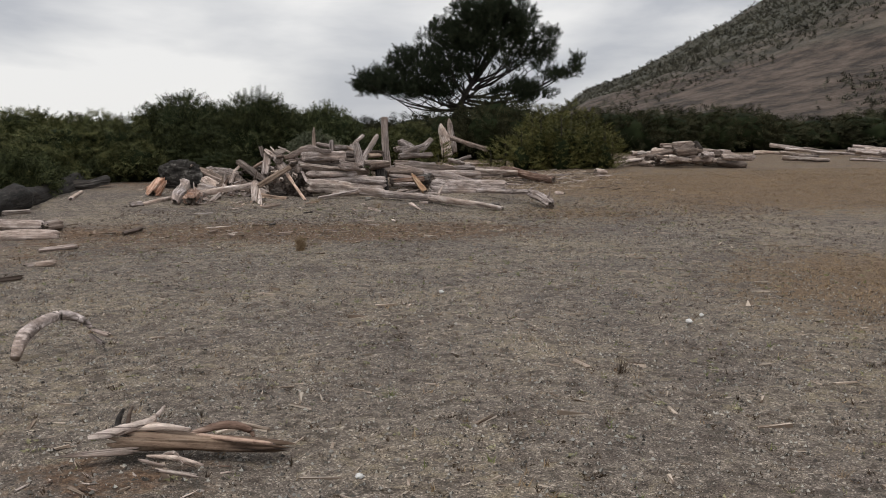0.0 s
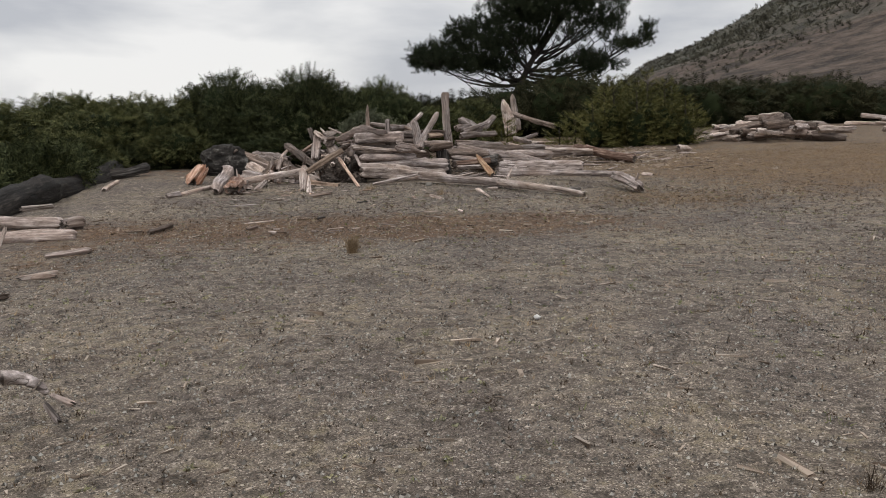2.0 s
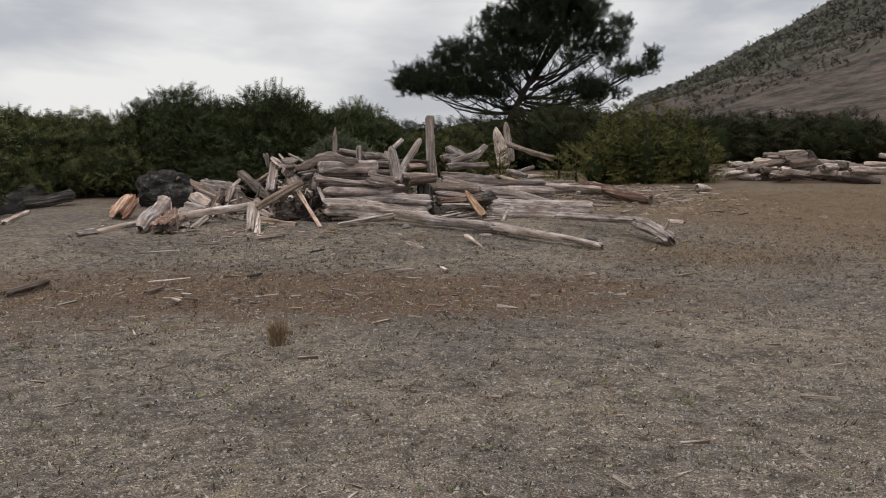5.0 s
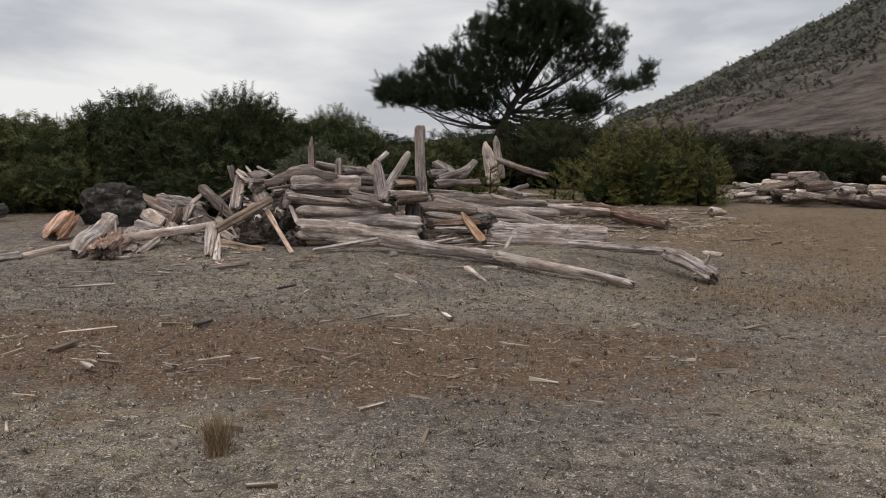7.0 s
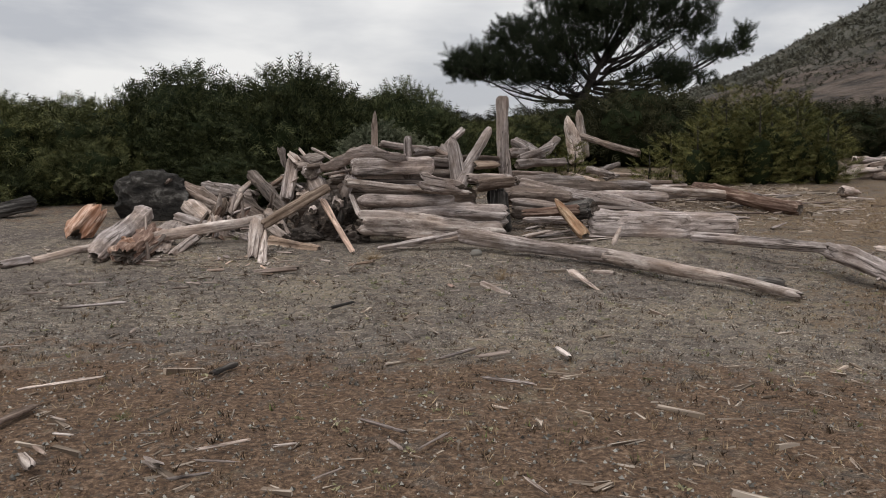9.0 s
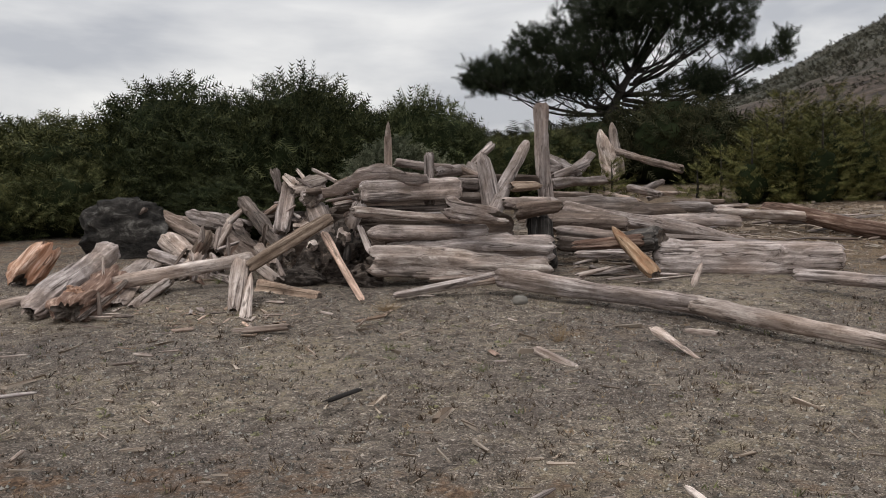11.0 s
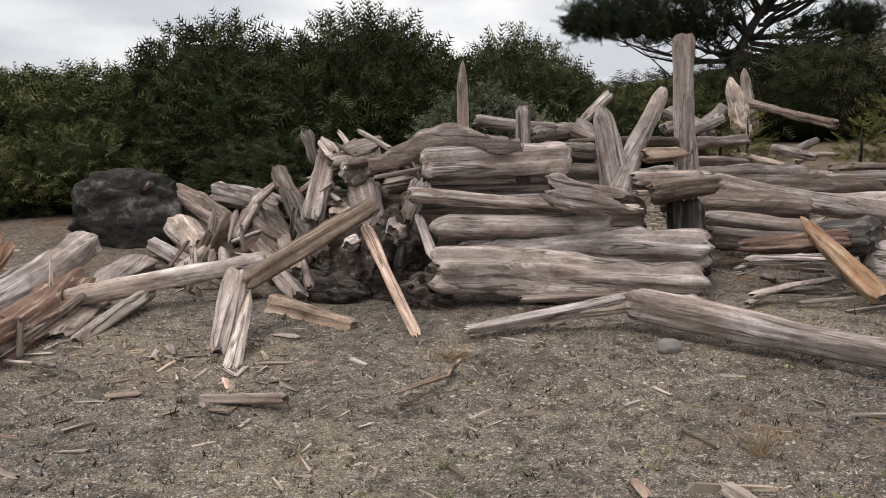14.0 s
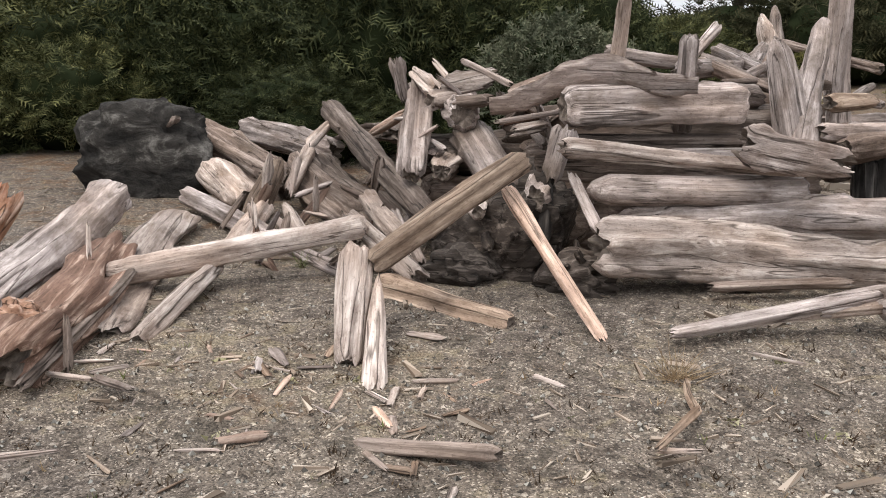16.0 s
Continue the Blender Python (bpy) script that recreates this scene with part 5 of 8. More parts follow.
log((-1.198, 21.409, 0.007), (-0.680, 21.418, 0.057), 0.024, 0.014, GREY, "broken grey stick in the drift line", sides=10, flat=0.6, rough=0.25, group='drift line splinters', name='driftwood_stick', category='stick')
# driftwood far off beside the meadow
log((20.710, 42.207, 0.537), (23.121, 41.786, 0.454), 0.098, 0.069, PALE, "pale log at the meadow's edge", sides=16, rough=0.12, group='meadow driftwood')
log((17.597, 37.391, 0.660), (20.761, 38.035, 0.384), 0.104, 0.073, GREY, "pale log at the meadow's edge", sides=16, rough=0.12, group='meadow driftwood')
log((18.321, 34.382, 0.648), (20.499, 34.149, 0.328), 0.107, 0.075, GREY, "pale log at the meadow's edge", sides=16, rough=0.12, group='meadow driftwood')
log((18.957, 38.981, 0.389), (21.451, 39.049, 0.386), 0.065, 0.045, GREY, "pale log at the meadow's edge", sides=16, rough=0.12, group='meadow driftwood')
log((16.782, 40.017, 0.695), (18.511, 39.635, 0.414), 0.080, 0.056, GREY, "pale log at the meadow's edge", sides=16, rough=0.12, group='meadow driftwood')
log((17.656, 34.715, 0.617), (19.318, 34.439, 0.335), 0.107, 0.075, GREY, "pale log at the meadow's edge", sides=16, rough=0.12, group='meadow driftwood')
log((14.813, 40.977, 0.454), (16.412, 40.699, 0.437), 0.094, 0.066, PALE, "pale log at the meadow's edge", sides=16, rough=0.12, group='meadow driftwood')
log((20.643, 40.322, 0.418), (22.073, 40.238, 0.418), 0.080, 0.056, GREY, "pale log at the meadow's edge", sides=16, rough=0.12, group='meadow driftwood')
log((18.968, 36.988, 0.402), (21.921, 37.327, 0.369), 0.092, 0.065, GREY, "pale log at the meadow's edge", sides=16, rough=0.12, group='meadow driftwood')
log((15.427, 38.786, 0.686), (18.854, 38.657, 0.386), 0.070, 0.049, GREY, "pale log at the meadow's edge", sides=16, rough=0.12, group='meadow driftwood')
log((19.976, 38.096, 0.372), (21.484, 38.324, 0.372), 0.067, 0.047, PALE, "pale log at the meadow's edge", sides=16, rough=0.12, group='meadow driftwood')
log((14.986, 36.871, 0.369), (16.276, 37.199, 0.369), 0.095, 0.067, GREY, "pale log at the meadow's edge", sides=16, rough=0.12, group='meadow driftwood')
log((19.265, 41.010, 0.522), (20.844, 41.431, 0.416), 0.063, 0.044, GREY, "pale log at the meadow's edge", sides=16, rough=0.12, group='meadow driftwood')
log((16.162, 34.080, 0.342), (17.670, 34.143, 0.286), 0.056, 0.039, GREY, "pale log at the meadow's edge", sides=16, rough=0.12, group='meadow driftwood')
log((16.606, 43.714, 0.758), (19.006, 43.420, 0.459), 0.090, 0.063, GREY, "pale log at the meadow's edge", sides=16, rough=0.12, group='meadow driftwood')
log((20.963, 43.936, 0.670), (23.748, 44.616, 0.464), 0.095, 0.067, GREY, "pale log at the meadow's edge", sides=16, rough=0.12, group='meadow driftwood')
log((13.610, 34.349, 0.418), (15.420, 34.157, 0.329), 0.109, 0.076, PALE, "pale log at the meadow's edge", sides=16, rough=0.12, group='meadow driftwood')
log((19.050, 35.624, 0.316), (20.161, 35.795, 0.315), 0.053, 0.037, GREY, "pale log at the meadow's edge", sides=16, rough=0.12, group='meadow driftwood')
log((17.547, 36.619, 0.596), (20.138, 37.288, 0.353), 0.080, 0.056, GREY, "pale log at the meadow's edge", sides=16, rough=0.12, group='meadow driftwood')
log((17.177, 40.014, 0.437), (18.987, 40.009, 0.410), 0.076, 0.053, GREY, "pale log at the meadow's edge", sides=16, rough=0.12, group='meadow driftwood')
log((16.994, 34.379, 0.374), (18.509, 34.059, 0.298), 0.064, 0.045, GREY, "pale log at the meadow's edge", sides=16, rough=0.12, group='meadow driftwood')
log((21.463, 40.775, 0.413), (23.796, 40.612, 0.408), 0.057, 0.040, PALE, "pale log at the meadow's edge", sides=16, rough=0.12, group='meadow driftwood')
log((15.442, 39.345, 0.526), (16.684, 38.978, 0.394), 0.068, 0.047, PALE, "pale log at the meadow's edge", sides=16, rough=0.12, group='meadow driftwood')
log((20.510, 38.973, 0.430), (22.210, 38.494, 0.406), 0.093, 0.065, GREY, "pale log at the meadow's edge", sides=16, rough=0.12, group='meadow driftwood')
log((21.547, 40.173, 0.460), (22.558, 40.083, 0.424), 0.092, 0.064, GREY, "pale log at the meadow's edge", sides=16, rough=0.12, group='meadow driftwood')
log((20.611, 41.322, 0.493), (21.897, 41.259, 0.423), 0.068, 0.047, GREY, "pale log at the meadow's edge", sides=16, rough=0.12, group='meadow driftwood')
log((4.857, 27.200, 0.280), (5.257, 27.500, 0.191), 0.102, 0.104, PALE, "white broken stump on brown grass", rough=0.35, group='meadow driftwood')
log((4.800, 26.800, 0.104), (5.337, 26.800, 0.075), 0.050, 0.038, PALE, "pale stick on brown grass", group='meadow driftwood')
# timber lying beside the start of the walk
log((-7.616, 13.000, -0.051), (-6.151, 13.600, -0.096), 0.102, 0.098, GREY, "grey log lying half sunk in shingle", rough=0.08, group='beach timber')
log((-8.634, 14.600, -0.011), (-6.870, 14.600, -0.045), 0.098, 0.088, GREY, "weathered log lying behind another", rough=0.12, group='beach timber')
log((-6.697, 14.400, -0.040), (-6.540, 14.600, -0.021), 0.078, 0.079, PALE, "pale knotted stump end", rough=0.3, group='beach timber')
log((-6.871, 12.900, -0.169), (-6.847, 13.100, 0.103), 0.023, 0.024, PALE, "thin stick leaning on a log", group='beach timber')
log((-11.064, 19.000, 0.075), (-8.874, 22.800, 0.295), 0.155, 0.114, DARK, "long dark log under the hedge", rough=0.12, group='beach timber')
log((-8.071, 15.600, 0.096), (-7.840, 16.200, 0.082), 0.038, 0.040, PALE, "pale stick by the hedge", group='beach timber')
log((-5.170, 10.449, -0.100), (-4.921, 10.725, -0.100), 0.030, 0.037, PALE, "pale broken branch on the shingle", rough=0.2, group='beach timber')
log((-4.989, 9.405, -0.100), (-4.805, 9.625, -0.100), 0.027, 0.028, BROWN, "dark stick on the shingle", group='beach timber')
log((-5.698, 11.947, -0.100), (-5.324, 12.314, -0.100), 0.028, 0.036, GREY, "grey stick on the shingle", group='beach timber')
log((-1.584, 4.028, -0.000), (-0.790, 4.003, -0.030), 0.070, 0.036, TAN, "split brown driftwood slab lying on shingle", flat=0.7, rough=0.34, jag=0.14, group='beach timber', sides=34)
log((-1.277, 4.075, 0.030), (-0.818, 3.882, 0.050), 0.022, 0.013, PINK, "pale splintered strip on the slab", flat=0.5, jag=0.08, group='beach timber')
log((-1.815, 3.862, 0.000), (-1.487, 3.951, 0.000), 0.019, 0.038, BROWN, "thin grey splinter beside the slab", flat=0.5, group='beach timber', point0=0.5)
log((-1.309, 3.739, -0.020), (-1.122, 3.671, -0.020), 0.010, 0.010, PALE, "small bleached twig on shingle", group='beach timber')
log((-1.428, 3.857, -0.020), (-1.298, 3.786, -0.020), 0.008, 0.008, PALE, "small pale twig on shingle", group='beach timber')
log((-1.227, 3.854, -0.020), (-1.177, 3.818, -0.020), 0.013, 0.013, PALE, "pale chip on the shingle", group='beach timber')
log((-2.727, 6.434, -0.020), (-2.542, 6.224, -0.040), 0.017, 0.017, GREY, "small forked twig on shingle", group='beach timber')
log((-2.751, 6.568, -0.020), (-2.593, 6.477, -0.040), 0.013, 0.018, GREY, "small grey twig on shingle", group='beach timber')
log((-5.192, 10.504, -0.100), (-4.876, 10.583, -0.100), 0.028, 0.035, PALE, "pale branch on the shingle", group='beach timber')
log((-5.174, 13.741, -0.080), (-5.130, 14.497, -0.080), 0.034, 0.029, BROWN, "brown stick on shingle", group='beach timber')
log((-6.906, 14.655, -0.050), (-6.729, 15.045, -0.050), 0.052, 0.069, PALE, "knotted pale stump on shingle", rough=0.3, group='beach timber')
# pieces lying before the heap
log((-4.137, 19.050, -0.130), (-3.595, 18.920, -0.060), 0.029, 0.030, PALE, "smooth bleached log piece on the shingle", rough=0.06, jag=0.02, knots=1)
log((-4.074, 18.950, -0.105), (-3.944, 18.750, -0.058), 0.012, 0.009, PALE, "short pale splinter beside the log piece", flat=0.5)
log((-1.593, 18.350, -0.110), (-1.310, 17.980, -0.166), 0.040, 0.048, PALE, "stubby bleached log on the shingle", rough=0.14, jag=0.05, knots=2)
log((-0.703, 18.750, -0.031), (-0.442, 18.200, -0.138), 0.052, 0.012, PALE, "pointed splintered chunk on the shingle", flat=0.5, rough=0.3, jag=0.1)
log((-0.501, 18.600, -0.006), (-0.299, 18.400, 0.005), 0.016, 0.021, PALE, "bleached broken stick on the shingle", rough=0.2)
log((-3.204, 17.600, -0.266), (-2.768, 17.400, -0.260), 0.020, 0.024, BROWN, "split brown branch on the shingle", flat=0.5, rough=0.25)
log((-2.980, 17.500, -0.256), (-2.710, 17.550, -0.230), 0.013, 0.011, GREY, "grey splinter on the shingle", flat=0.5)
log((-2.951, 18.900, 0.021), (-3.063, 19.100, -0.089), 0.007, 0.010, PALE, "bleached twig on the shingle")
log((-3.079, 19.000, -0.030), (-2.900, 19.400, -0.050), 0.011, 0.017, TAN, "bent tan root on the shingle", rough=0.1)
log((-2.899, 19.400, -0.057), (-2.899, 19.800, -0.080), 0.017, 0.012, TAN, "curved end of a tan root", rough=0.1, bend=(0.02, 0))
log((-2.657, 19.750, 0.063), (-2.485, 19.600, 0.083), 0.012, 0.011, PALE, "flat pale stick on the shingle", flat=0.5)
log((-4.440, 19.350, -0.152), (-4.202, 19.300, -0.118), 0.011, 0.016, PALE, "pale splinter of wood on shingle", flat=0.5)
log((-5.036, 19.400, -0.102), (-4.958, 19.700, -0.101), 0.014, 0.018, BROWN, "brown splintered stick on shingle", rough=0.2)
log((-5.102, 18.400, 0.054), (-5.005, 18.600, -0.005), 0.021, 0.009, PALE, "pale torn splinter on the shingle", flat=0.5, rough=0.3)
log((-4.599, 19.300, -0.118), (-4.578, 19.500, -0.139), 0.018, 0.019, PALE, "pale flat chip on shingle", flat=0.4)
# splinters strewn at the foot of the heap
log((-4.967, 19.145, -0.103), (-4.912, 19.144, -0.103), 0.012, 0.011, PINK, "bleached splinter on the shingle", sides=10, flat=0.5, rough=0.2, group='splinters on the ground', name='driftwood_stick', category='stick')
log((-4.766, 19.519, -0.081), (-4.730, 19.514, -0.081), 0.010, 0.008, PALE, "bleached splinter on the shingle", sides=10, flat=0.5, rough=0.2, group='splinters on the ground', name='driftwood_stick', category='stick')
log((-4.460, 19.578, -0.081), (-4.340, 19.646, -0.081), 0.013, 0.012, PINK, "small wood splinter on the shingle", sides=10, flat=0.5, rough=0.2, group='splinters on the ground', name='driftwood_stick', category='stick')
log((-5.229, 19.359, -0.086), (-5.174, 19.411, -0.086), 0.007, 0.007, GREY, "bleached splinter on the shingle", sides=10, flat=0.5, rough=0.2, group='splinters on the ground', name='driftwood_stick', category='stick')
log((-4.936, 19.067, -0.110), (-4.948, 19.140, -0.110), 0.010, 0.007, BROWN, "bleached splinter on the shingle", sides=10, flat=0.5, rough=0.2, group='splinters on the ground', name='driftwood_stick', category='stick')
log((-5.187, 19.614, -0.072), (-5.220, 19.773, -0.072), 0.009, 0.008, PALE, "bleached splinter on the shingle", sides=10, flat=0.5, rough=0.2, group='splinters on the ground', name='driftwood_stick', category='stick')
log((-5.081, 19.274, -0.093), (-4.999, 19.351, -0.093), 0.014, 0.010, GREY, "small wood splinter on the shingle", sides=10, flat=0.5, rough=0.2, group='splinters on the ground', name='driftwood_stick', category='stick')
log((-4.745, 19.456, -0.085), (-4.659, 19.461, -0.085), 0.008, 0.008, PALE, "small wood splinter on the shingle", sides=10, flat=0.5, rough=0.2, group='splinters on the ground', name='driftwood_stick', category='stick')
log((-5.375, 19.550, -0.073), (-5.264, 19.529, -0.073), 0.009, 0.009, PALE, "bleached splinter on the shingle", sides=10, flat=0.5, rough=0.2, group='splinters on the ground', name='driftwood_stick', category='stick')
log((-4.491, 19.274, -0.100), (-4.374, 19.274, -0.100), 0.009, 0.008, GREY, "bleached splinter on the shingle", sides=10, flat=0.5, rough=0.2, group='splinters on the ground', name='driftwood_stick', category='stick')
log((-5.267, 19.574, -0.073), (-5.237, 19.639, -0.073), 0.013, 0.011, PALE, "small wood splinter on the shingle", sides=10, flat=0.5, rough=0.2, group='splinters on the ground', name='driftwood_stick', category='stick')
log((-4.343, 19.657, -0.078), (-4.235, 19.587, -0.078), 0.006, 0.004, PINK, "small wood splinter on the shingle", sides=10, flat=0.5, rough=0.2, group='splinters on the ground', name='driftwood_stick', category='stick')
log((-4.425, 19.087, -0.115), (-4.365, 19.117, -0.115), 0.009, 0.008, PALE, "small wood splinter on the shingle", sides=10, flat=0.5, rough=0.2, group='splinters on the ground', name='driftwood_stick', category='stick')
log((-5.239, 19.414, -0.082), (-5.240, 19.482, -0.082), 0.010, 0.006, PALE, "small wood splinter on the shingle", sides=10, flat=0.5, rough=0.2, group='splinters on the ground', name='driftwood_stick', category='stick')
log((-4.643, 19.617, -0.077), (-4.629, 19.656, -0.077), 0.008, 0.006, BROWN, "bleached splinter on the shingle", sides=10, flat=0.5, rough=0.2, group='splinters on the ground', name='driftwood_stick', category='stick')
log((-4.165, 19.156, -0.113), (-4.148, 19.218, -0.113), 0.007, 0.005, BROWN, "small wood splinter on the shingle", sides=10, flat=0.5, rough=0.2, group='splinters on the ground', name='driftwood_stick', category='stick')
log((-4.524, 19.122, -0.111), (-4.469, 19.131, -0.111), 0.012, 0.006, PALE, "bleached splinter on the shingle", sides=10, flat=0.5, rough=0.2, group='splinters on the ground', name='driftwood_stick', category='stick')
log((-4.990, 19.405, -0.086), (-4.982, 19.464, -0.086), 0.015, 0.011, BROWN, "bleached splinter on the shingle", sides=10, flat=0.5, rough=0.2, group='splinters on the ground', name='driftwood_stick', category='stick')
log((-5.221, 19.556, -0.075), (-5.162, 19.605, -0.075), 0.008, 0.007, GREY, "bleached splinter on the shingle", sides=10, flat=0.5, rough=0.2, group='splinters on the ground', name='driftwood_stick', category='stick')
log((-4.761, 19.022, -0.116), (-4.709, 19.054, -0.116), 0.013, 0.010, PALE, "bleached splinter on the shingle", sides=10, flat=0.5, rough=0.2, group='splinters on the ground', name='driftwood_stick', category='stick')
log((-4.399, 19.614, -0.080), (-4.311, 19.656, -0.080), 0.011, 0.010, PALE, "bleached splinter on the shingle", sides=10, flat=0.5, rough=0.2, group='splinters on the ground', name='driftwood_stick', category='stick')
log((-4.703, 19.080, -0.112), (-4.636, 19.044, -0.112), 0.010, 0.009, PALE, "small wood splinter on the shingle", sides=10, flat=0.5, rough=0.2, group='splinters on the ground', name='driftwood_stick', category='stick')
log((-4.204, 19.341, -0.099), (-4.163, 19.361, -0.099), 0.012, 0.012, PINK, "small wood splinter on the shingle", sides=10, flat=0.5, rough=0.2, group='splinters on the ground', name='driftwood_stick', category='stick')
log((-4.325, 19.717, -0.075), (-4.222, 19.711, -0.075), 0.011, 0.010, PINK, "small wood splinter on the shingle", sides=10, flat=0.5, rough=0.2, group='splinters on the ground', name='driftwood_stick', category='stick')
log((-4.863, 19.208, -0.100), (-4.788, 19.249, -0.100), 0.008, 0.005, PALE, "small wood splinter on the shingle", sides=10, flat=0.5, rough=0.2, group='splinters on the ground', name='driftwood_stick', category='stick')
log((-4.553, 19.412, -0.090), (-4.429, 19.415, -0.090), 0.012, 0.010, BROWN, "bleached splinter on the shingle", sides=10, flat=0.5, rough=0.2, group='splinters on the ground', name='driftwood_stick', category='stick')
log((-4.462, 19.226, -0.104), (-4.344, 19.193, -0.104), 0.006, 0.003, BROWN, "bleached splinter on the shingle", sides=10, flat=0.5, rough=0.2, group='splinters on the ground', name='driftwood_stick', category='stick')
log((-4.883, 19.151, -0.104), (-4.802, 19.210, -0.104), 0.012, 0.009, PALE, "small wood splinter on the shingle", sides=10, flat=0.5, rough=0.2, group='splinters on the ground', name='driftwood_stick', category='stick')
log((-4.812, 19.315, -0.094), (-4.770, 19.290, -0.094), 0.010, 0.008, PINK, "bleached splinter on the shingle", sides=10, flat=0.5, rough=0.2, group='splinters on the ground', name='driftwood_stick', category='stick')
log((-4.382, 19.294, -0.100), (-4.290, 19.222, -0.100), 0.012, 0.011, GREY, "bleached splinter on the shingle", sides=10, flat=0.5, rough=0.2, group='splinters on the ground', name='driftwood_stick', category='stick')
log((-4.712, 19.325, -0.094), (-4.630, 19.344, -0.094), 0.012, 0.012, PALE, "small wood splinter on the shingle", sides=10, flat=0.5, rough=0.2, group='splinters on the ground', name='driftwood_stick', category='stick')
log((-4.875, 19.042, -0.112), (-4.843, 19.123, -0.112), 0.006, 0.004, PINK, "small wood splinter on the shingle", sides=10, flat=0.5, rough=0.2, group='splinters on the ground', name='driftwood_stick', category='stick')
log((-4.605, 19.437, -0.088), (-4.483, 19.487, -0.088), 0.007, 0.005, GREY, "small wood splinter on the shingle", sides=10, flat=0.5, rough=0.2, group='splinters on the ground', name='driftwood_stick', category='stick')
log((-4.505, 19.234, -0.103), (-4.478, 19.179, -0.103), 0.014, 0.009, GREY, "bleached splinter on the shingle", sides=10, flat=0.5, rough=0.2, group='splinters on the ground', name='driftwood_stick', category='stick')
log((-4.287, 19.396, -0.095), (-4.200, 19.449, -0.095), 0.007, 0.005, BROWN, "small wood splinter on the shingle", sides=10, flat=0.5, rough=0.2, group='splinters on the ground', name='driftwood_stick', category='stick')
log((-4.686, 19.212, -0.102), (-4.688, 19.312, -0.102), 0.011, 0.009, PALE, "bleached splinter on the shingle", sides=10, flat=0.5, rough=0.2, group='splinters on the ground', name='driftwood_stick', category='stick')
log((-4.270, 19.627, -0.080), (-4.140, 19.612, -0.080), 0.010, 0.005, PINK, "bleached splinter on the shingle", sides=10, flat=0.5, rough=0.2, group='splinters on the ground', name='driftwood_stick', category='stick')
log((-4.813, 19.349, -0.091), (-4.798, 19.426, -0.091), 0.015, 0.014, PALE, "bleached splinter on the shingle", sides=10, flat=0.5, rough=0.2, group='splinters on the ground', name='driftwood_stick', category='stick')
log((-4.278, 19.646, -0.079), (-4.231, 19.669, -0.079), 0.012, 0.011, BROWN, "bleached splinter on the shingle", sides=10, flat=0.5, rough=0.2, group='splinters on the ground', name='driftwood_stick', category='stick')
log((-4.912, 19.349, -0.090), (-4.814, 19.407, -0.090), 0.008, 0.006, PINK, "small wood splinter on the shingle", sides=10, flat=0.5, rough=0.2, group='splinters on the ground', name='driftwood_stick', category='stick')
log((-4.417, 19.773, -0.071), (-4.285, 19.804, -0.071), 0.014, 0.012, PALE, "bleached splinter on the shingle", sides=10, flat=0.5, rough=0.2, group='splinters on the ground', name='driftwood_stick', category='stick')
log((-5.027, 19.052, -0.109), (-4.948, 19.079, -0.109), 0.011, 0.008, GREY, "bleached splinter on the shingle", sides=10, flat=0.5, rough=0.2, group='splinters on the ground', name='driftwood_stick', category='stick')
log((-4.975, 19.387, -0.087), (-4.852, 19.409, -0.087), 0.007, 0.003, PINK, "bleached splinter on the shingle", sides=10, flat=0.5, rough=0.2, group='splinters on the ground', name='driftwood_stick', category='stick')
log((-4.595, 19.588, -0.079), (-4.588, 19.659, -0.079), 0.007, 0.003, BROWN, "small wood splinter on the shingle", sides=10, flat=0.5, rough=0.2, group='splinters on the ground', name='driftwood_stick', category='stick')
log((-4.473, 19.259, -0.102), (-4.380, 19.330, -0.102), 0.010, 0.007, PALE, "small wood splinter on the shingle", sides=10, flat=0.5, rough=0.2, group='splinters on the ground', name='driftwood_stick', category='stick')
log((-5.006, 19.049, -0.110), (-4.975, 19.079, -0.110), 0.006, 0.004, PINK, "bleached splinter on the shingle", sides=10, flat=0.5, rough=0.2, group='splinters on the ground', name='driftwood_stick', category='stick')
log((-5.226, 19.329, -0.088), (-5.143, 19.271, -0.088), 0.006, 0.004, PALE, "bleached splinter on the shingle", sides=10, flat=0.5, rough=0.2, group='splinters on the ground', name='driftwood_stick', category='stick')
log((-4.475, 19.263, -0.101), (-4.405, 19.316, -0.101), 0.011, 0.006, GREY, "small wood splinter on the shingle", sides=10, flat=0.5, rough=0.2, group='splinters on the ground', name='driftwood_stick', category='stick')
log((-4.997, 19.298, -0.092), (-4.879, 19.329, -0.092), 0.007, 0.005, PALE, "small wood splinter on the shingle", sides=10, flat=0.5, rough=0.2, group='splinters on the ground', name='driftwood_stick', category='stick')
log((-4.160, 18.847, -0.141), (-4.057, 18.839, -0.141), 0.006, 0.006, PINK, "small wood splinter on the shingle", sides=10, flat=0.5, rough=0.2, group='splinters on the ground', name='driftwood_stick', category='stick')
log((-4.188, 18.884, -0.137), (-4.166, 18.917, -0.137), 0.009, 0.008, GREY, "bleached splinter on the shingle", sides=10, flat=0.5, rough=0.2, group='splinters on the ground', name='driftwood_stick', category='stick')
log((-4.138, 18.800, -0.146), (-4.061, 18.868, -0.146), 0.010, 0.009, PALE, "small wood splinter on the shingle", sides=10, flat=0.5, rough=0.2, group='splinters on the ground', name='driftwood_stick', category='stick')
log((-4.447, 18.867, -0.134), (-4.351, 18.841, -0.134), 0.011, 0.009, GREY, "bleached splinter on the shingle", sides=10, flat=0.5, rough=0.2, group='splinters on the ground', name='driftwood_stick', category='stick')
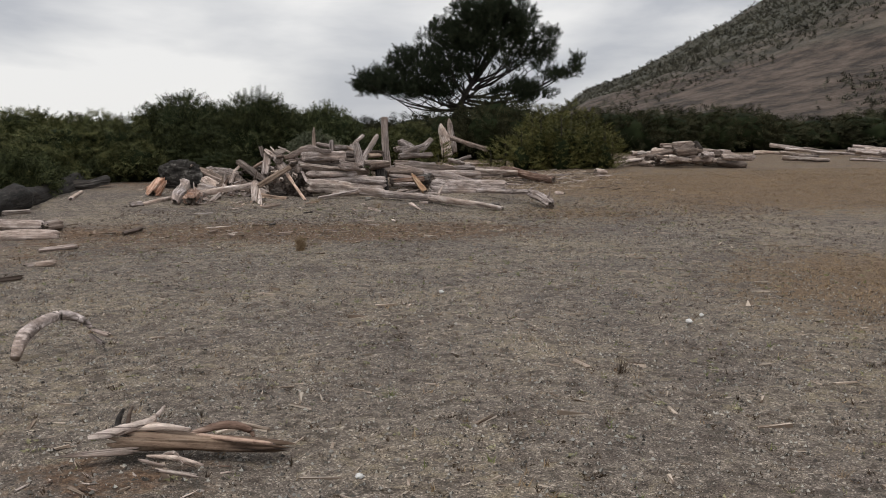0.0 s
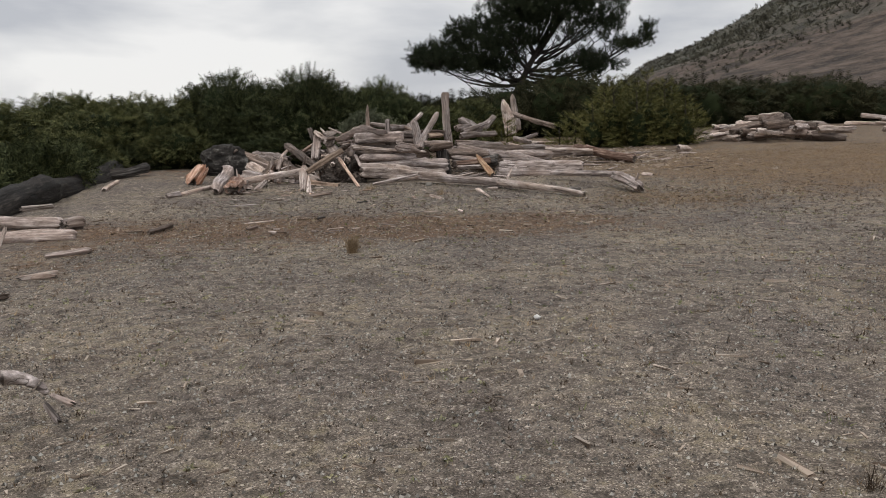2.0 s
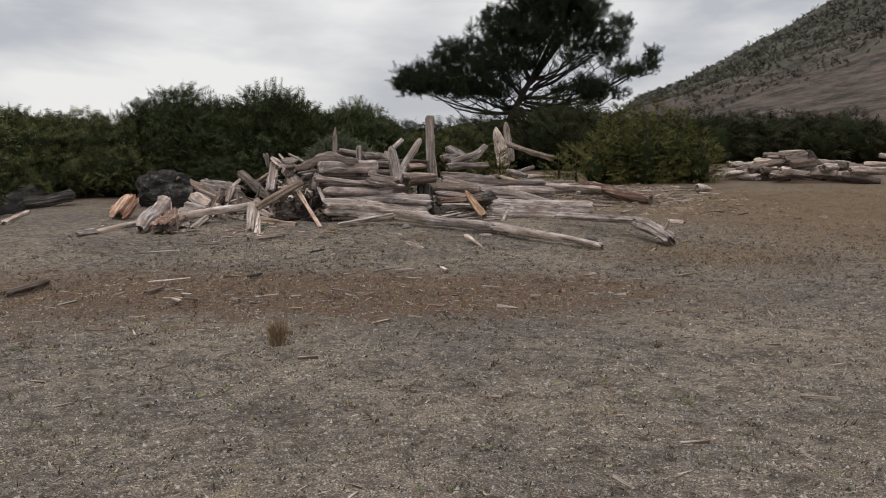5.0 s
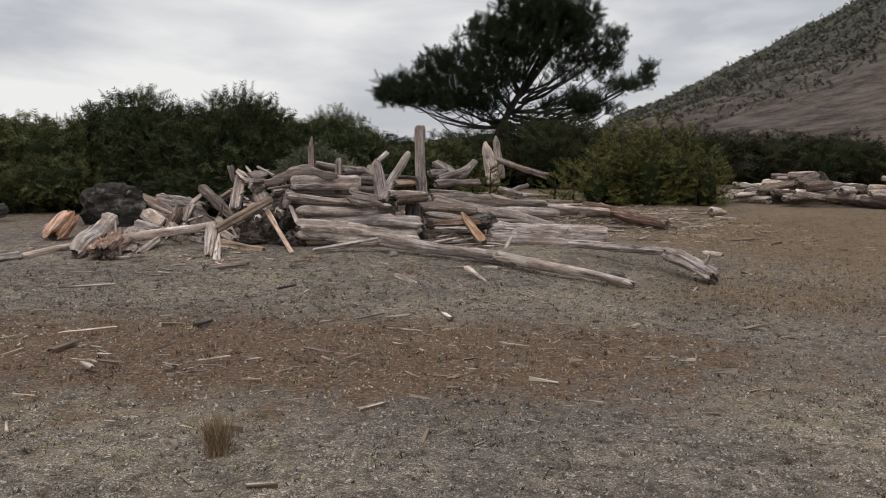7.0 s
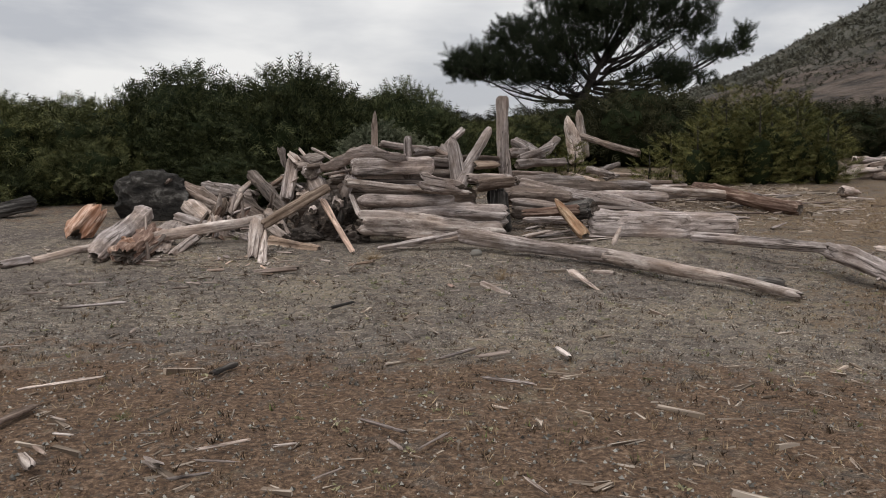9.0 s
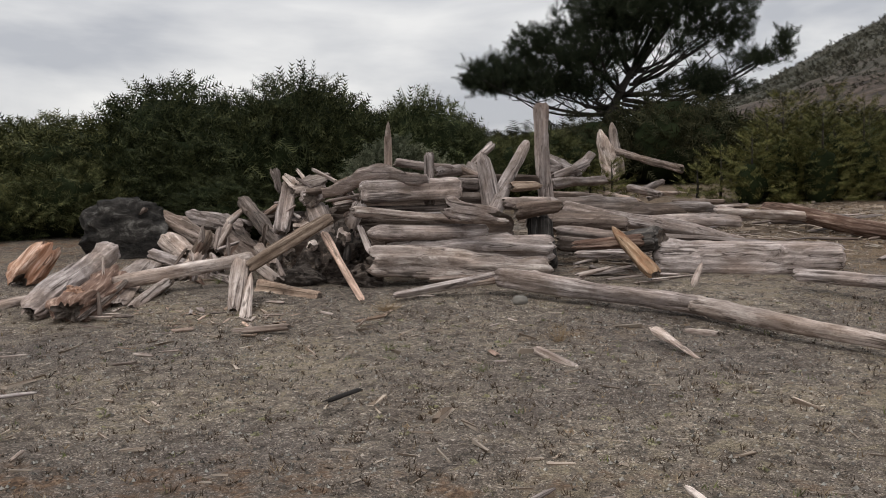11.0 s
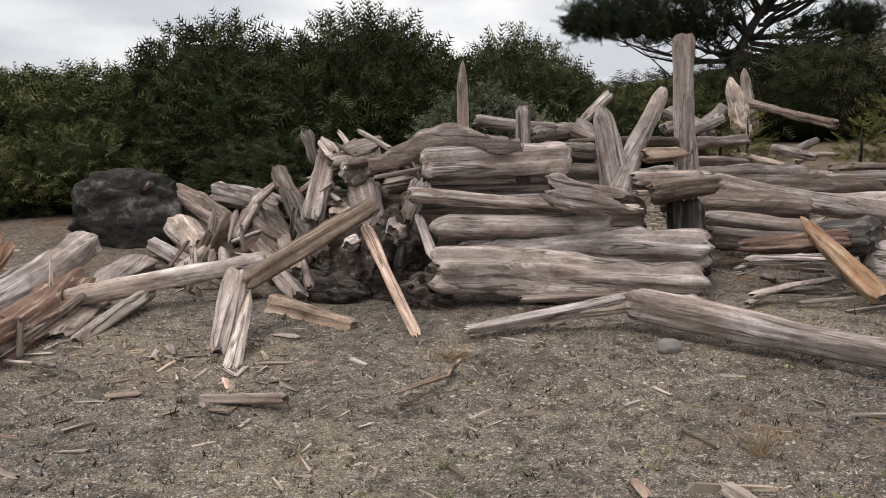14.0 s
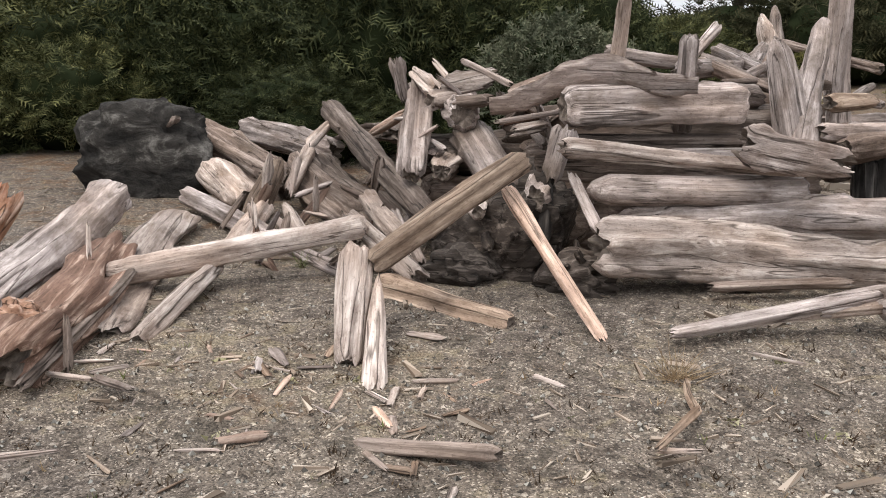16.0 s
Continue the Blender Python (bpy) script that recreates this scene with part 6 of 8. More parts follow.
log((-4.324, 18.883, -0.135), (-4.279, 18.934, -0.135), 0.009, 0.004, GREY, "small wood splinter on the shingle", sides=10, flat=0.5, rough=0.2, group='splinters on the ground', name='driftwood_stick', category='stick')
log((-4.192, 18.738, -0.152), (-4.166, 18.738, -0.152), 0.010, 0.008, PINK, "small wood splinter on the shingle", sides=10, flat=0.5, rough=0.2, group='splinters on the ground', name='driftwood_stick', category='stick')
log((-4.204, 18.776, -0.147), (-4.164, 18.821, -0.147), 0.005, 0.004, PALE, "small wood splinter on the shingle", sides=10, flat=0.5, rough=0.2, group='splinters on the ground', name='driftwood_stick', category='stick')
log((-4.285, 18.846, -0.139), (-4.241, 18.863, -0.139), 0.006, 0.005, BROWN, "bleached splinter on the shingle", sides=10, flat=0.5, rough=0.2, group='splinters on the ground', name='driftwood_stick', category='stick')
log((-4.163, 18.766, -0.149), (-4.131, 18.772, -0.149), 0.007, 0.006, PALE, "small wood splinter on the shingle", sides=10, flat=0.5, rough=0.2, group='splinters on the ground', name='driftwood_stick', category='stick')
log((-4.253, 18.836, -0.140), (-4.229, 18.893, -0.140), 0.005, 0.005, PINK, "small wood splinter on the shingle", sides=10, flat=0.5, rough=0.2, group='splinters on the ground', name='driftwood_stick', category='stick')
log((-4.392, 18.872, -0.134), (-4.369, 18.959, -0.134), 0.005, 0.005, PINK, "bleached splinter on the shingle", sides=10, flat=0.5, rough=0.2, group='splinters on the ground', name='driftwood_stick', category='stick')
# sticks in the brown litter
log((-2.664, 13.715, -0.090), (-2.465, 13.865, -0.090), 0.013, 0.011, PALE, "bleached stick lying on brown litter", sides=10, flat=0.7, rough=0.2, group='sticks on the ground', name='driftwood_stick', category='stick')
log((-2.657, 13.387, -0.090), (-2.505, 13.474, -0.090), 0.010, 0.009, GREY, "grey stick lying on brown litter", sides=10, flat=0.7, rough=0.2, group='sticks on the ground', name='driftwood_stick', category='stick')
log((-2.846, 13.580, -0.090), (-2.734, 13.505, -0.090), 0.026, 0.023, PALE, "bleached stick lying on brown litter", sides=10, flat=0.7, rough=0.2, group='sticks on the ground', name='driftwood_stick', category='stick')
log((-4.057, 14.554, -0.090), (-3.684, 14.853, -0.090), 0.010, 0.010, PALE, "bleached stick lying on brown litter", sides=10, flat=0.7, rough=0.2, group='sticks on the ground', name='driftwood_stick', category='stick')
log((-3.843, 13.971, -0.090), (-3.792, 14.286, -0.090), 0.027, 0.026, BROWN, "dark brown branch on brown litter", sides=10, flat=0.7, rough=0.2, group='sticks on the ground', name='driftwood_stick', category='stick')
log((-1.405, 15.032, -0.090), (-1.103, 14.917, -0.090), 0.016, 0.014, GREY, "grey stick lying on brown litter", sides=10, flat=0.7, rough=0.2, group='sticks on the ground', name='driftwood_stick', category='stick')
log((-1.719, 15.425, -0.090), (-1.494, 15.757, -0.090), 0.015, 0.014, GREY, "grey stick lying on brown litter", sides=10, flat=0.7, rough=0.2, group='sticks on the ground', name='driftwood_stick', category='stick')
log((-1.485, 15.502, -0.090), (-1.249, 15.669, -0.090), 0.015, 0.013, PALE, "bleached stick lying on brown litter", sides=10, flat=0.7, rough=0.2, group='sticks on the ground', name='driftwood_stick', category='stick')
log((-1.983, 14.219, -0.090), (-1.726, 14.047, -0.090), 0.014, 0.012, GREY, "grey stick lying on brown litter", sides=10, flat=0.7, rough=0.2, group='sticks on the ground', name='driftwood_stick', category='stick')
log((-1.636, 13.826, -0.090), (-1.531, 14.040, -0.090), 0.008, 0.008, PALE, "bleached stick lying on brown litter", sides=10, flat=0.7, rough=0.2, group='sticks on the ground', name='driftwood_stick', category='stick')
log((-2.606, 13.602, -0.090), (-2.435, 13.597, -0.090), 0.008, 0.007, GREY, "grey stick lying on brown litter", sides=10, flat=0.7, rough=0.2, group='sticks on the ground', name='driftwood_stick', category='stick')
log((-3.424, 13.577, -0.090), (-3.296, 13.442, -0.090), 0.025, 0.021, PALE, "bleached stick lying on brown litter", sides=10, flat=0.7, rough=0.2, group='sticks on the ground', name='driftwood_stick', category='stick')
log((-3.057, 14.968, -0.090), (-2.977, 15.196, -0.090), 0.025, 0.023, DARK, "dark chunk of wood on brown litter", sides=10, flat=0.7, rough=0.2, group='sticks on the ground', name='driftwood_stick', category='stick')
log((-4.766, 15.490, -0.090), (-4.605, 15.552, -0.090), 0.009, 0.008, PALE, "bleached stick lying on brown litter", sides=10, flat=0.7, rough=0.2, group='sticks on the ground', name='driftwood_stick', category='stick')
log((-3.428, 13.875, -0.090), (-3.350, 13.866, -0.090), 0.011, 0.010, PALE, "bleached stick lying on brown litter", sides=10, flat=0.7, rough=0.2, group='sticks on the ground', name='driftwood_stick', category='stick')
log((-3.442, 13.705, -0.090), (-3.341, 13.620, -0.090), 0.011, 0.009, PALE, "bleached stick lying on brown litter", sides=10, flat=0.7, rough=0.2, group='sticks on the ground', name='driftwood_stick', category='stick')
log((-3.596, 14.115, -0.090), (-3.490, 14.062, -0.090), 0.012, 0.010, PALE, "bleached stick lying on brown litter", sides=10, flat=0.7, rough=0.2, group='sticks on the ground', name='driftwood_stick', category='stick')
log((-2.330, 13.802, -0.090), (-2.235, 13.847, -0.090), 0.013, 0.011, PALE, "bleached stick lying on brown litter", sides=10, flat=0.7, rough=0.2, group='sticks on the ground', name='driftwood_stick', category='stick')
log((-1.797, 13.939, -0.090), (-1.714, 13.819, -0.090), 0.013, 0.011, PALE, "bleached stick lying on brown litter", sides=10, flat=0.7, rough=0.2, group='sticks on the ground', name='driftwood_stick', category='stick')
log((-2.029, 13.461, -0.090), (-1.945, 13.575, -0.090), 0.008, 0.007, PALE, "bleached stick lying on brown litter", sides=10, flat=0.7, rough=0.2, group='sticks on the ground', name='driftwood_stick', category='stick')
log((-1.146, 13.521, -0.090), (-1.060, 13.374, -0.090), 0.010, 0.008, PALE, "bleached stick lying on brown litter", sides=10, flat=0.7, rough=0.2, group='sticks on the ground', name='driftwood_stick', category='stick')
log((-5.015, 16.645, -0.050), (-4.541, 16.923, -0.050), 0.015, 0.013, GREY, "grey stick lying on brown litter", sides=10, flat=0.7, rough=0.2, group='sticks on the ground', name='driftwood_stick', category='stick')
log((-5.674, 17.233, -0.050), (-5.474, 17.304, -0.050), 0.016, 0.014, PALE, "bleached stick lying on brown litter", sides=10, flat=0.7, rough=0.2, group='sticks on the ground', name='driftwood_stick', category='stick')
log((-5.500, 17.687, -0.050), (-5.198, 17.868, -0.050), 0.013, 0.011, PALE, "bleached stick lying on brown litter", sides=10, flat=0.7, rough=0.2, group='sticks on the ground', name='driftwood_stick', category='stick')
log((-4.436, 17.614, -0.050), (-4.301, 17.684, -0.050), 0.017, 0.015, PALE, "bleached stick lying on brown litter", sides=10, flat=0.7, rough=0.2, group='sticks on the ground', name='driftwood_stick', category='stick')
log((-4.427, 17.924, -0.050), (-4.265, 17.872, -0.050), 0.017, 0.015, PALE, "bleached stick lying on brown litter", sides=10, flat=0.7, rough=0.2, group='sticks on the ground', name='driftwood_stick', category='stick')
log((-2.751, 16.820, -0.050), (-2.614, 17.071, -0.050), 0.019, 0.017, DARK, "dark chunk of wood on brown litter", sides=10, flat=0.7, rough=0.2, group='sticks on the ground', name='driftwood_stick', category='stick')
log((-0.945, 15.802, -0.090), (-0.861, 15.553, -0.090), 0.018, 0.015, PALE, "bleached stick lying on brown litter", sides=10, flat=0.7, rough=0.2, group='sticks on the ground', name='driftwood_stick', category='stick')
log((-3.981, 15.809, -0.050), (-4.006, 15.952, -0.050), 0.013, 0.012, PALE, "bleached stick lying on brown litter", sides=10, flat=0.7, rough=0.2, group='sticks on the ground', name='driftwood_stick', category='stick')


def curl(name, points, radii, mat, label, category, sides=10, group="beach timber"):
    """A curved piece of wood through points, smoothed between them, with fibrous ridges."""
    p = np.array(points, float)
    f = np.linspace(0, len(p) - 1, 6 * len(p))
    soft = []
    for t in f:
        i = min(int(t), len(p) - 2)
        u = t - i
        a, b, c, d = p[max(i - 1, 0)], p[i], p[i + 1], p[min(i + 2, len(p) - 1)]
        soft.append(tuple(0.5 * (2 * b + (c - a) * u + (2 * a - 5 * b + 4 * c - d) * u * u + (3 * b - a - 3 * c + d) * u ** 3)))
    rad = np.interp(f, np.arange(len(p)), radii)
    ob = tube(name, soft, rad, mat, sides)
    for k, v in enumerate(ob.data.vertices):
        i, j = divmod(k, sides)
        c = Vector(soft[i])
        v.co = c + (v.co - c) * (1 + 0.30 * noise.noise(Vector((j * 1.9, i * 0.12, len(points)))) + 0.12 * noise.noise(Vector((j * 0.7, i * 0.9, 3))))
    return tagged(ob, label, category, group)


# splinters curling off the slab, and an arched root
curl("driftwood_splinter", [(-1.72, 3.97, 0.05), (-1.58, 4.00, 0.075), (-1.44, 4.04, 0.11), (-1.37, 4.06, 0.18)], [0.010, 0.026, 0.018, 0.005], PALE, "bleached splinter curling up off the slab", "splinter")
curl("driftwood_splinter", [(-1.60, 4.03, 0.06), (-1.42, 4.03, 0.085), (-1.24, 4.02, 0.07)], [0.008, 0.022, 0.010], PALE, "bleached strip peeling off the slab", "splinter")
curl("driftwood_splinter", [(-1.60, 4.02, 0.07), (-1.59, 4.04, 0.13), (-1.57, 4.05, 0.17)], [0.016, 0.013, 0.006], DARK, "dark upright splinter on the slab", "splinter")
curl("driftwood_splinter", [(-1.55, 4.03, 0.07), (-1.545, 4.05, 0.14), (-1.53, 4.06, 0.18)], [0.012, 0.010, 0.005], BROWN, "brown upright splinter on the slab", "splinter")
curl("driftwood_splinter", [(-1.25, 4.08, 0.03), (-1.10, 4.10, 0.065), (-0.98, 4.08, 0.055), (-0.94, 4.06, 0.02)], [0.012, 0.022, 0.018, 0.008], RED, "reddish strip of bark bent over the slab", "splinter")
curl("driftwood_splinter", [(-1.40, 3.86, 0.0), (-1.24, 3.80, 0.012), (-1.10, 3.73, 0.006)], [0.006, 0.012, 0.005], PALE, "bleached root fibre on damp shingle", "splinter")
curl("driftwood_splinter", [(-1.33, 3.88, 0.0), (-1.26, 3.83, 0.025), (-1.20, 3.76, 0.0)], [0.005, 0.010, 0.004], PALE, "bent bleached root fibre beside the slab", "splinter")
curl("arched_root", [(-3.06, 5.95, -0.08), (-3.07, 6.10, 0.04), (-3.00, 6.28, 0.12), (-2.90, 6.40, 0.14), (-2.79, 6.46, 0.09), (-2.73, 6.48, 0.02)], [0.034, 0.050, 0.048, 0.038, 0.030, 0.016], GREY, "arched bleached root with its foot in shingle", "driftwood root", 18)
rt = random.Random(88)
for i in range(14):
    x, y = rt.uniform(-1.95, -1.0), rt.uniform(3.55, 3.9)
    a, ln = rt.uniform(0, 6.28), rt.uniform(0.02, 0.07)
    log((x, y, gz(x, y) + 0.004), (x + ln * math.cos(a), y + ln * math.sin(a), gz(x, y) + 0.008), 0.007, 0.004, PALE if i % 3 else RED, "pale crumb of wood by the split slab", sides=10, flat=0.6, rough=0.3, knots=0, group="crumbs by the slab", name="wood_chip", category="wood chip")

# jumbled timber between the posts and the snags
rj = random.Random(52)
for i in range(26):
    x, y = rj.uniform(-1.7, 1.9), rj.uniform(24.5, 33.5)
    a, ln, r = radians(rj.gauss(10, 40)), rj.uniform(0.5, 1.8), rj.uniform(0.035, 0.10)
    z = gz(x, y) + r * 0.7 + rj.random() * 0.22
    tilt = rj.gauss(0, 0.09)
    dx, dy, dz = 0.5 * ln * math.cos(a), 0.5 * ln * math.sin(a), 0.5 * ln * tilt
    shade, tint = rj.choice((("grey", GREY), ("bleached", PALE), ("brown", BROWN), ("grey", GREY)))
    log((x - dx, y - dy, z - dz), (x + dx, y + dy, z + dz), r, r * rj.uniform(0.5, 1), tint, f"{shade} broken log in the drift line", sides=16, rough=0.22, jag=0.1, stubs=rj.choice((0, 0, 1)), group="drift line timber")

# the far heap at the meadow's edge
rf = random.Random(77)
for i in range(46):
    x, y = rf.uniform(7.1, 11.2), rf.uniform(30.6, 34.4)
    a, tip = radians(rf.gauss(0, 48)), rf.gauss(0, 0.10)
    ln, r = rf.uniform(0.45, 1.9), rf.uniform(0.05, 0.15)
    z = gz(x, y) + r * 0.8 + rf.random() * max(0.05, 0.75 - 0.28 * abs(x - 9.2))
    dx, dy, dz = 0.5 * ln * math.cos(a), 0.5 * ln * math.sin(a), 0.5 * ln * tip
    dark, tint = rf.choice((("grey", GREY), ("bleached", PALE), ("dark brown", BROWN), ("pale", PALE), ("brown", BROWN)))
    log((x - dx, y - dy, z - dz), (x + dx, y + dy, z + dz), r, r * rf.uniform(0.6, 1), tint, f"{dark} weathered log in a jumbled far heap", sides=16, rough=0.2, jag=0.1, stubs=rf.choice((0, 0, 1, 2)), group="far driftwood heap")
log((7.6, 32.2, 0.50), (9.7, 33.4, 0.86), 0.15, 0.22, BROWN, "thick brown trunk sloping up from the far heap", sides=20, rough=0.16, jag=0.08, stubs=2, group="far driftwood heap")

log((-8.75, 15.4, gz(-8.75, 15.4) + 0.10), (-9.85, 23.2, gz(-9.85, 23.2) + 0.10), 0.30, 0.24, DARKBARK, "long dark fallen trunk at the hedge's foot", rough=0.05, jag=0.10, knots=0, group="beach timber")
log((-8.55, 19.6, gz(-8.55, 19.6) + 0.03), (-8.85, 21.0, gz(-8.85, 21.0) + 0.05), 0.05, 0.035, PALE, "bleached pole beside the fallen trunk", group="beach timber")


def warped_slab():
    """A wide curled board lying along the top of the stacked wall."""
    n, m = 46, 9
    top, low = [], []
    for i in range(n):
        f = i / (n - 1)
        x = 1.20 * f
        z = 0.20 * math.exp(-((f - 0.50) / 0.28) ** 2) + 0.15 * max(0, f - 0.45) / 0.55
        wide = 0.08 + 0.075 * math.sin(math.pi * min(1, f * 1.05)) + 0.02 * noise.noise(Vector((f * 9, 0, 2)))
        tilt = 0.5 + 0.55 * math.sin(math.pi * f)
        for j in range(m):
            g = j / (m - 1) - 0.5
            edge = 0.018 * noise.noise(Vector((f * 14, g * 3, 5))) + 0.010 * noise.noise(Vector((f * 3, g * 22, 9)))
            y = -g * wide * math.cos(tilt) * 2 * 0.75
            dz = -g * wide * math.sin(tilt) * 1.1 + 0.05 * (4 * g * g - 1) + edge
            top.append((x, -y, z + dz))
            t = 0.022 + 0.016 * (1 - 4 * g * g)
            low.append((x, -y + 0.012, z + dz - t))
    verts, faces = top + low, []
    q = n * m
    for i in range(n - 1):
        for j in range(m - 1):
            a = i * m + j
            faces += [(a, a + 1, a + m + 1, a + m), (q + a, q + a + m, q + a + m + 1, q + a + 1)]
        for j in (0, m - 1):
            a, b = i * m + j, (i + 1) * m + j
            faces.append((a, b, q + b, q + a) if j == 0 else (b, a, q + a, q + b))
    for i in (0, n - 1):
        for j in range(m - 1):
            a, b = i * m + j, i * m + j + 1
            faces.append((b, a, q + a, q + b) if i == 0 else (a, b, q + b, q + a))
    ob = mesh_object("warped_slab", verts, faces, (GREY,))
    ob.matrix_world = pose(-3.95, 21.50, 0.94, 0, 0, -6)
    tagged(ob, "wide curled grey-brown slab along the top of the wall", "driftwood slab", "driftwood pile")


warped_slab()

# split chips lying before the heap
rc = random.Random(41)
for i in range(60):
    x, y = rc.gauss(-4.55, 0.55), rc.gauss(19.35, 0.33)
    if i % 4 == 0:
        x, y = rc.uniform(-6.0, -1.5), rc.uniform(18.0, 19.6)
    a, ln = rc.uniform(0, 6.28), rc.uniform(0.05, 0.20)
    r = ln * rc.uniform(0.07, 0.16)
    z = gz(x, y) + r * 0.4
    shade, tint = rc.choice((("bleached", PALE), ("pale pink", PINK), ("grey", GREY), ("bleached", PALE), ("tan", TAN)))
    log((x, y, z), (x + ln * math.cos(a), y + ln * math.sin(a), gz(x + ln * math.cos(a), y + ln * math.sin(a)) + r * 0.4), r, r * rc.uniform(0.5, 1), tint,
        f"{shade} split wood chip on the shingle", sides=10, flat=0.55, rough=0.25, jag=0.03, knots=0, group="chips before the heap", name="wood_chip", category="wood chip")


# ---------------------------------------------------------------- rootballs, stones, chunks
lump("rootball", (-6.95, 22.85, 0.34), (0.60, 0.50, 0.54), ROOTS, "large dark rootball with a paler grey crown", "rootball", 3, 0.26, 1.3, 5, turn=20, facets=9)
lump("root_mass", (-3.80, 21.25, 0.16), (0.46, 0.36, 0.42), ROOTWOOD, "dark tangled root mass under the leaning pole", "rootball", 11, 0.42, 1.9, 5, facets=6)
lump("root_mass", (-3.38, 20.86, 0.04), (0.26, 0.20, 0.16), ROOTWOOD, "dark knotted root lying on the shingle", "rootball", 17, 0.42, 2.0, 4, facets=5)
lump("root_mass", (-4.02, 20.95, 0.02), (0.24, 0.22, 0.17), ROOTWOOD, "dark lump of root wood on the shingle", "rootball", 19, 0.40, 1.9, 4, facets=5)
lump("far_rootball", (9.85, 33.4, 0.82), (0.30, 0.24, 0.30), ROOTWOOD, "dark root plate ending a far trunk", "rootball", 29, 0.35, 1.8, 3, facets=5)
lump("far_rootball", (9.9, 32.0, 0.45), (0.34, 0.25, 0.24), ROOTS, "gnarled root lump in the far heap", "rootball", 31, 0.45, 2.2, 3, facets=3)

def roots(ob, n, seed, size, mat):
    """Broken roots standing out of a rootball, as its parts."""
    rnd = random.Random(seed)
    for i in range(n):
        a, e = rnd.uniform(0, 360), rnd.uniform(-5, 65)
        ln = rnd.uniform(0.25, 0.5) * size
        r = log_mesh("root", ln, 0.13 * size, 0.05 * size, mat, seed * 31 + i, rough=0.25, sides=12, jag=0.05 * size, knots=1)
        r.matrix_world = pose(0, 0, 0, 0, 0, a) @ pose(0, 0, 0, 0, -e, 0) @ pose(0.62 * size, 0, 0, 0, rnd.uniform(-25, 25), rnd.uniform(-40, 40))
        under(r, ob)


roots(bpy.data.objects["rootball"], 6, 4, 0.5, GREY)
roots(bpy.data.objects["root_mass"], 9, 5, 0.40, ROOTWOOD)
roots(bpy.data.objects["root_mass.001"], 6, 6, 0.22, ROOTWOOD)
log((-6.98, 20.60, 0.02), (-6.86, 20.88, 0.34), 0.14, 0.11, ORANGE, "orange crumbling block of rotten wood", name="rotten_chunk", category="rotten wood", group="", rough=0.34, jag=0.18, knots=7, sides=48, stubs=4)
lump("white_stone", (2.09, 7.12, gz(2.09, 7.12) + 0.02), (0.03, 0.02, 0.02), WHITE, "small white stone lying on the shingle", "stone", 5, 0.4, 2, 3)
lump("white_stone", (2.29, 7.43, gz(2.29, 7.43) + 0.02), (0.018, 0.022, 0.02), WHITE, "small white stone lying on the shingle", "stone", 8, 0.4, 2, 3)
lump("white_stone", (-0.39, 3.75, gz(-0.39, 3.75) + 0.012), (0.02, 0.016, 0.014), WHITE, "small white pebble on the shingle", "stone", 9, 0.4, 2, 3)
lump("white_stone", (-0.02, 8.61, gz(-0.02, 8.61) + 0.02), (0.024, 0.02, 0.02), WHITE, "small white stone lying on the shingle", "stone", 13, 0.4, 2, 3)
lump("rotten_chunk", (-5.78, 19.5, 0.1), (0.10, 0.09, 0.10), ORANGE, "orange lump of crumbling rotten wood", "rotten wood", 27, 0.35, 2.4, 4)
lump("stone", (-1.75, 20.0, gz(-1.75, 20.0) + 0.03), (0.07, 0.05, 0.05), GRIT, "pale round stone beside the front pole", "stone", 14, 0.2, 2, 3)


# ---------------------------------------------------------------- bushes and trees
SPRIG = sprig_template(5, 0.052, 0.38, 1)
TUFT = sprig_template(5, 0.048, 0.40)
LEAF = sprig_template(4, 0.10, 0.34)


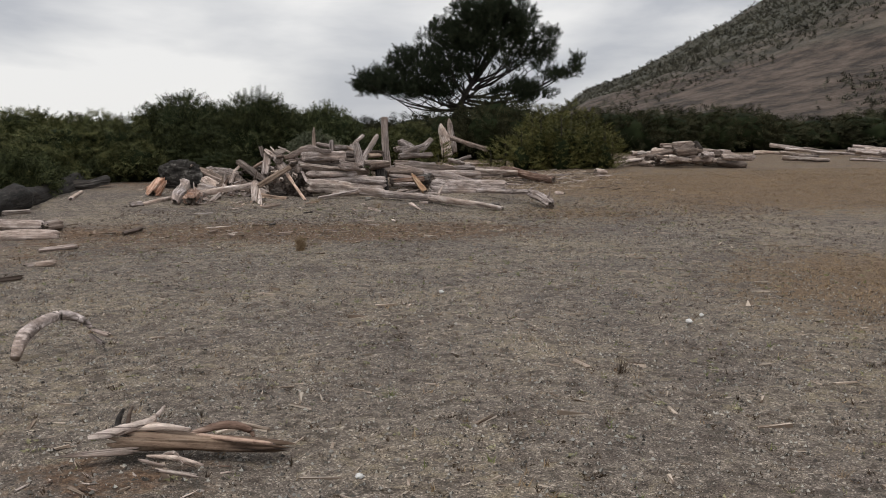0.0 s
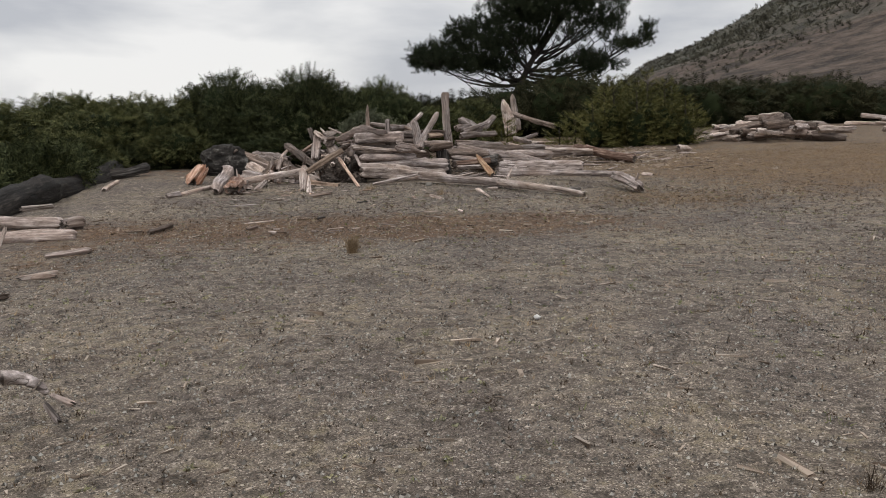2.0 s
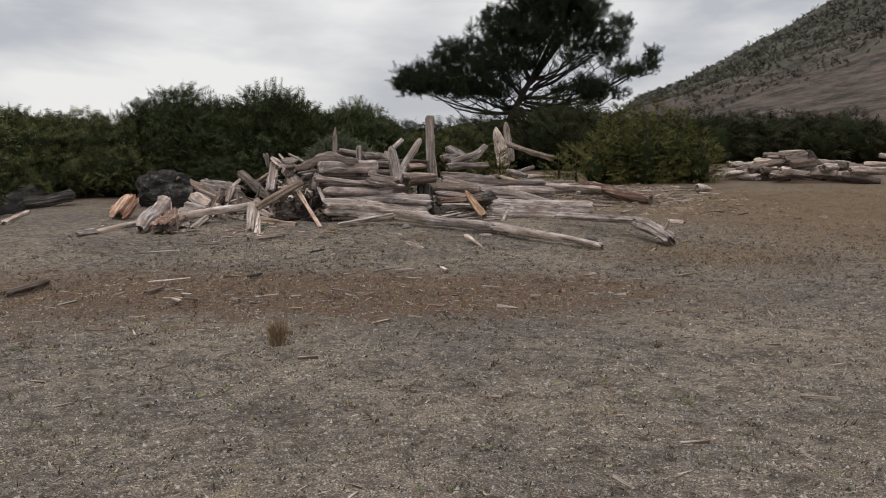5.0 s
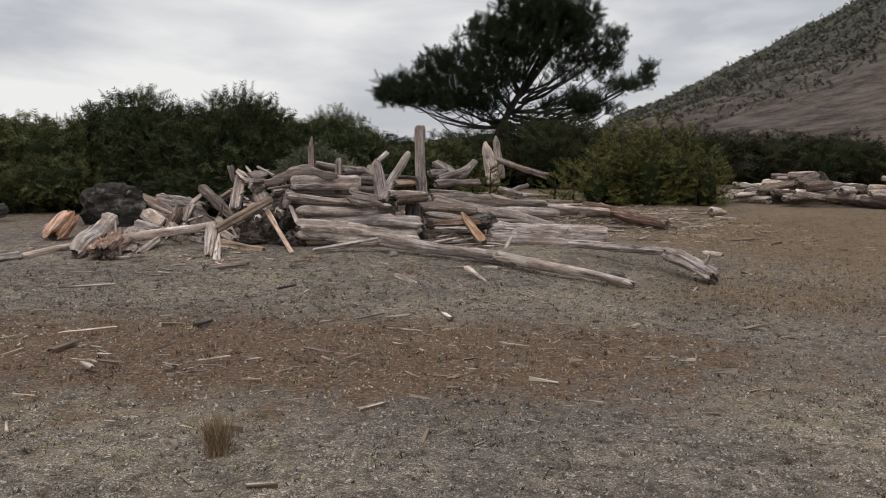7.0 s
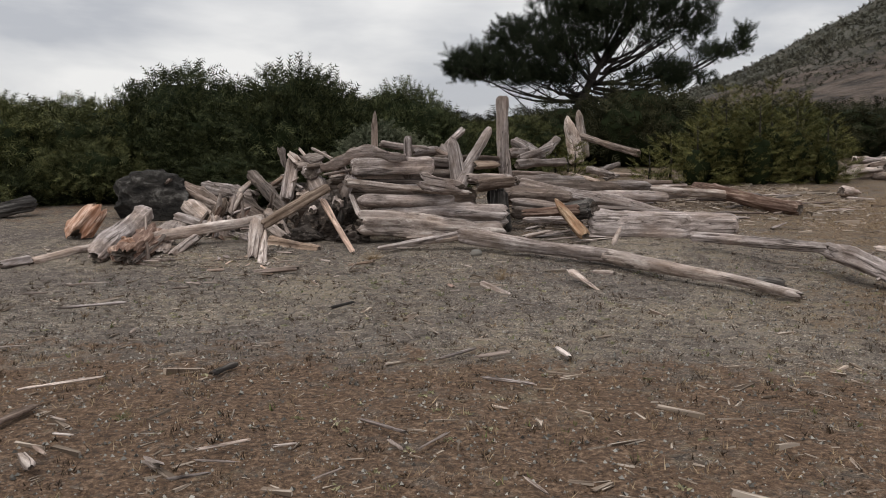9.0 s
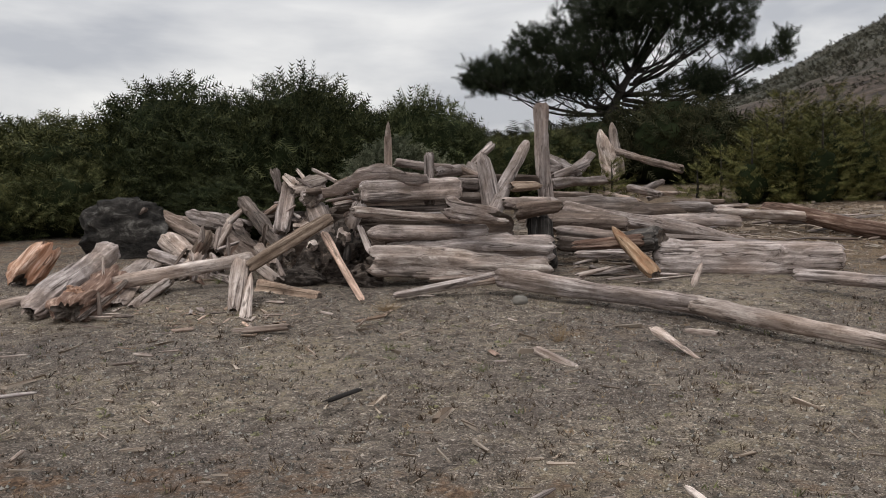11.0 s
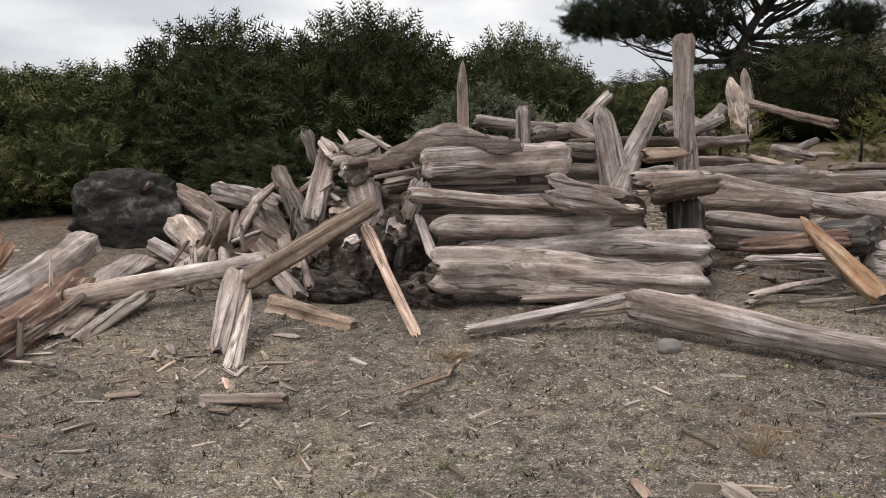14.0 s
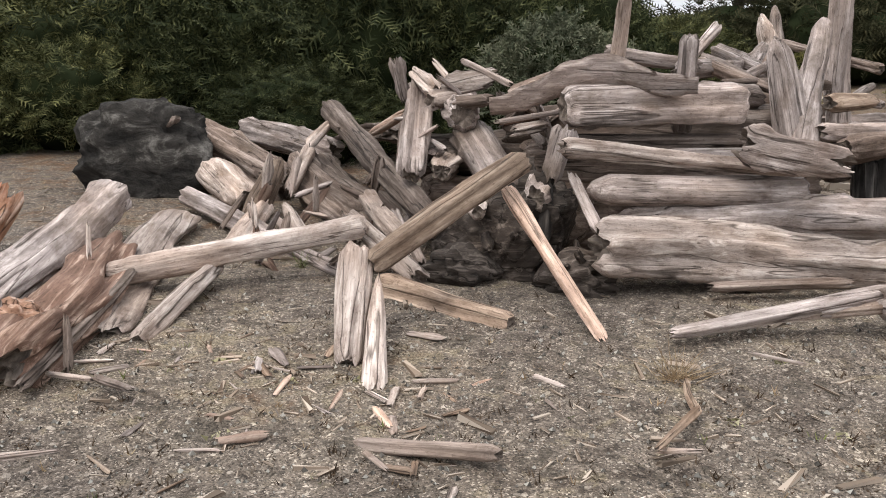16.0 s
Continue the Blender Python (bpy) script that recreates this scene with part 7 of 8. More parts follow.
def shrub(name, lobes, mat, seed, count=2600, size=(0.22, 0.40), template=SPRIG, leaders=14, label="", category="bush", core=0.80, group=""):
    """A dense bush: lobes (x, y, z, rx, ry, rz) clothed in shoots, added near-black cores for the shade inside, and
    upright leaders.
    """
    rng = np.random.default_rng(seed)
    root = new(name)
    lob = np.array(lobes, float)
    area = (lob[:, 3] * lob[:, 5])
    pick = rng.choice(len(lob), size=count, p=area / area.sum())
    d = rng.normal(size=(count, 3))
    d[:, 2] = np.abs(d[:, 2]) * 1.05 - 0.35
    d /= np.linalg.norm(d, axis=1, keepdims=True)
    wob = np.array([0.17 * noise.noise(Vector(v) * 3.2 + Vector((seed, p, 0))) for v, p in zip(d, pick)])
    q = lob[pick]
    rad = (0.84 + 0.13 * rng.random(count) + wob)[:, None]
    pts = q[:, :3] + d * q[:, 3:] * rad
    keep = pts[:, 2] > 0.03
    pts, d = pts[keep], d[keep]
    way = d * np.array([0.8, 0.8, 0.35]) + rng.normal(size=d.shape) * 0.62 + np.array([0, 0, 0.12])
    sz = rng.uniform(size[0], size[1], len(pts))
    v = [spread_sprigs(template, pts, way, sz, rng)]
    inner = rng.random(len(pts)) < 0.45
    deep = lob[pick[keep][inner]][:, :3] + (pts[inner] - lob[pick[keep][inner]][:, :3]) * rng.uniform(0.74, 0.9, inner.sum())[:, None]
    v.append(spread_sprigs(template, deep, rng.normal(size=deep.shape), sz[inner] * 1.35, rng))
    for _ in range(leaders):
        k = lob[rng.integers(len(lob))]
        a = rng.uniform(0, 6.28)
        r = rng.uniform(0, 0.6)
        top = k[:3] + np.array([math.cos(a) * r * k[3], math.sin(a) * r * k[4], k[5] * math.sqrt(1 - r * r) * 0.86])
        h = rng.uniform(0.10, 0.30) * (size[1] / 0.45)
        n = 9
        f = np.linspace(0, 1, n)
        tilt = rng.normal(size=3) * 0.12
        stem = top + np.stack([f * h * tilt[0], f * h * tilt[1], f * h], axis=1)
        aa = rng.uniform(0, 6.28, n)
        ww = np.stack([np.cos(aa), np.sin(aa), np.full(n, 0.7)], axis=1)
        ww[-1] = (0, 0, 1)
        v.append(spread_sprigs(template, stem, ww, (0.20 - 0.13 * f) * (size[1] / 0.45), rng))
    under(tri_object("foliage", np.concatenate(v), mat), root)
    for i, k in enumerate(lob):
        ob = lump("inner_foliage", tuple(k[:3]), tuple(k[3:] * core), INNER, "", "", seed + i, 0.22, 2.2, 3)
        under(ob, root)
    return tagged(root, label, category, group)


def lobe_set(rng, r, h, n):
    """Lobes for one bush of radius r and height h."""
    out = [(0, 0, h * 0.42, r * 0.85, r * 0.85, h * 0.56)]
    for _ in range(n):
        a = rng.uniform(0, 6.28)
        k = rng.uniform(0.35, 0.7)
        hh = rng.uniform(0.55, 0.85) * h
        out.append((math.cos(a) * r * k, math.sin(a) * r * k, hh * 0.40, r * rng.uniform(0.4, 0.6), r * rng.uniform(0.4, 0.6), hh * 0.52))
    return out


rs = random.Random(5)
HEDGE = "dense dark green spruce bush in the beach hedge"
base = [shrub("spruce_bush", lobe_set(rs, 1.75, 2.45, 9), SPRUCE if i < 2 else OLIVE, 31 + i, 6200 if i < 2 else 4200, (0.18, 0.33) if i < 2 else (0.22, 0.38), SPRIG, 7, HEDGE, "bush", group="beach hedge") for i in range(3)]
spots = [  # x, y, scale across, scale up
    (-7.2, 26.6, 0.95, 0.80), (-4.6, 26.9, 0.85, 0.66), (-9.6, 26.2, 1.0, 0.80), (-5.9, 27.4, 1.05, 1.15), (-8.2, 27.5, 1.1, 1.12),
    (-3.8, 28.3, 0.8, 1.02), (-2.2, 31.6, 0.7, 0.66), (-11.3, 25.2, 1.0, 0.74), (-11.8, 28.8, 1.15, 0.88), (-13.2, 23.2, 1.05, 0.80),
    (-10.9, 22.9, 0.62, 0.50), (-14.2, 20.4, 1.0, 0.76), (-12.0, 20.4, 0.62, 0.50), (-15.4, 26.4, 1.2, 0.84), (-16.6, 22.0, 1.2, 0.80),
    (-14.8, 30.5, 1.2, 0.95), (-18.5, 26.5, 1.3, 0.85), (-15.0, 16.8, 1.0, 0.70), (-17.5, 18.0, 1.2, 0.80), (-1.4, 37.0, 0.9, 0.72),
    (-5.0, 33.0, 1.2, 0.95), (-10.0, 33.0, 1.3, 0.98), (-19.5, 31.0, 1.4, 0.95), (-20, 21.5, 1.3, 0.85), (-8.9, 24.9, 0.62, 0.50), (-6.4, 25.1, 0.62, 0.42)]
for i, (x, y, s, h) in enumerate(spots):
    h *= 0.97
    m = pose(x, y, gz(x, y) - 0.05, 0, 0, 67 * i) @ Matrix.Diagonal((s, s, h, 1))
    if i < 3:
        base[i].matrix_world = m
    else:
        c = copy_thing(base[2 if y > 31 or x < -8.6 else i % 2], pose(x, y, gz(x, y) - 0.05, 0, 0, 67 * i))
        c.scale = (s, s, h)

low = shrub("spruce_bush", lobe_set(rs, 1.0, 1.0, 5), SPRUCE, 51, 1600, (0.20, 0.38), SPRIG, 6, "low dark spruce bush at the hedge's foot", "bush", group="beach hedge")
low.matrix_world = pose(-10.4, 20.3, gz(-10.4, 20.3) - 0.05)
for i, (x, y, s) in enumerate(((-11.2, 18.6, 1.1), (-12.2, 17.2, 1.3), (-10.6, 21.9, 0.9), (-13.5, 15.4, 1.4), (-3.2, 27.0, 0.8), (-9.8, 24.2, 0.7), (-9.0, 14.9, 0.62))):
    c = copy_thing(low, pose(x, y, gz(x, y) - 0.05, 0, 0, 50 * i))
    c.scale = (s, s, s * 0.9)

def young_spruce(name, place, stems, seed, label, group=""):
    """A clump of young spruces: stems (x, y, height, reach) with whorls of branches clothed in shoots, longest at the foot."""
    rng = np.random.default_rng(seed)
    root = new(name)
    root.matrix_world = pose(*place)
    pts, ways, sizes = [], [], []
    for sx, sy, h, reach in stems:
        under(tube("stem", [(sx, sy, -0.1), (sx + 0.02, sy, h * 0.5), (sx, sy, h)], [0.04, 0.025, 0.006], BARK, 6), root)
        z = 0.06
        while z < h:
            f = z / h
            long = (reach * (1 - f) ** 0.75 + 0.07) * rng.uniform(0.85, 1.15)
            for b in range(10 if f < 0.7 else 6):
                a = rng.uniform(0, 2 * math.pi)
                ln = long * rng.uniform(0.6, 1.15)
                out = np.array([math.cos(a), math.sin(a), rng.uniform(-0.05, 0.30) + 0.5 * f])
                side = np.array([-math.sin(a), math.cos(a), 0.0])
                n = max(2, int(ln / 0.11))
                for i in range(n):
                    g = (i + 0.6) / n
                    if g < 0.35 and f < 0.8:
                        continue
                    c = np.array([sx, sy, z]) + out * ln * g + np.array([0, 0, -0.10 * g * g * ln])
                    turn = rng.choice((-1, 1)) * rng.uniform(0.3, 1.0)
                    pts.append(c)
                    ways.append(out + side * turn + np.array([0, 0, rng.normal() * 0.15]))
                    sizes.append(rng.uniform(0.14, 0.26) * (1 - 0.35 * f))
                pts.append(np.array([sx, sy, z]) + out * ln)
                ways.append(out + np.array([0, 0, 0.15]))
                sizes.append(rng.uniform(0.12, 0.22))
            z += rng.uniform(0.08, 0.13)
        # an added dark core stands for the shade inside the taller spruces
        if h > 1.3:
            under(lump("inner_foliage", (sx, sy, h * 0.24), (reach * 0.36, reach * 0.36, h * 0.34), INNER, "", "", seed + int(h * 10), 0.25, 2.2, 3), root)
    under(tri_object("foliage", spread_sprigs(SPRIG, np.array(pts), np.array(ways), np.array(sizes), rng), YELLOW), root)
    return tagged(root, label, "bush", group)


MEADOW = "meadow bushes"
young_spruce("young_spruce", (2.5, 31.2, gz(2.5, 31.2)), [(-0.75, 0, 0.75, 0.55), (-0.2, 0.3, 1.15, 0.7), (0.35, -0.1, 1.5, 0.8), (0.8, 0.5, 1.95, 0.85)], 61, "low yellowish green young spruces beside driftwood", MEADOW)
young_spruce("young_spruce", (4.2, 31.4, gz(4.2, 31.4)), [(-0.6, 0.2, 2.25, 0.95), (0.1, -0.2, 2.0, 0.95), (0.55, 0.5, 2.45, 1.0), (0.0, 1.0, 2.3, 0.9)], 62, "tall yellowish green young spruces on brown grass", MEADOW)
young_spruce("young_spruce", (5.7, 31.5, gz(5.7, 31.5)), [(-0.4, 0.2, 2.1, 0.9), (0.2, -0.2, 1.55, 0.75), (0.6, 0.4, 1.25, 0.65), (0.0, 1.0, 1.9, 0.8)], 63, "dense green young spruces on brown grass", MEADOW)
young_spruce("young_spruce", (-0.17, 32.3, gz(-0.17, 32.3)), [(-0.3, 0, 0.75, 0.35), (0.2, 0.1, 0.9, 0.4), (0.0, -0.2, 0.6, 0.35)], 64, "small yellow-green spruce seedling among driftwood")

grey_bush = shrub("grey_shrub", [(0, 0, 0.9, 0.55, 0.5, 0.55), (0.4, 0.1, 0.75, 0.4, 0.4, 0.5), (-0.4, 0, 0.7, 0.4, 0.4, 0.5)], SCRUB, 71, 1300, (0.10, 0.17), LEAF, 0, "grey-leaved willow shrub behind the heap", "bush", 0.8)
grey_bush.matrix_world = pose(-3.7, 24.9, 0.1)

dark_bush = shrub("dark_bush", lobe_set(rs, 2.2, 3.0, 9), THICKET, 81, 1400, (0.34, 0.6), SPRIG, 14, "dark rounded bush beneath the pine", "bush", group="bushes under the pine")
dark_bush.matrix_world = pose(2.6, 40.5, gz(2.6, 40.5)) @ Matrix.Diagonal((1.1, 1, 0.98, 1))
for i, (x, y, s, h) in enumerate(((0.2, 41.5, 1.0, 0.80), (5.0, 42.5, 0.8, 0.7), (-2.2, 43.5, 0.9, 0.62), (15.6, 45.5, 1.0, 0.82), (12.2, 47.5, 1.1, 0.8), (9.0, 46.0, 1.2, 0.86),
                                  (18.8, 50, 1.2, 0.7), (22.5, 52, 1.2, 0.7), (7.0, 52, 1.3, 0.9), (-5.0, 46, 1.4, 0.72), (-9, 48, 1.6, 0.75), (13.5, 56, 1.6, 0.9), (27, 55, 1.6, 0.8), (31, 60, 2, 0.9), (20, 62, 2, 1.0), (-1.2, 50, 1.6, 0.78))):
    c = copy_thing(dark_bush, pose(x, y, gz(x, y) - 0.1, 0, 0, 47 * i))
    c.scale = (s, s, h)
    tagged(c, "dark scrub bush at the meadow's edge" if i > 2 else "dark rounded bush beneath the pine")


def pine():
    """The wind-leaned pine: a trunk with spreading limbs and pads of needle tufts."""
    rng = np.random.default_rng(9)
    root = new("pine_tree")
    bx, by, bz = 0.3, 43.0, 0.25
    root.matrix_world = pose(bx, by, bz)
    under(tube("trunk", [(0, 0, -0.2), (0.0, 0, 0.7), (0.12, 0.05, 1.5), (0.45, 0, 2.3), (0.9, 0, 3.2), (1.6, 0.1, 4.4), (2.3, 0, 5.8), (2.7, 0, 7.0)], [0.24, 0.2, 0.18, 0.16, 0.13, 0.10, 0.07, 0.03], BARK, 10), root)
    pads = [  # x, z, half width, half height, tufts for each
        (-2.8, 4.05, 1.55, 0.62, 150), (-3.5, 3.75, 0.8, 0.5, 60), (-1.0, 4.9, 1.7, 0.85, 190), (-0.4, 3.95, 1.3, 0.6, 90), (0.8, 6.1, 1.8, 1.0, 240), (2.2, 6.3, 2.0, 1.3, 300), (3.2, 7.0, 1.4, 0.95, 170),
        (1.9, 7.4, 1.5, 0.7, 140), (4.0, 5.9, 0.75, 1.1, 90), (0.9, 4.75, 1.3, 0.55, 80), (5.0, 5.6, 0.65, 0.55, 34), (5.3, 6.3, 0.45, 0.35, 20), (4.9, 4.9, 0.55, 0.35, 22),
        (5.6, 4.25, 0.7, 0.3, 30), (6.4, 4.5, 0.45, 0.3, 18), (6.7, 4.95, 0.3, 0.3, 12), (4.0, 3.75, 0.85, 0.32, 40), (4.8, 3.4, 0.9, 0.24, 36), (3.0, 3.5, 1.0, 0.22, 26), (4.2, 3.05, 0.5, 0.2, 14), (-1.6, 3.55, 1.5, 0.40, 95), (-0.2, 3.45, 0.9, 0.32, 40), (3.1, 4.9, 0.9, 0.5, 26)]
    places, ways, sizes = [], [], []
    for px, pz, rx, rz, n in pads:
        px, pz = px - bx, pz - bz
        ry = min(1.9, rx * 1.15)
        for _ in range(n):
            d = rng.normal(size=3)
            d *= rng.random() ** 0.4 / np.linalg.norm(d)
            c = np.array([px + d[0] * rx, d[1] * ry, pz + d[2] * rz])
            for _k in range(5):
                places.append(c + rng.normal(size=3) * 0.10)
                w = rng.normal(size=3) * 0.6 + np.array([d[0] * 0.5, d[1] * 0.5, 0.75])
                ways.append(w)
                sizes.append(rng.uniform(0.24, 0.40))
        fork = np.array([0.45 + 0.22 * min(4, max(0, pz - 2)), 0.0, 1.5 + 0.52 * max(0.2, pz - 1.8)])
        for s in range(3 if rx > 1 else 2):
            tip = np.array([px + rng.uniform(-0.7, 0.7) * rx, rng.uniform(-0.6, 0.6) * ry, pz + rng.uniform(-0.3, 0.3) * rz])
            pts, rad = [], []
            for f in np.linspace(0, 1, 7):
                q = fork + (tip - fork) * f
                q = q + np.array([0, 0, -0.35 * math.sin(f * math.pi) * abs(tip[0] - fork[0]) / 3]) + rng.normal(size=3) * 0.05
                pts.append(tuple(q))
                rad.append(0.052 * (1 - f) + 0.010)
            limb = under(tube("limb", pts, rad, BARK, 6), root)
            for f in (2, 3, 4, 5):
                b = np.array(pts[f])
                e = b + np.array([rng.uniform(-0.5, 0.9), rng.uniform(-0.6, 0.6), rng.uniform(0.1, 0.8)])
                under(tube("branch", [tuple(b), tuple((b + e) / 2 + rng.normal(size=3) * 0.06), tuple(e)], [0.024, 0.016, 0.007], BARK, 5), limb)
    for pts in ([(0.1, -0.2, 1.6), (-1.2, -0.5, 1.75), (-2.4, -0.6, 2.9)], [(0.2, -0.3, 1.5), (1.8, -0.6, 2.0), (3.4, -0.9, 2.5)], [(0.2, -0.3, 1.2), (2.0, -0.8, 1.1), (3.8, -1.0, 1.25)]):
        under(tube("dead_limb", pts, [0.05, 0.03, 0.01], BARK, 6), root)
    under(tri_object("crown", spread_sprigs(TUFT, np.array(places), np.array(ways), np.array(sizes), rng), PINE), root)
    tagged(root, "dark windswept pine leaning away from the wind", "tree")


pine()


def hill_scrub():
    """Low clumps of scrub over the hill, thickest along the ridge."""
    rng = np.random.default_rng(12)
    places, ways, sizes = [], [], []
    n = 0
    while n < 30000:
        az, d = rng.uniform(4, 60), rng.uniform(70, 190)
        x, y, z = hill_point(az, d)
        p = 0.12 + (d - 105) / 75 + 1.1 * noise.noise(Vector((x * 0.03, y * 0.03, 1)))
        if d < 92:
            p = 0.35 + noise.noise(Vector((x * 0.05, y * 0.05, 5)))
        if rng.random() > p:
            continue
        n += 1
        places.append((x + rng.normal() * 0.45, y + rng.normal() * 0.45, z - 0.15))
        ways.append((rng.normal(), rng.normal(), 0.35 + abs(rng.normal()) * 0.4))
        sizes.append(rng.uniform(0.35, 0.8))
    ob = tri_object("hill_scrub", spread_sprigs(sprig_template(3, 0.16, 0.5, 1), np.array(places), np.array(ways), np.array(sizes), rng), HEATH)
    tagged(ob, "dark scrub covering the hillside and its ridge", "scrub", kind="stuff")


hill_scrub()


# ---------------------------------------------------------------- grass, weeds and litter on the ground
BLADE = np.array([[[0, -0.02, 0], [0, 0.02, 0], [0.55, 0.012, 0.05]], [[0, -0.02, 0], [0.55, 0.012, 0.05], [0.5, -0.012, 0.05]], [[0.5, -0.012, 0.05], [0.55, 0.012, 0.05], [1, 0, 0.16]]], float)


def tuft(name, x, y, h, n, mat, label, seed, lean=0.35):
    rng = np.random.default_rng(seed)
    pl = np.stack([rng.normal(size=n) * h * 0.10, rng.normal(size=n) * h * 0.10, np.zeros(n)], axis=1)
    wy = np.stack([rng.normal(size=n) * lean, rng.normal(size=n) * lean, np.ones(n)], axis=1)
    ob = tri_object(name, spread_sprigs(BLADE * np.array([1, 0.5, 1]), pl, wy, rng.uniform(0.4, 1.0, n) * h, rng), mat)
    ob.matrix_world = pose(x, y, gz(x, y) - 0.01)
    return tagged(ob, label, "grass tuft")


tuft("grass_tuft", -2.0, 11.95, 0.27, 420, STRAW, "upright tuft of straw-coloured dry grass", 1, 0.22)
tuft("grass_tuft", -1.42, 18.75, 0.20, 90, STRAW, "small straw-coloured grass tuft on shingle", 2, 0.5)
tuft("grass_tuft", -2.95, 19.75, 0.22, 130, STRAW, "flattened wisp of pale straw", 3, 1.3)
tuft("grass_tuft", 1.2, 5.6, 0.18, 60, STALK, "small brown dead weed on shingle", 4, 0.5)
tuft("weed", -2.62, 18.15, 0.11, 60, WEED, "low green weed growing in shingle", 5, 1.2)
tuft("weed", 0.8, 10.6, 0.12, 50, WEED, "low green weed growing in shingle", 6, 1.0)
tuft("weed", -5.0, 21.0, 0.16, 60, WEED, "low green weed under the logs", 8, 0.7)
tuft("dead_weed", 0.9, 12.0, 0.12, 50, STALK, "small dark dead weed on shingle", 7, 0.6)

tuft("weed", -2.39, 17.45, 0.08, 47, STALK, "small brown dead weed in the shingle", 30, 0.8)
tuft("weed", -1.95, 17.84, 0.12, 45, WEED, "low green-grey weed in the shingle", 31, 1.0)
tuft("grass_tuft", -2.24, 17.57, 0.06, 30, STRAW, "small dry grass tuft in the shingle", 32, 1.2)
tuft("weed", -0.97, 17.51, 0.09, 47, STALK, "small brown dead weed in the shingle", 33, 0.8)
tuft("weed", -2.69, 18.42, 0.13, 45, WEED, "low green-grey weed in the shingle", 34, 1.0)
tuft("grass_tuft", -3.47, 18.51, 0.10, 42, STRAW, "small dry grass tuft in the shingle", 35, 1.0)
tuft("weed", -1.21, 17.32, 0.07, 50, STALK, "small brown dead weed in the shingle", 36, 0.8)
tuft("weed", -3.26, 14.21, 0.12, 42, WEED, "low green-grey weed in the shingle", 37, 1.1)
tuft("grass_tuft", -0.82, 14.17, 0.11, 32, STRAW, "small dry grass tuft in the shingle", 38, 0.8)
tuft("weed", -0.08, 15.22, 0.13, 31, STALK, "small brown dead weed in the shingle", 39, 0.9)
tuft("weed", -2.22, 15.44, 0.06, 57, WEED, "low green-grey weed in the shingle", 40, 0.8)
tuft("grass_tuft", -4.78, 16.66, 0.10, 59, STRAW, "small dry grass tuft in the shingle", 41, 1.1)
tuft("weed", -1.23, 7.83, 0.11, 59, STALK, "small brown dead weed in the shingle", 42, 0.9)
tuft("weed", -0.83, 8.17, 0.11, 48, WEED, "low green-grey weed in the shingle", 43, 0.9)
tuft("grass_tuft", -0.23, 11.08, 0.13, 58, STRAW, "small dry grass tuft in the shingle", 44, 0.9)
tuft("weed", 1.65, 5.38, 0.06, 45, STALK, "small brown dead weed in the shingle", 45, 0.8)
tuft("weed", -0.33, 5.05, 0.13, 43, WEED, "low green-grey weed in the shingle", 46, 1.1)
tuft("grass_tuft", 1.82, 3.74, 0.12, 43, STRAW, "small dry grass tuft in the shingle", 47, 1.0)
tuft("weed", -0.75, 4.27, 0.09, 41, STALK, "small brown dead weed in the shingle", 48, 1.0)
tuft("weed", -1.89, 12.52, 0.09, 37, WEED, "low green-grey weed in the shingle", 49, 1.2)
tuft("grass_tuft", -0.07, 15.32, 0.11, 59, STRAW, "small dry grass tuft in the shingle", 50, 0.7)
tuft("weed", 1.24, 12.75, 0.08, 49, STALK, "small brown dead weed in the shingle", 51, 1.0)
tuft("weed", -2.67, 18.41, 0.07, 57, WEED, "low green-grey weed in the shingle", 52, 0.9)
tuft("weed", -2.39, 18.43, 0.10, 48, WEED, "low green-grey weed in the shingle", 53, 1.0)


def scatter(name, n, seed, box, chance, mat, label, make, category, reach=None):
    """Loose pieces over part of the beach, as one mesh."""
    rng = np.random.default_rng(seed)
    parts = []
    tries = 0
    while len(parts) < n and tries < n * 12:
        tries += 1
        x, y = rng.uniform(box[0], box[1]), rng.uniform(box[2], box[3])
        if rng.random() < chance(x, y):
            parts.append(make(x, y, gz(x, y), rng))
    ob = tri_object(name, np.concatenate(parts), mat)
    return tagged(ob, label, category, kind="stuff")


def stone_at(x, y, z, rng):
    r = 0.004 + 0.013 * rng.random() ** 2
    a = rng.uniform(0, 6.28)
    c, s = math.cos(a), math.sin(a)
    k = rng.uniform(0.6, 1.0)
    p = [(x + c * r, y + s * r, z), (x - s * r * k, y + c * r * k, z), (x - c * r, y - s * r, z), (x + s * r * k, y - c * r * k, z), (x + rng.normal() * r * 0.2, y, z + r * 0.9)]
    return np.array([p[0], p[1], p[4], p[1], p[2], p[4], p[2], p[3], p[4], p[3], p[0], p[4]], float)


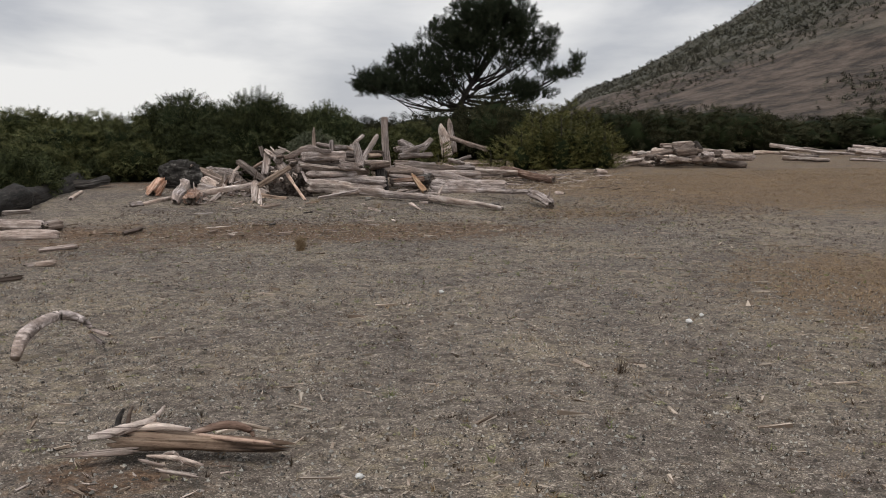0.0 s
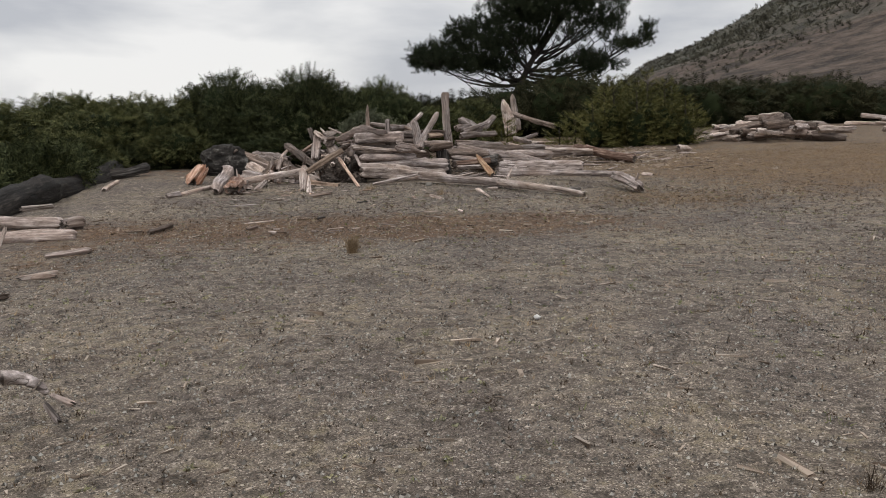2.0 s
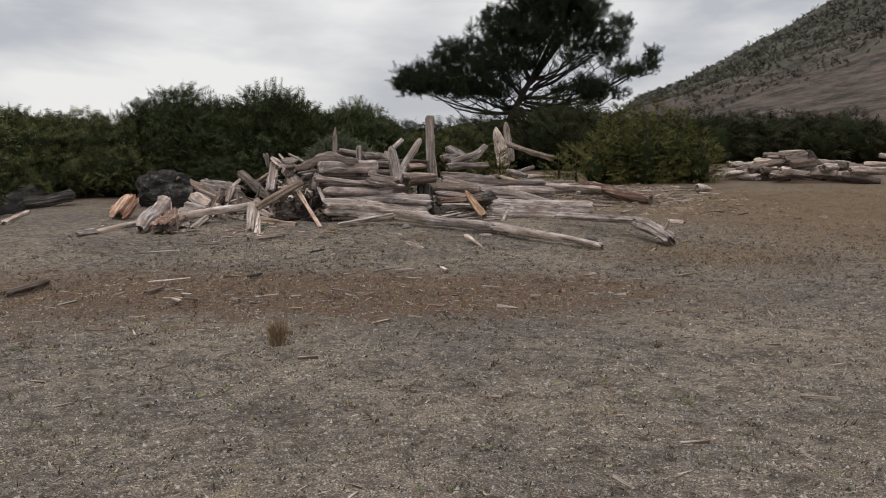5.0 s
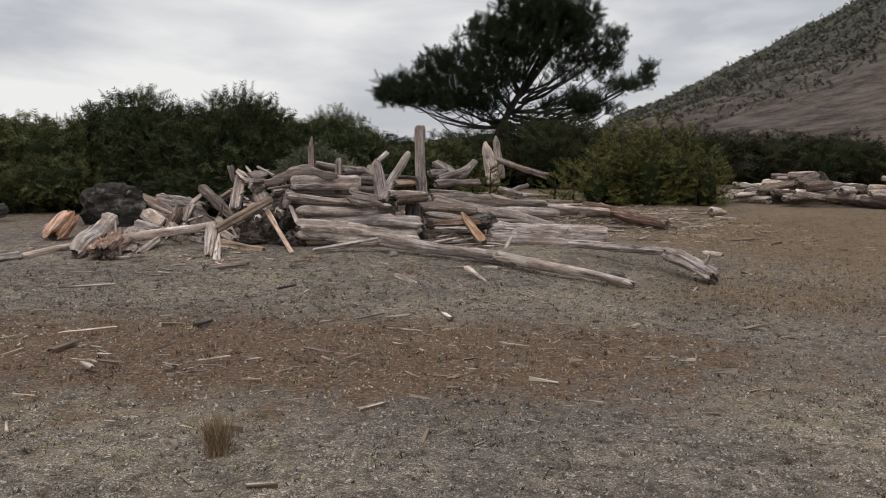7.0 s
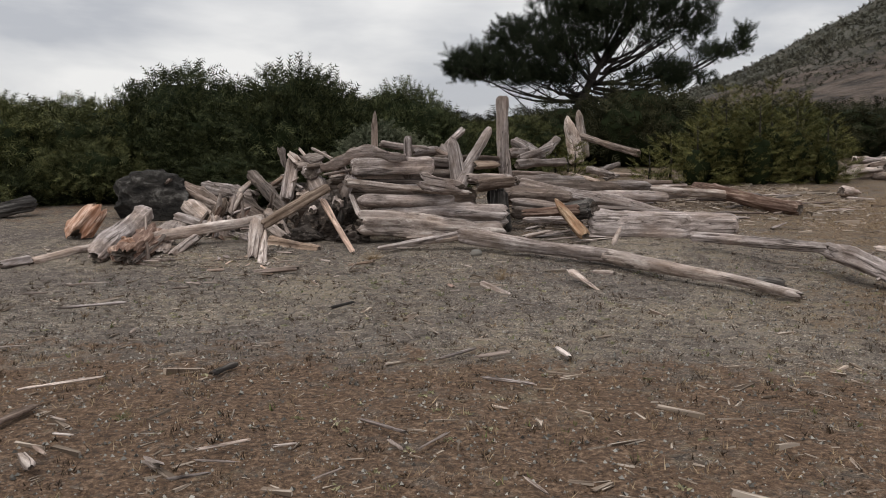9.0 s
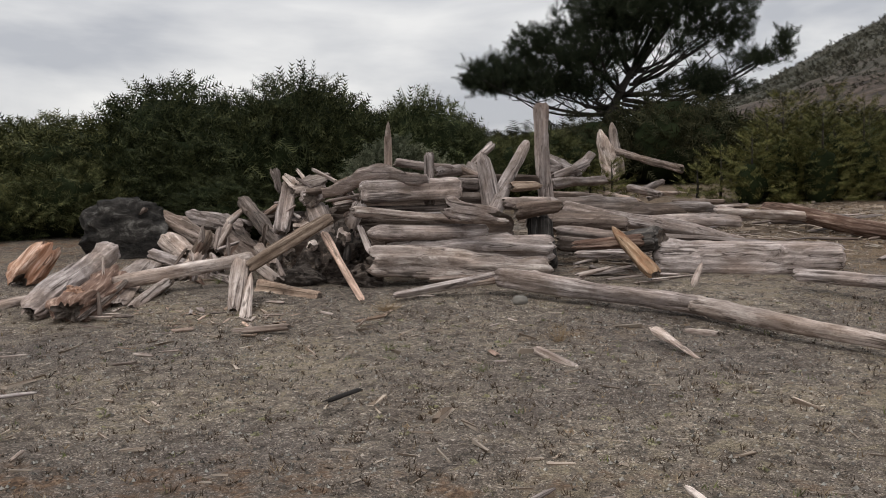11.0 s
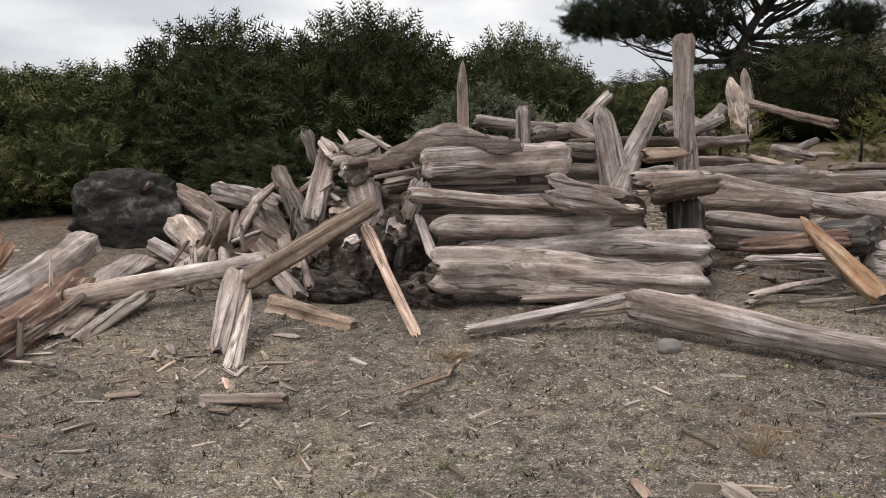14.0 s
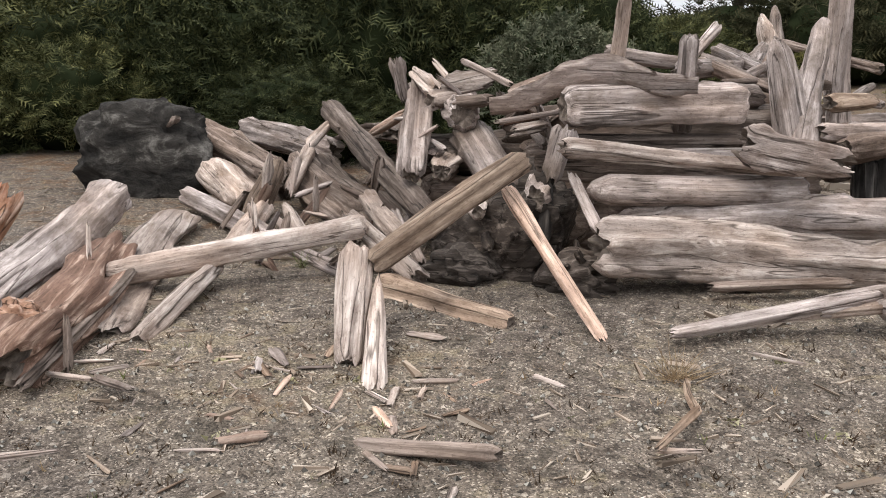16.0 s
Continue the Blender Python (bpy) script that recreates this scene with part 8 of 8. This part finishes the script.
def chip_at(x, y, z, rng):
    ln = rng.uniform(0.010, 0.040) * (1 + 1.4 * (rng.random() < 0.12))
    w, h = ln * rng.uniform(0.08, 0.24), ln * rng.uniform(0.06, 0.14)
    a = rng.uniform(0, 6.28)
    c, s = math.cos(a), math.sin(a)
    def at(u, v, k):
        return (x + c * u - s * v, y + s * u + c * v, z + k)
    t = rng.uniform(0, 0.25) * ln
    p = [at(-ln, -w, 0), at(ln, -w * 0.5, 0), at(ln * 0.9, w, 0), at(-ln, w, 0), at(-ln * 0.9, -w, h), at(ln, -w * 0.3, h + t), at(ln * 0.85, w * 0.8, h + t), at(-ln, w * 0.8, h)]
    f = [(4, 5, 6), (4, 6, 7), (0, 1, 5), (0, 5, 4), (1, 2, 6), (1, 6, 5), (2, 3, 7), (2, 7, 6), (3, 0, 4), (3, 4, 7)]
    return np.array([p[i] for q in f for i in q], float)


def stalk_at(x, y, z, rng):
    n = int(rng.integers(3, 8))
    h = rng.uniform(0.03, 0.09)
    pl = np.tile((x, y, z), (n, 1)) + np.concatenate([rng.normal(size=(n, 2)) * 0.012, np.zeros((n, 1))], axis=1)
    wy = np.stack([rng.normal(size=n) * 0.6, rng.normal(size=n) * 0.6, np.ones(n)], axis=1)
    return spread_sprigs(BLADE[:1] * np.array([1, 2.2, 1]), pl, wy, rng.uniform(0.6, 1.2, n) * h, rng)


def grass_at(x, y, z, rng):
    n = int(rng.integers(5, 11))
    h = rng.uniform(0.03, 0.10)
    pl = np.tile((x, y, z), (n, 1)) + np.concatenate([rng.normal(size=(n, 2)) * 0.03, np.zeros((n, 1))], axis=1)
    wy = np.stack([rng.normal(size=n) * 0.7, rng.normal(size=n) * 0.7, np.ones(n)], axis=1)
    return spread_sprigs(BLADE[:1] * np.array([1, 1.4, 1]), pl, wy, rng.uniform(0.6, 1.2, n) * h, rng)


def near_heap(x, y):
    return math.exp(-(((x + 4.6) / 1.3) ** 2 + ((y - 19.45) / 0.5) ** 2)) + 0.5 * math.exp(-(((x + 3.4) / 2.6) ** 2 + ((y - 18.9) / 0.9) ** 2))


scatter("shingle_stones", 65000, 1, (-5.5, 4.5, 1.5, 20.5), lambda x, y: 0.9 * min(1, 3 / max(1, abs(y - 3) * 0.35)) if y < 14 else 0.55, GRIT, "loose grey and pale shingle stones", stone_at, "shingle")
scatter("wood_chips", 9000, 2, (-8, 6, 2, 27), lambda x, y: min(1, 0.06 + 0.28 * litter(x, y) * (x < 1.5) + 0.5 * near_heap(x, y) + 0.4 * (y > 21) + 0.5 * (y > 22 and x > -2)), CHIPS, "bleached wood chips strewn over the ground", chip_at, "wood chips")
scatter("dead_weed_stalks", 7000, 3, (-7, 7, 2, 21), lambda x, y: 0.22 + 0.8 * math.exp(-((y - 16.8) / 2.6) ** 2), STALK, "small dark dead weed stalks", stalk_at, "weeds")
scatter("dry_stalks", 1800, 5, (-6, 6, 2, 20), lambda x, y: 0.25 + 0.5 * max(0, noise.noise(Vector((x * 0.5, y * 0.5, 9)))), STRAW, "sparse pale dry stalks in the shingle", stalk_at, "weeds")
scatter("dry_grass", 24000, 4, (-8, 16, 5, 30), lambda x, y: max(0, meadow(x, y) - 0.2) + 0.3 * max(0, litter(x, y) - 0.3), STRAW, "thin dry brown grass", grass_at, "grass")


def twig_at(x, y, z, rng):
    return np.array([x, y, z]) + (chip_at(0, 0, 0, rng) * np.array([1.0, 1.0, 0.8])) * rng.uniform(1.0, 1.9)


scatter("twigs", 1500, 6, (-7, 6, 2, 20.5), lambda x, y: 0.5 + 0.5 * litter(x, y), CHIPS, "short bleached and brown twigs on the shingle", twig_at, "twigs")
scatter("low_weeds", 900, 7, (-6, 6, 2, 20), lambda x, y: 0.2 + max(0, noise.noise(Vector((x * 0.7, y * 0.7, 3)))), WEED, "sparse low weeds in the shingle", stalk_at, "weeds")


def clump_at(x, y, z, rng):
    """A low dark cushion of dead growth."""
    n = int(rng.integers(12, 22))
    w = rng.uniform(0.015, 0.045)
    pl = np.tile((x, y, z - 0.004), (n, 1)) + np.concatenate([rng.normal(size=(n, 2)) * w, np.zeros((n, 1))], axis=1)
    wy = np.stack([rng.normal(size=n), rng.normal(size=n), np.full(n, 0.7)], axis=1)
    return spread_sprigs(BLADE[:1] * np.array([1, 7.0, 1]), pl, wy, rng.uniform(0.012, 0.038, n), rng)


def rosette_at(x, y, z, rng):
    """A flat rosette of pale leaves."""
    n = int(rng.integers(8, 16))
    a = rng.uniform(0, 6.28, n)
    pl = np.tile((x, y, z + 0.004), (n, 1)) + np.concatenate([rng.normal(size=(n, 2)) * 0.018, np.zeros((n, 1))], axis=1)
    wy = np.stack([np.cos(a), np.sin(a), rng.uniform(0.15, 0.5, n)], axis=1)
    return spread_sprigs(BLADE[:1] * np.array([1, 9.0, 1]), pl, wy, rng.uniform(0.02, 0.055, n), rng)


def patchy(x, y):
    return 0.12 + max(0, 1.6 * noise.noise(Vector((x * 0.8, y * 0.8, 21))) + 0.5 * noise.noise(Vector((x * 3, y * 3, 2))))


SAGE = island_mat("pale_rosette_leaves", (0.13, 0.125, 0.070), (0.24, 0.225, 0.135), (0.40, 0.37, 0.25), 0.85)
scatter("dark_cushions", 7500, 8, (-6, 6, 2, 20.5), lambda x, y: 0.15 + patchy(x, y), STALK, "low dark cushions of dead weed in the shingle", clump_at, "weeds")
scatter("pale_rosettes", 520, 9, (-5, 5, 2, 20), patchy, SAGE, "pale rosettes of low leaves in the shingle", rosette_at, "weeds")
scatter("drift_chips", 4500, 10, (-2.6, 5.0, 22.0, 31.0), lambda x, y: 0.15 + 0.85 * math.exp(-((y - 25.5 - 0.6 * x) / 2.6) ** 2), CHIPS, "broken wood chips strewn along the drift line", lambda x, y, z, rng: np.array([x, y, z]) + chip_at(0, 0, 0, rng) * 2.2, "wood chips")
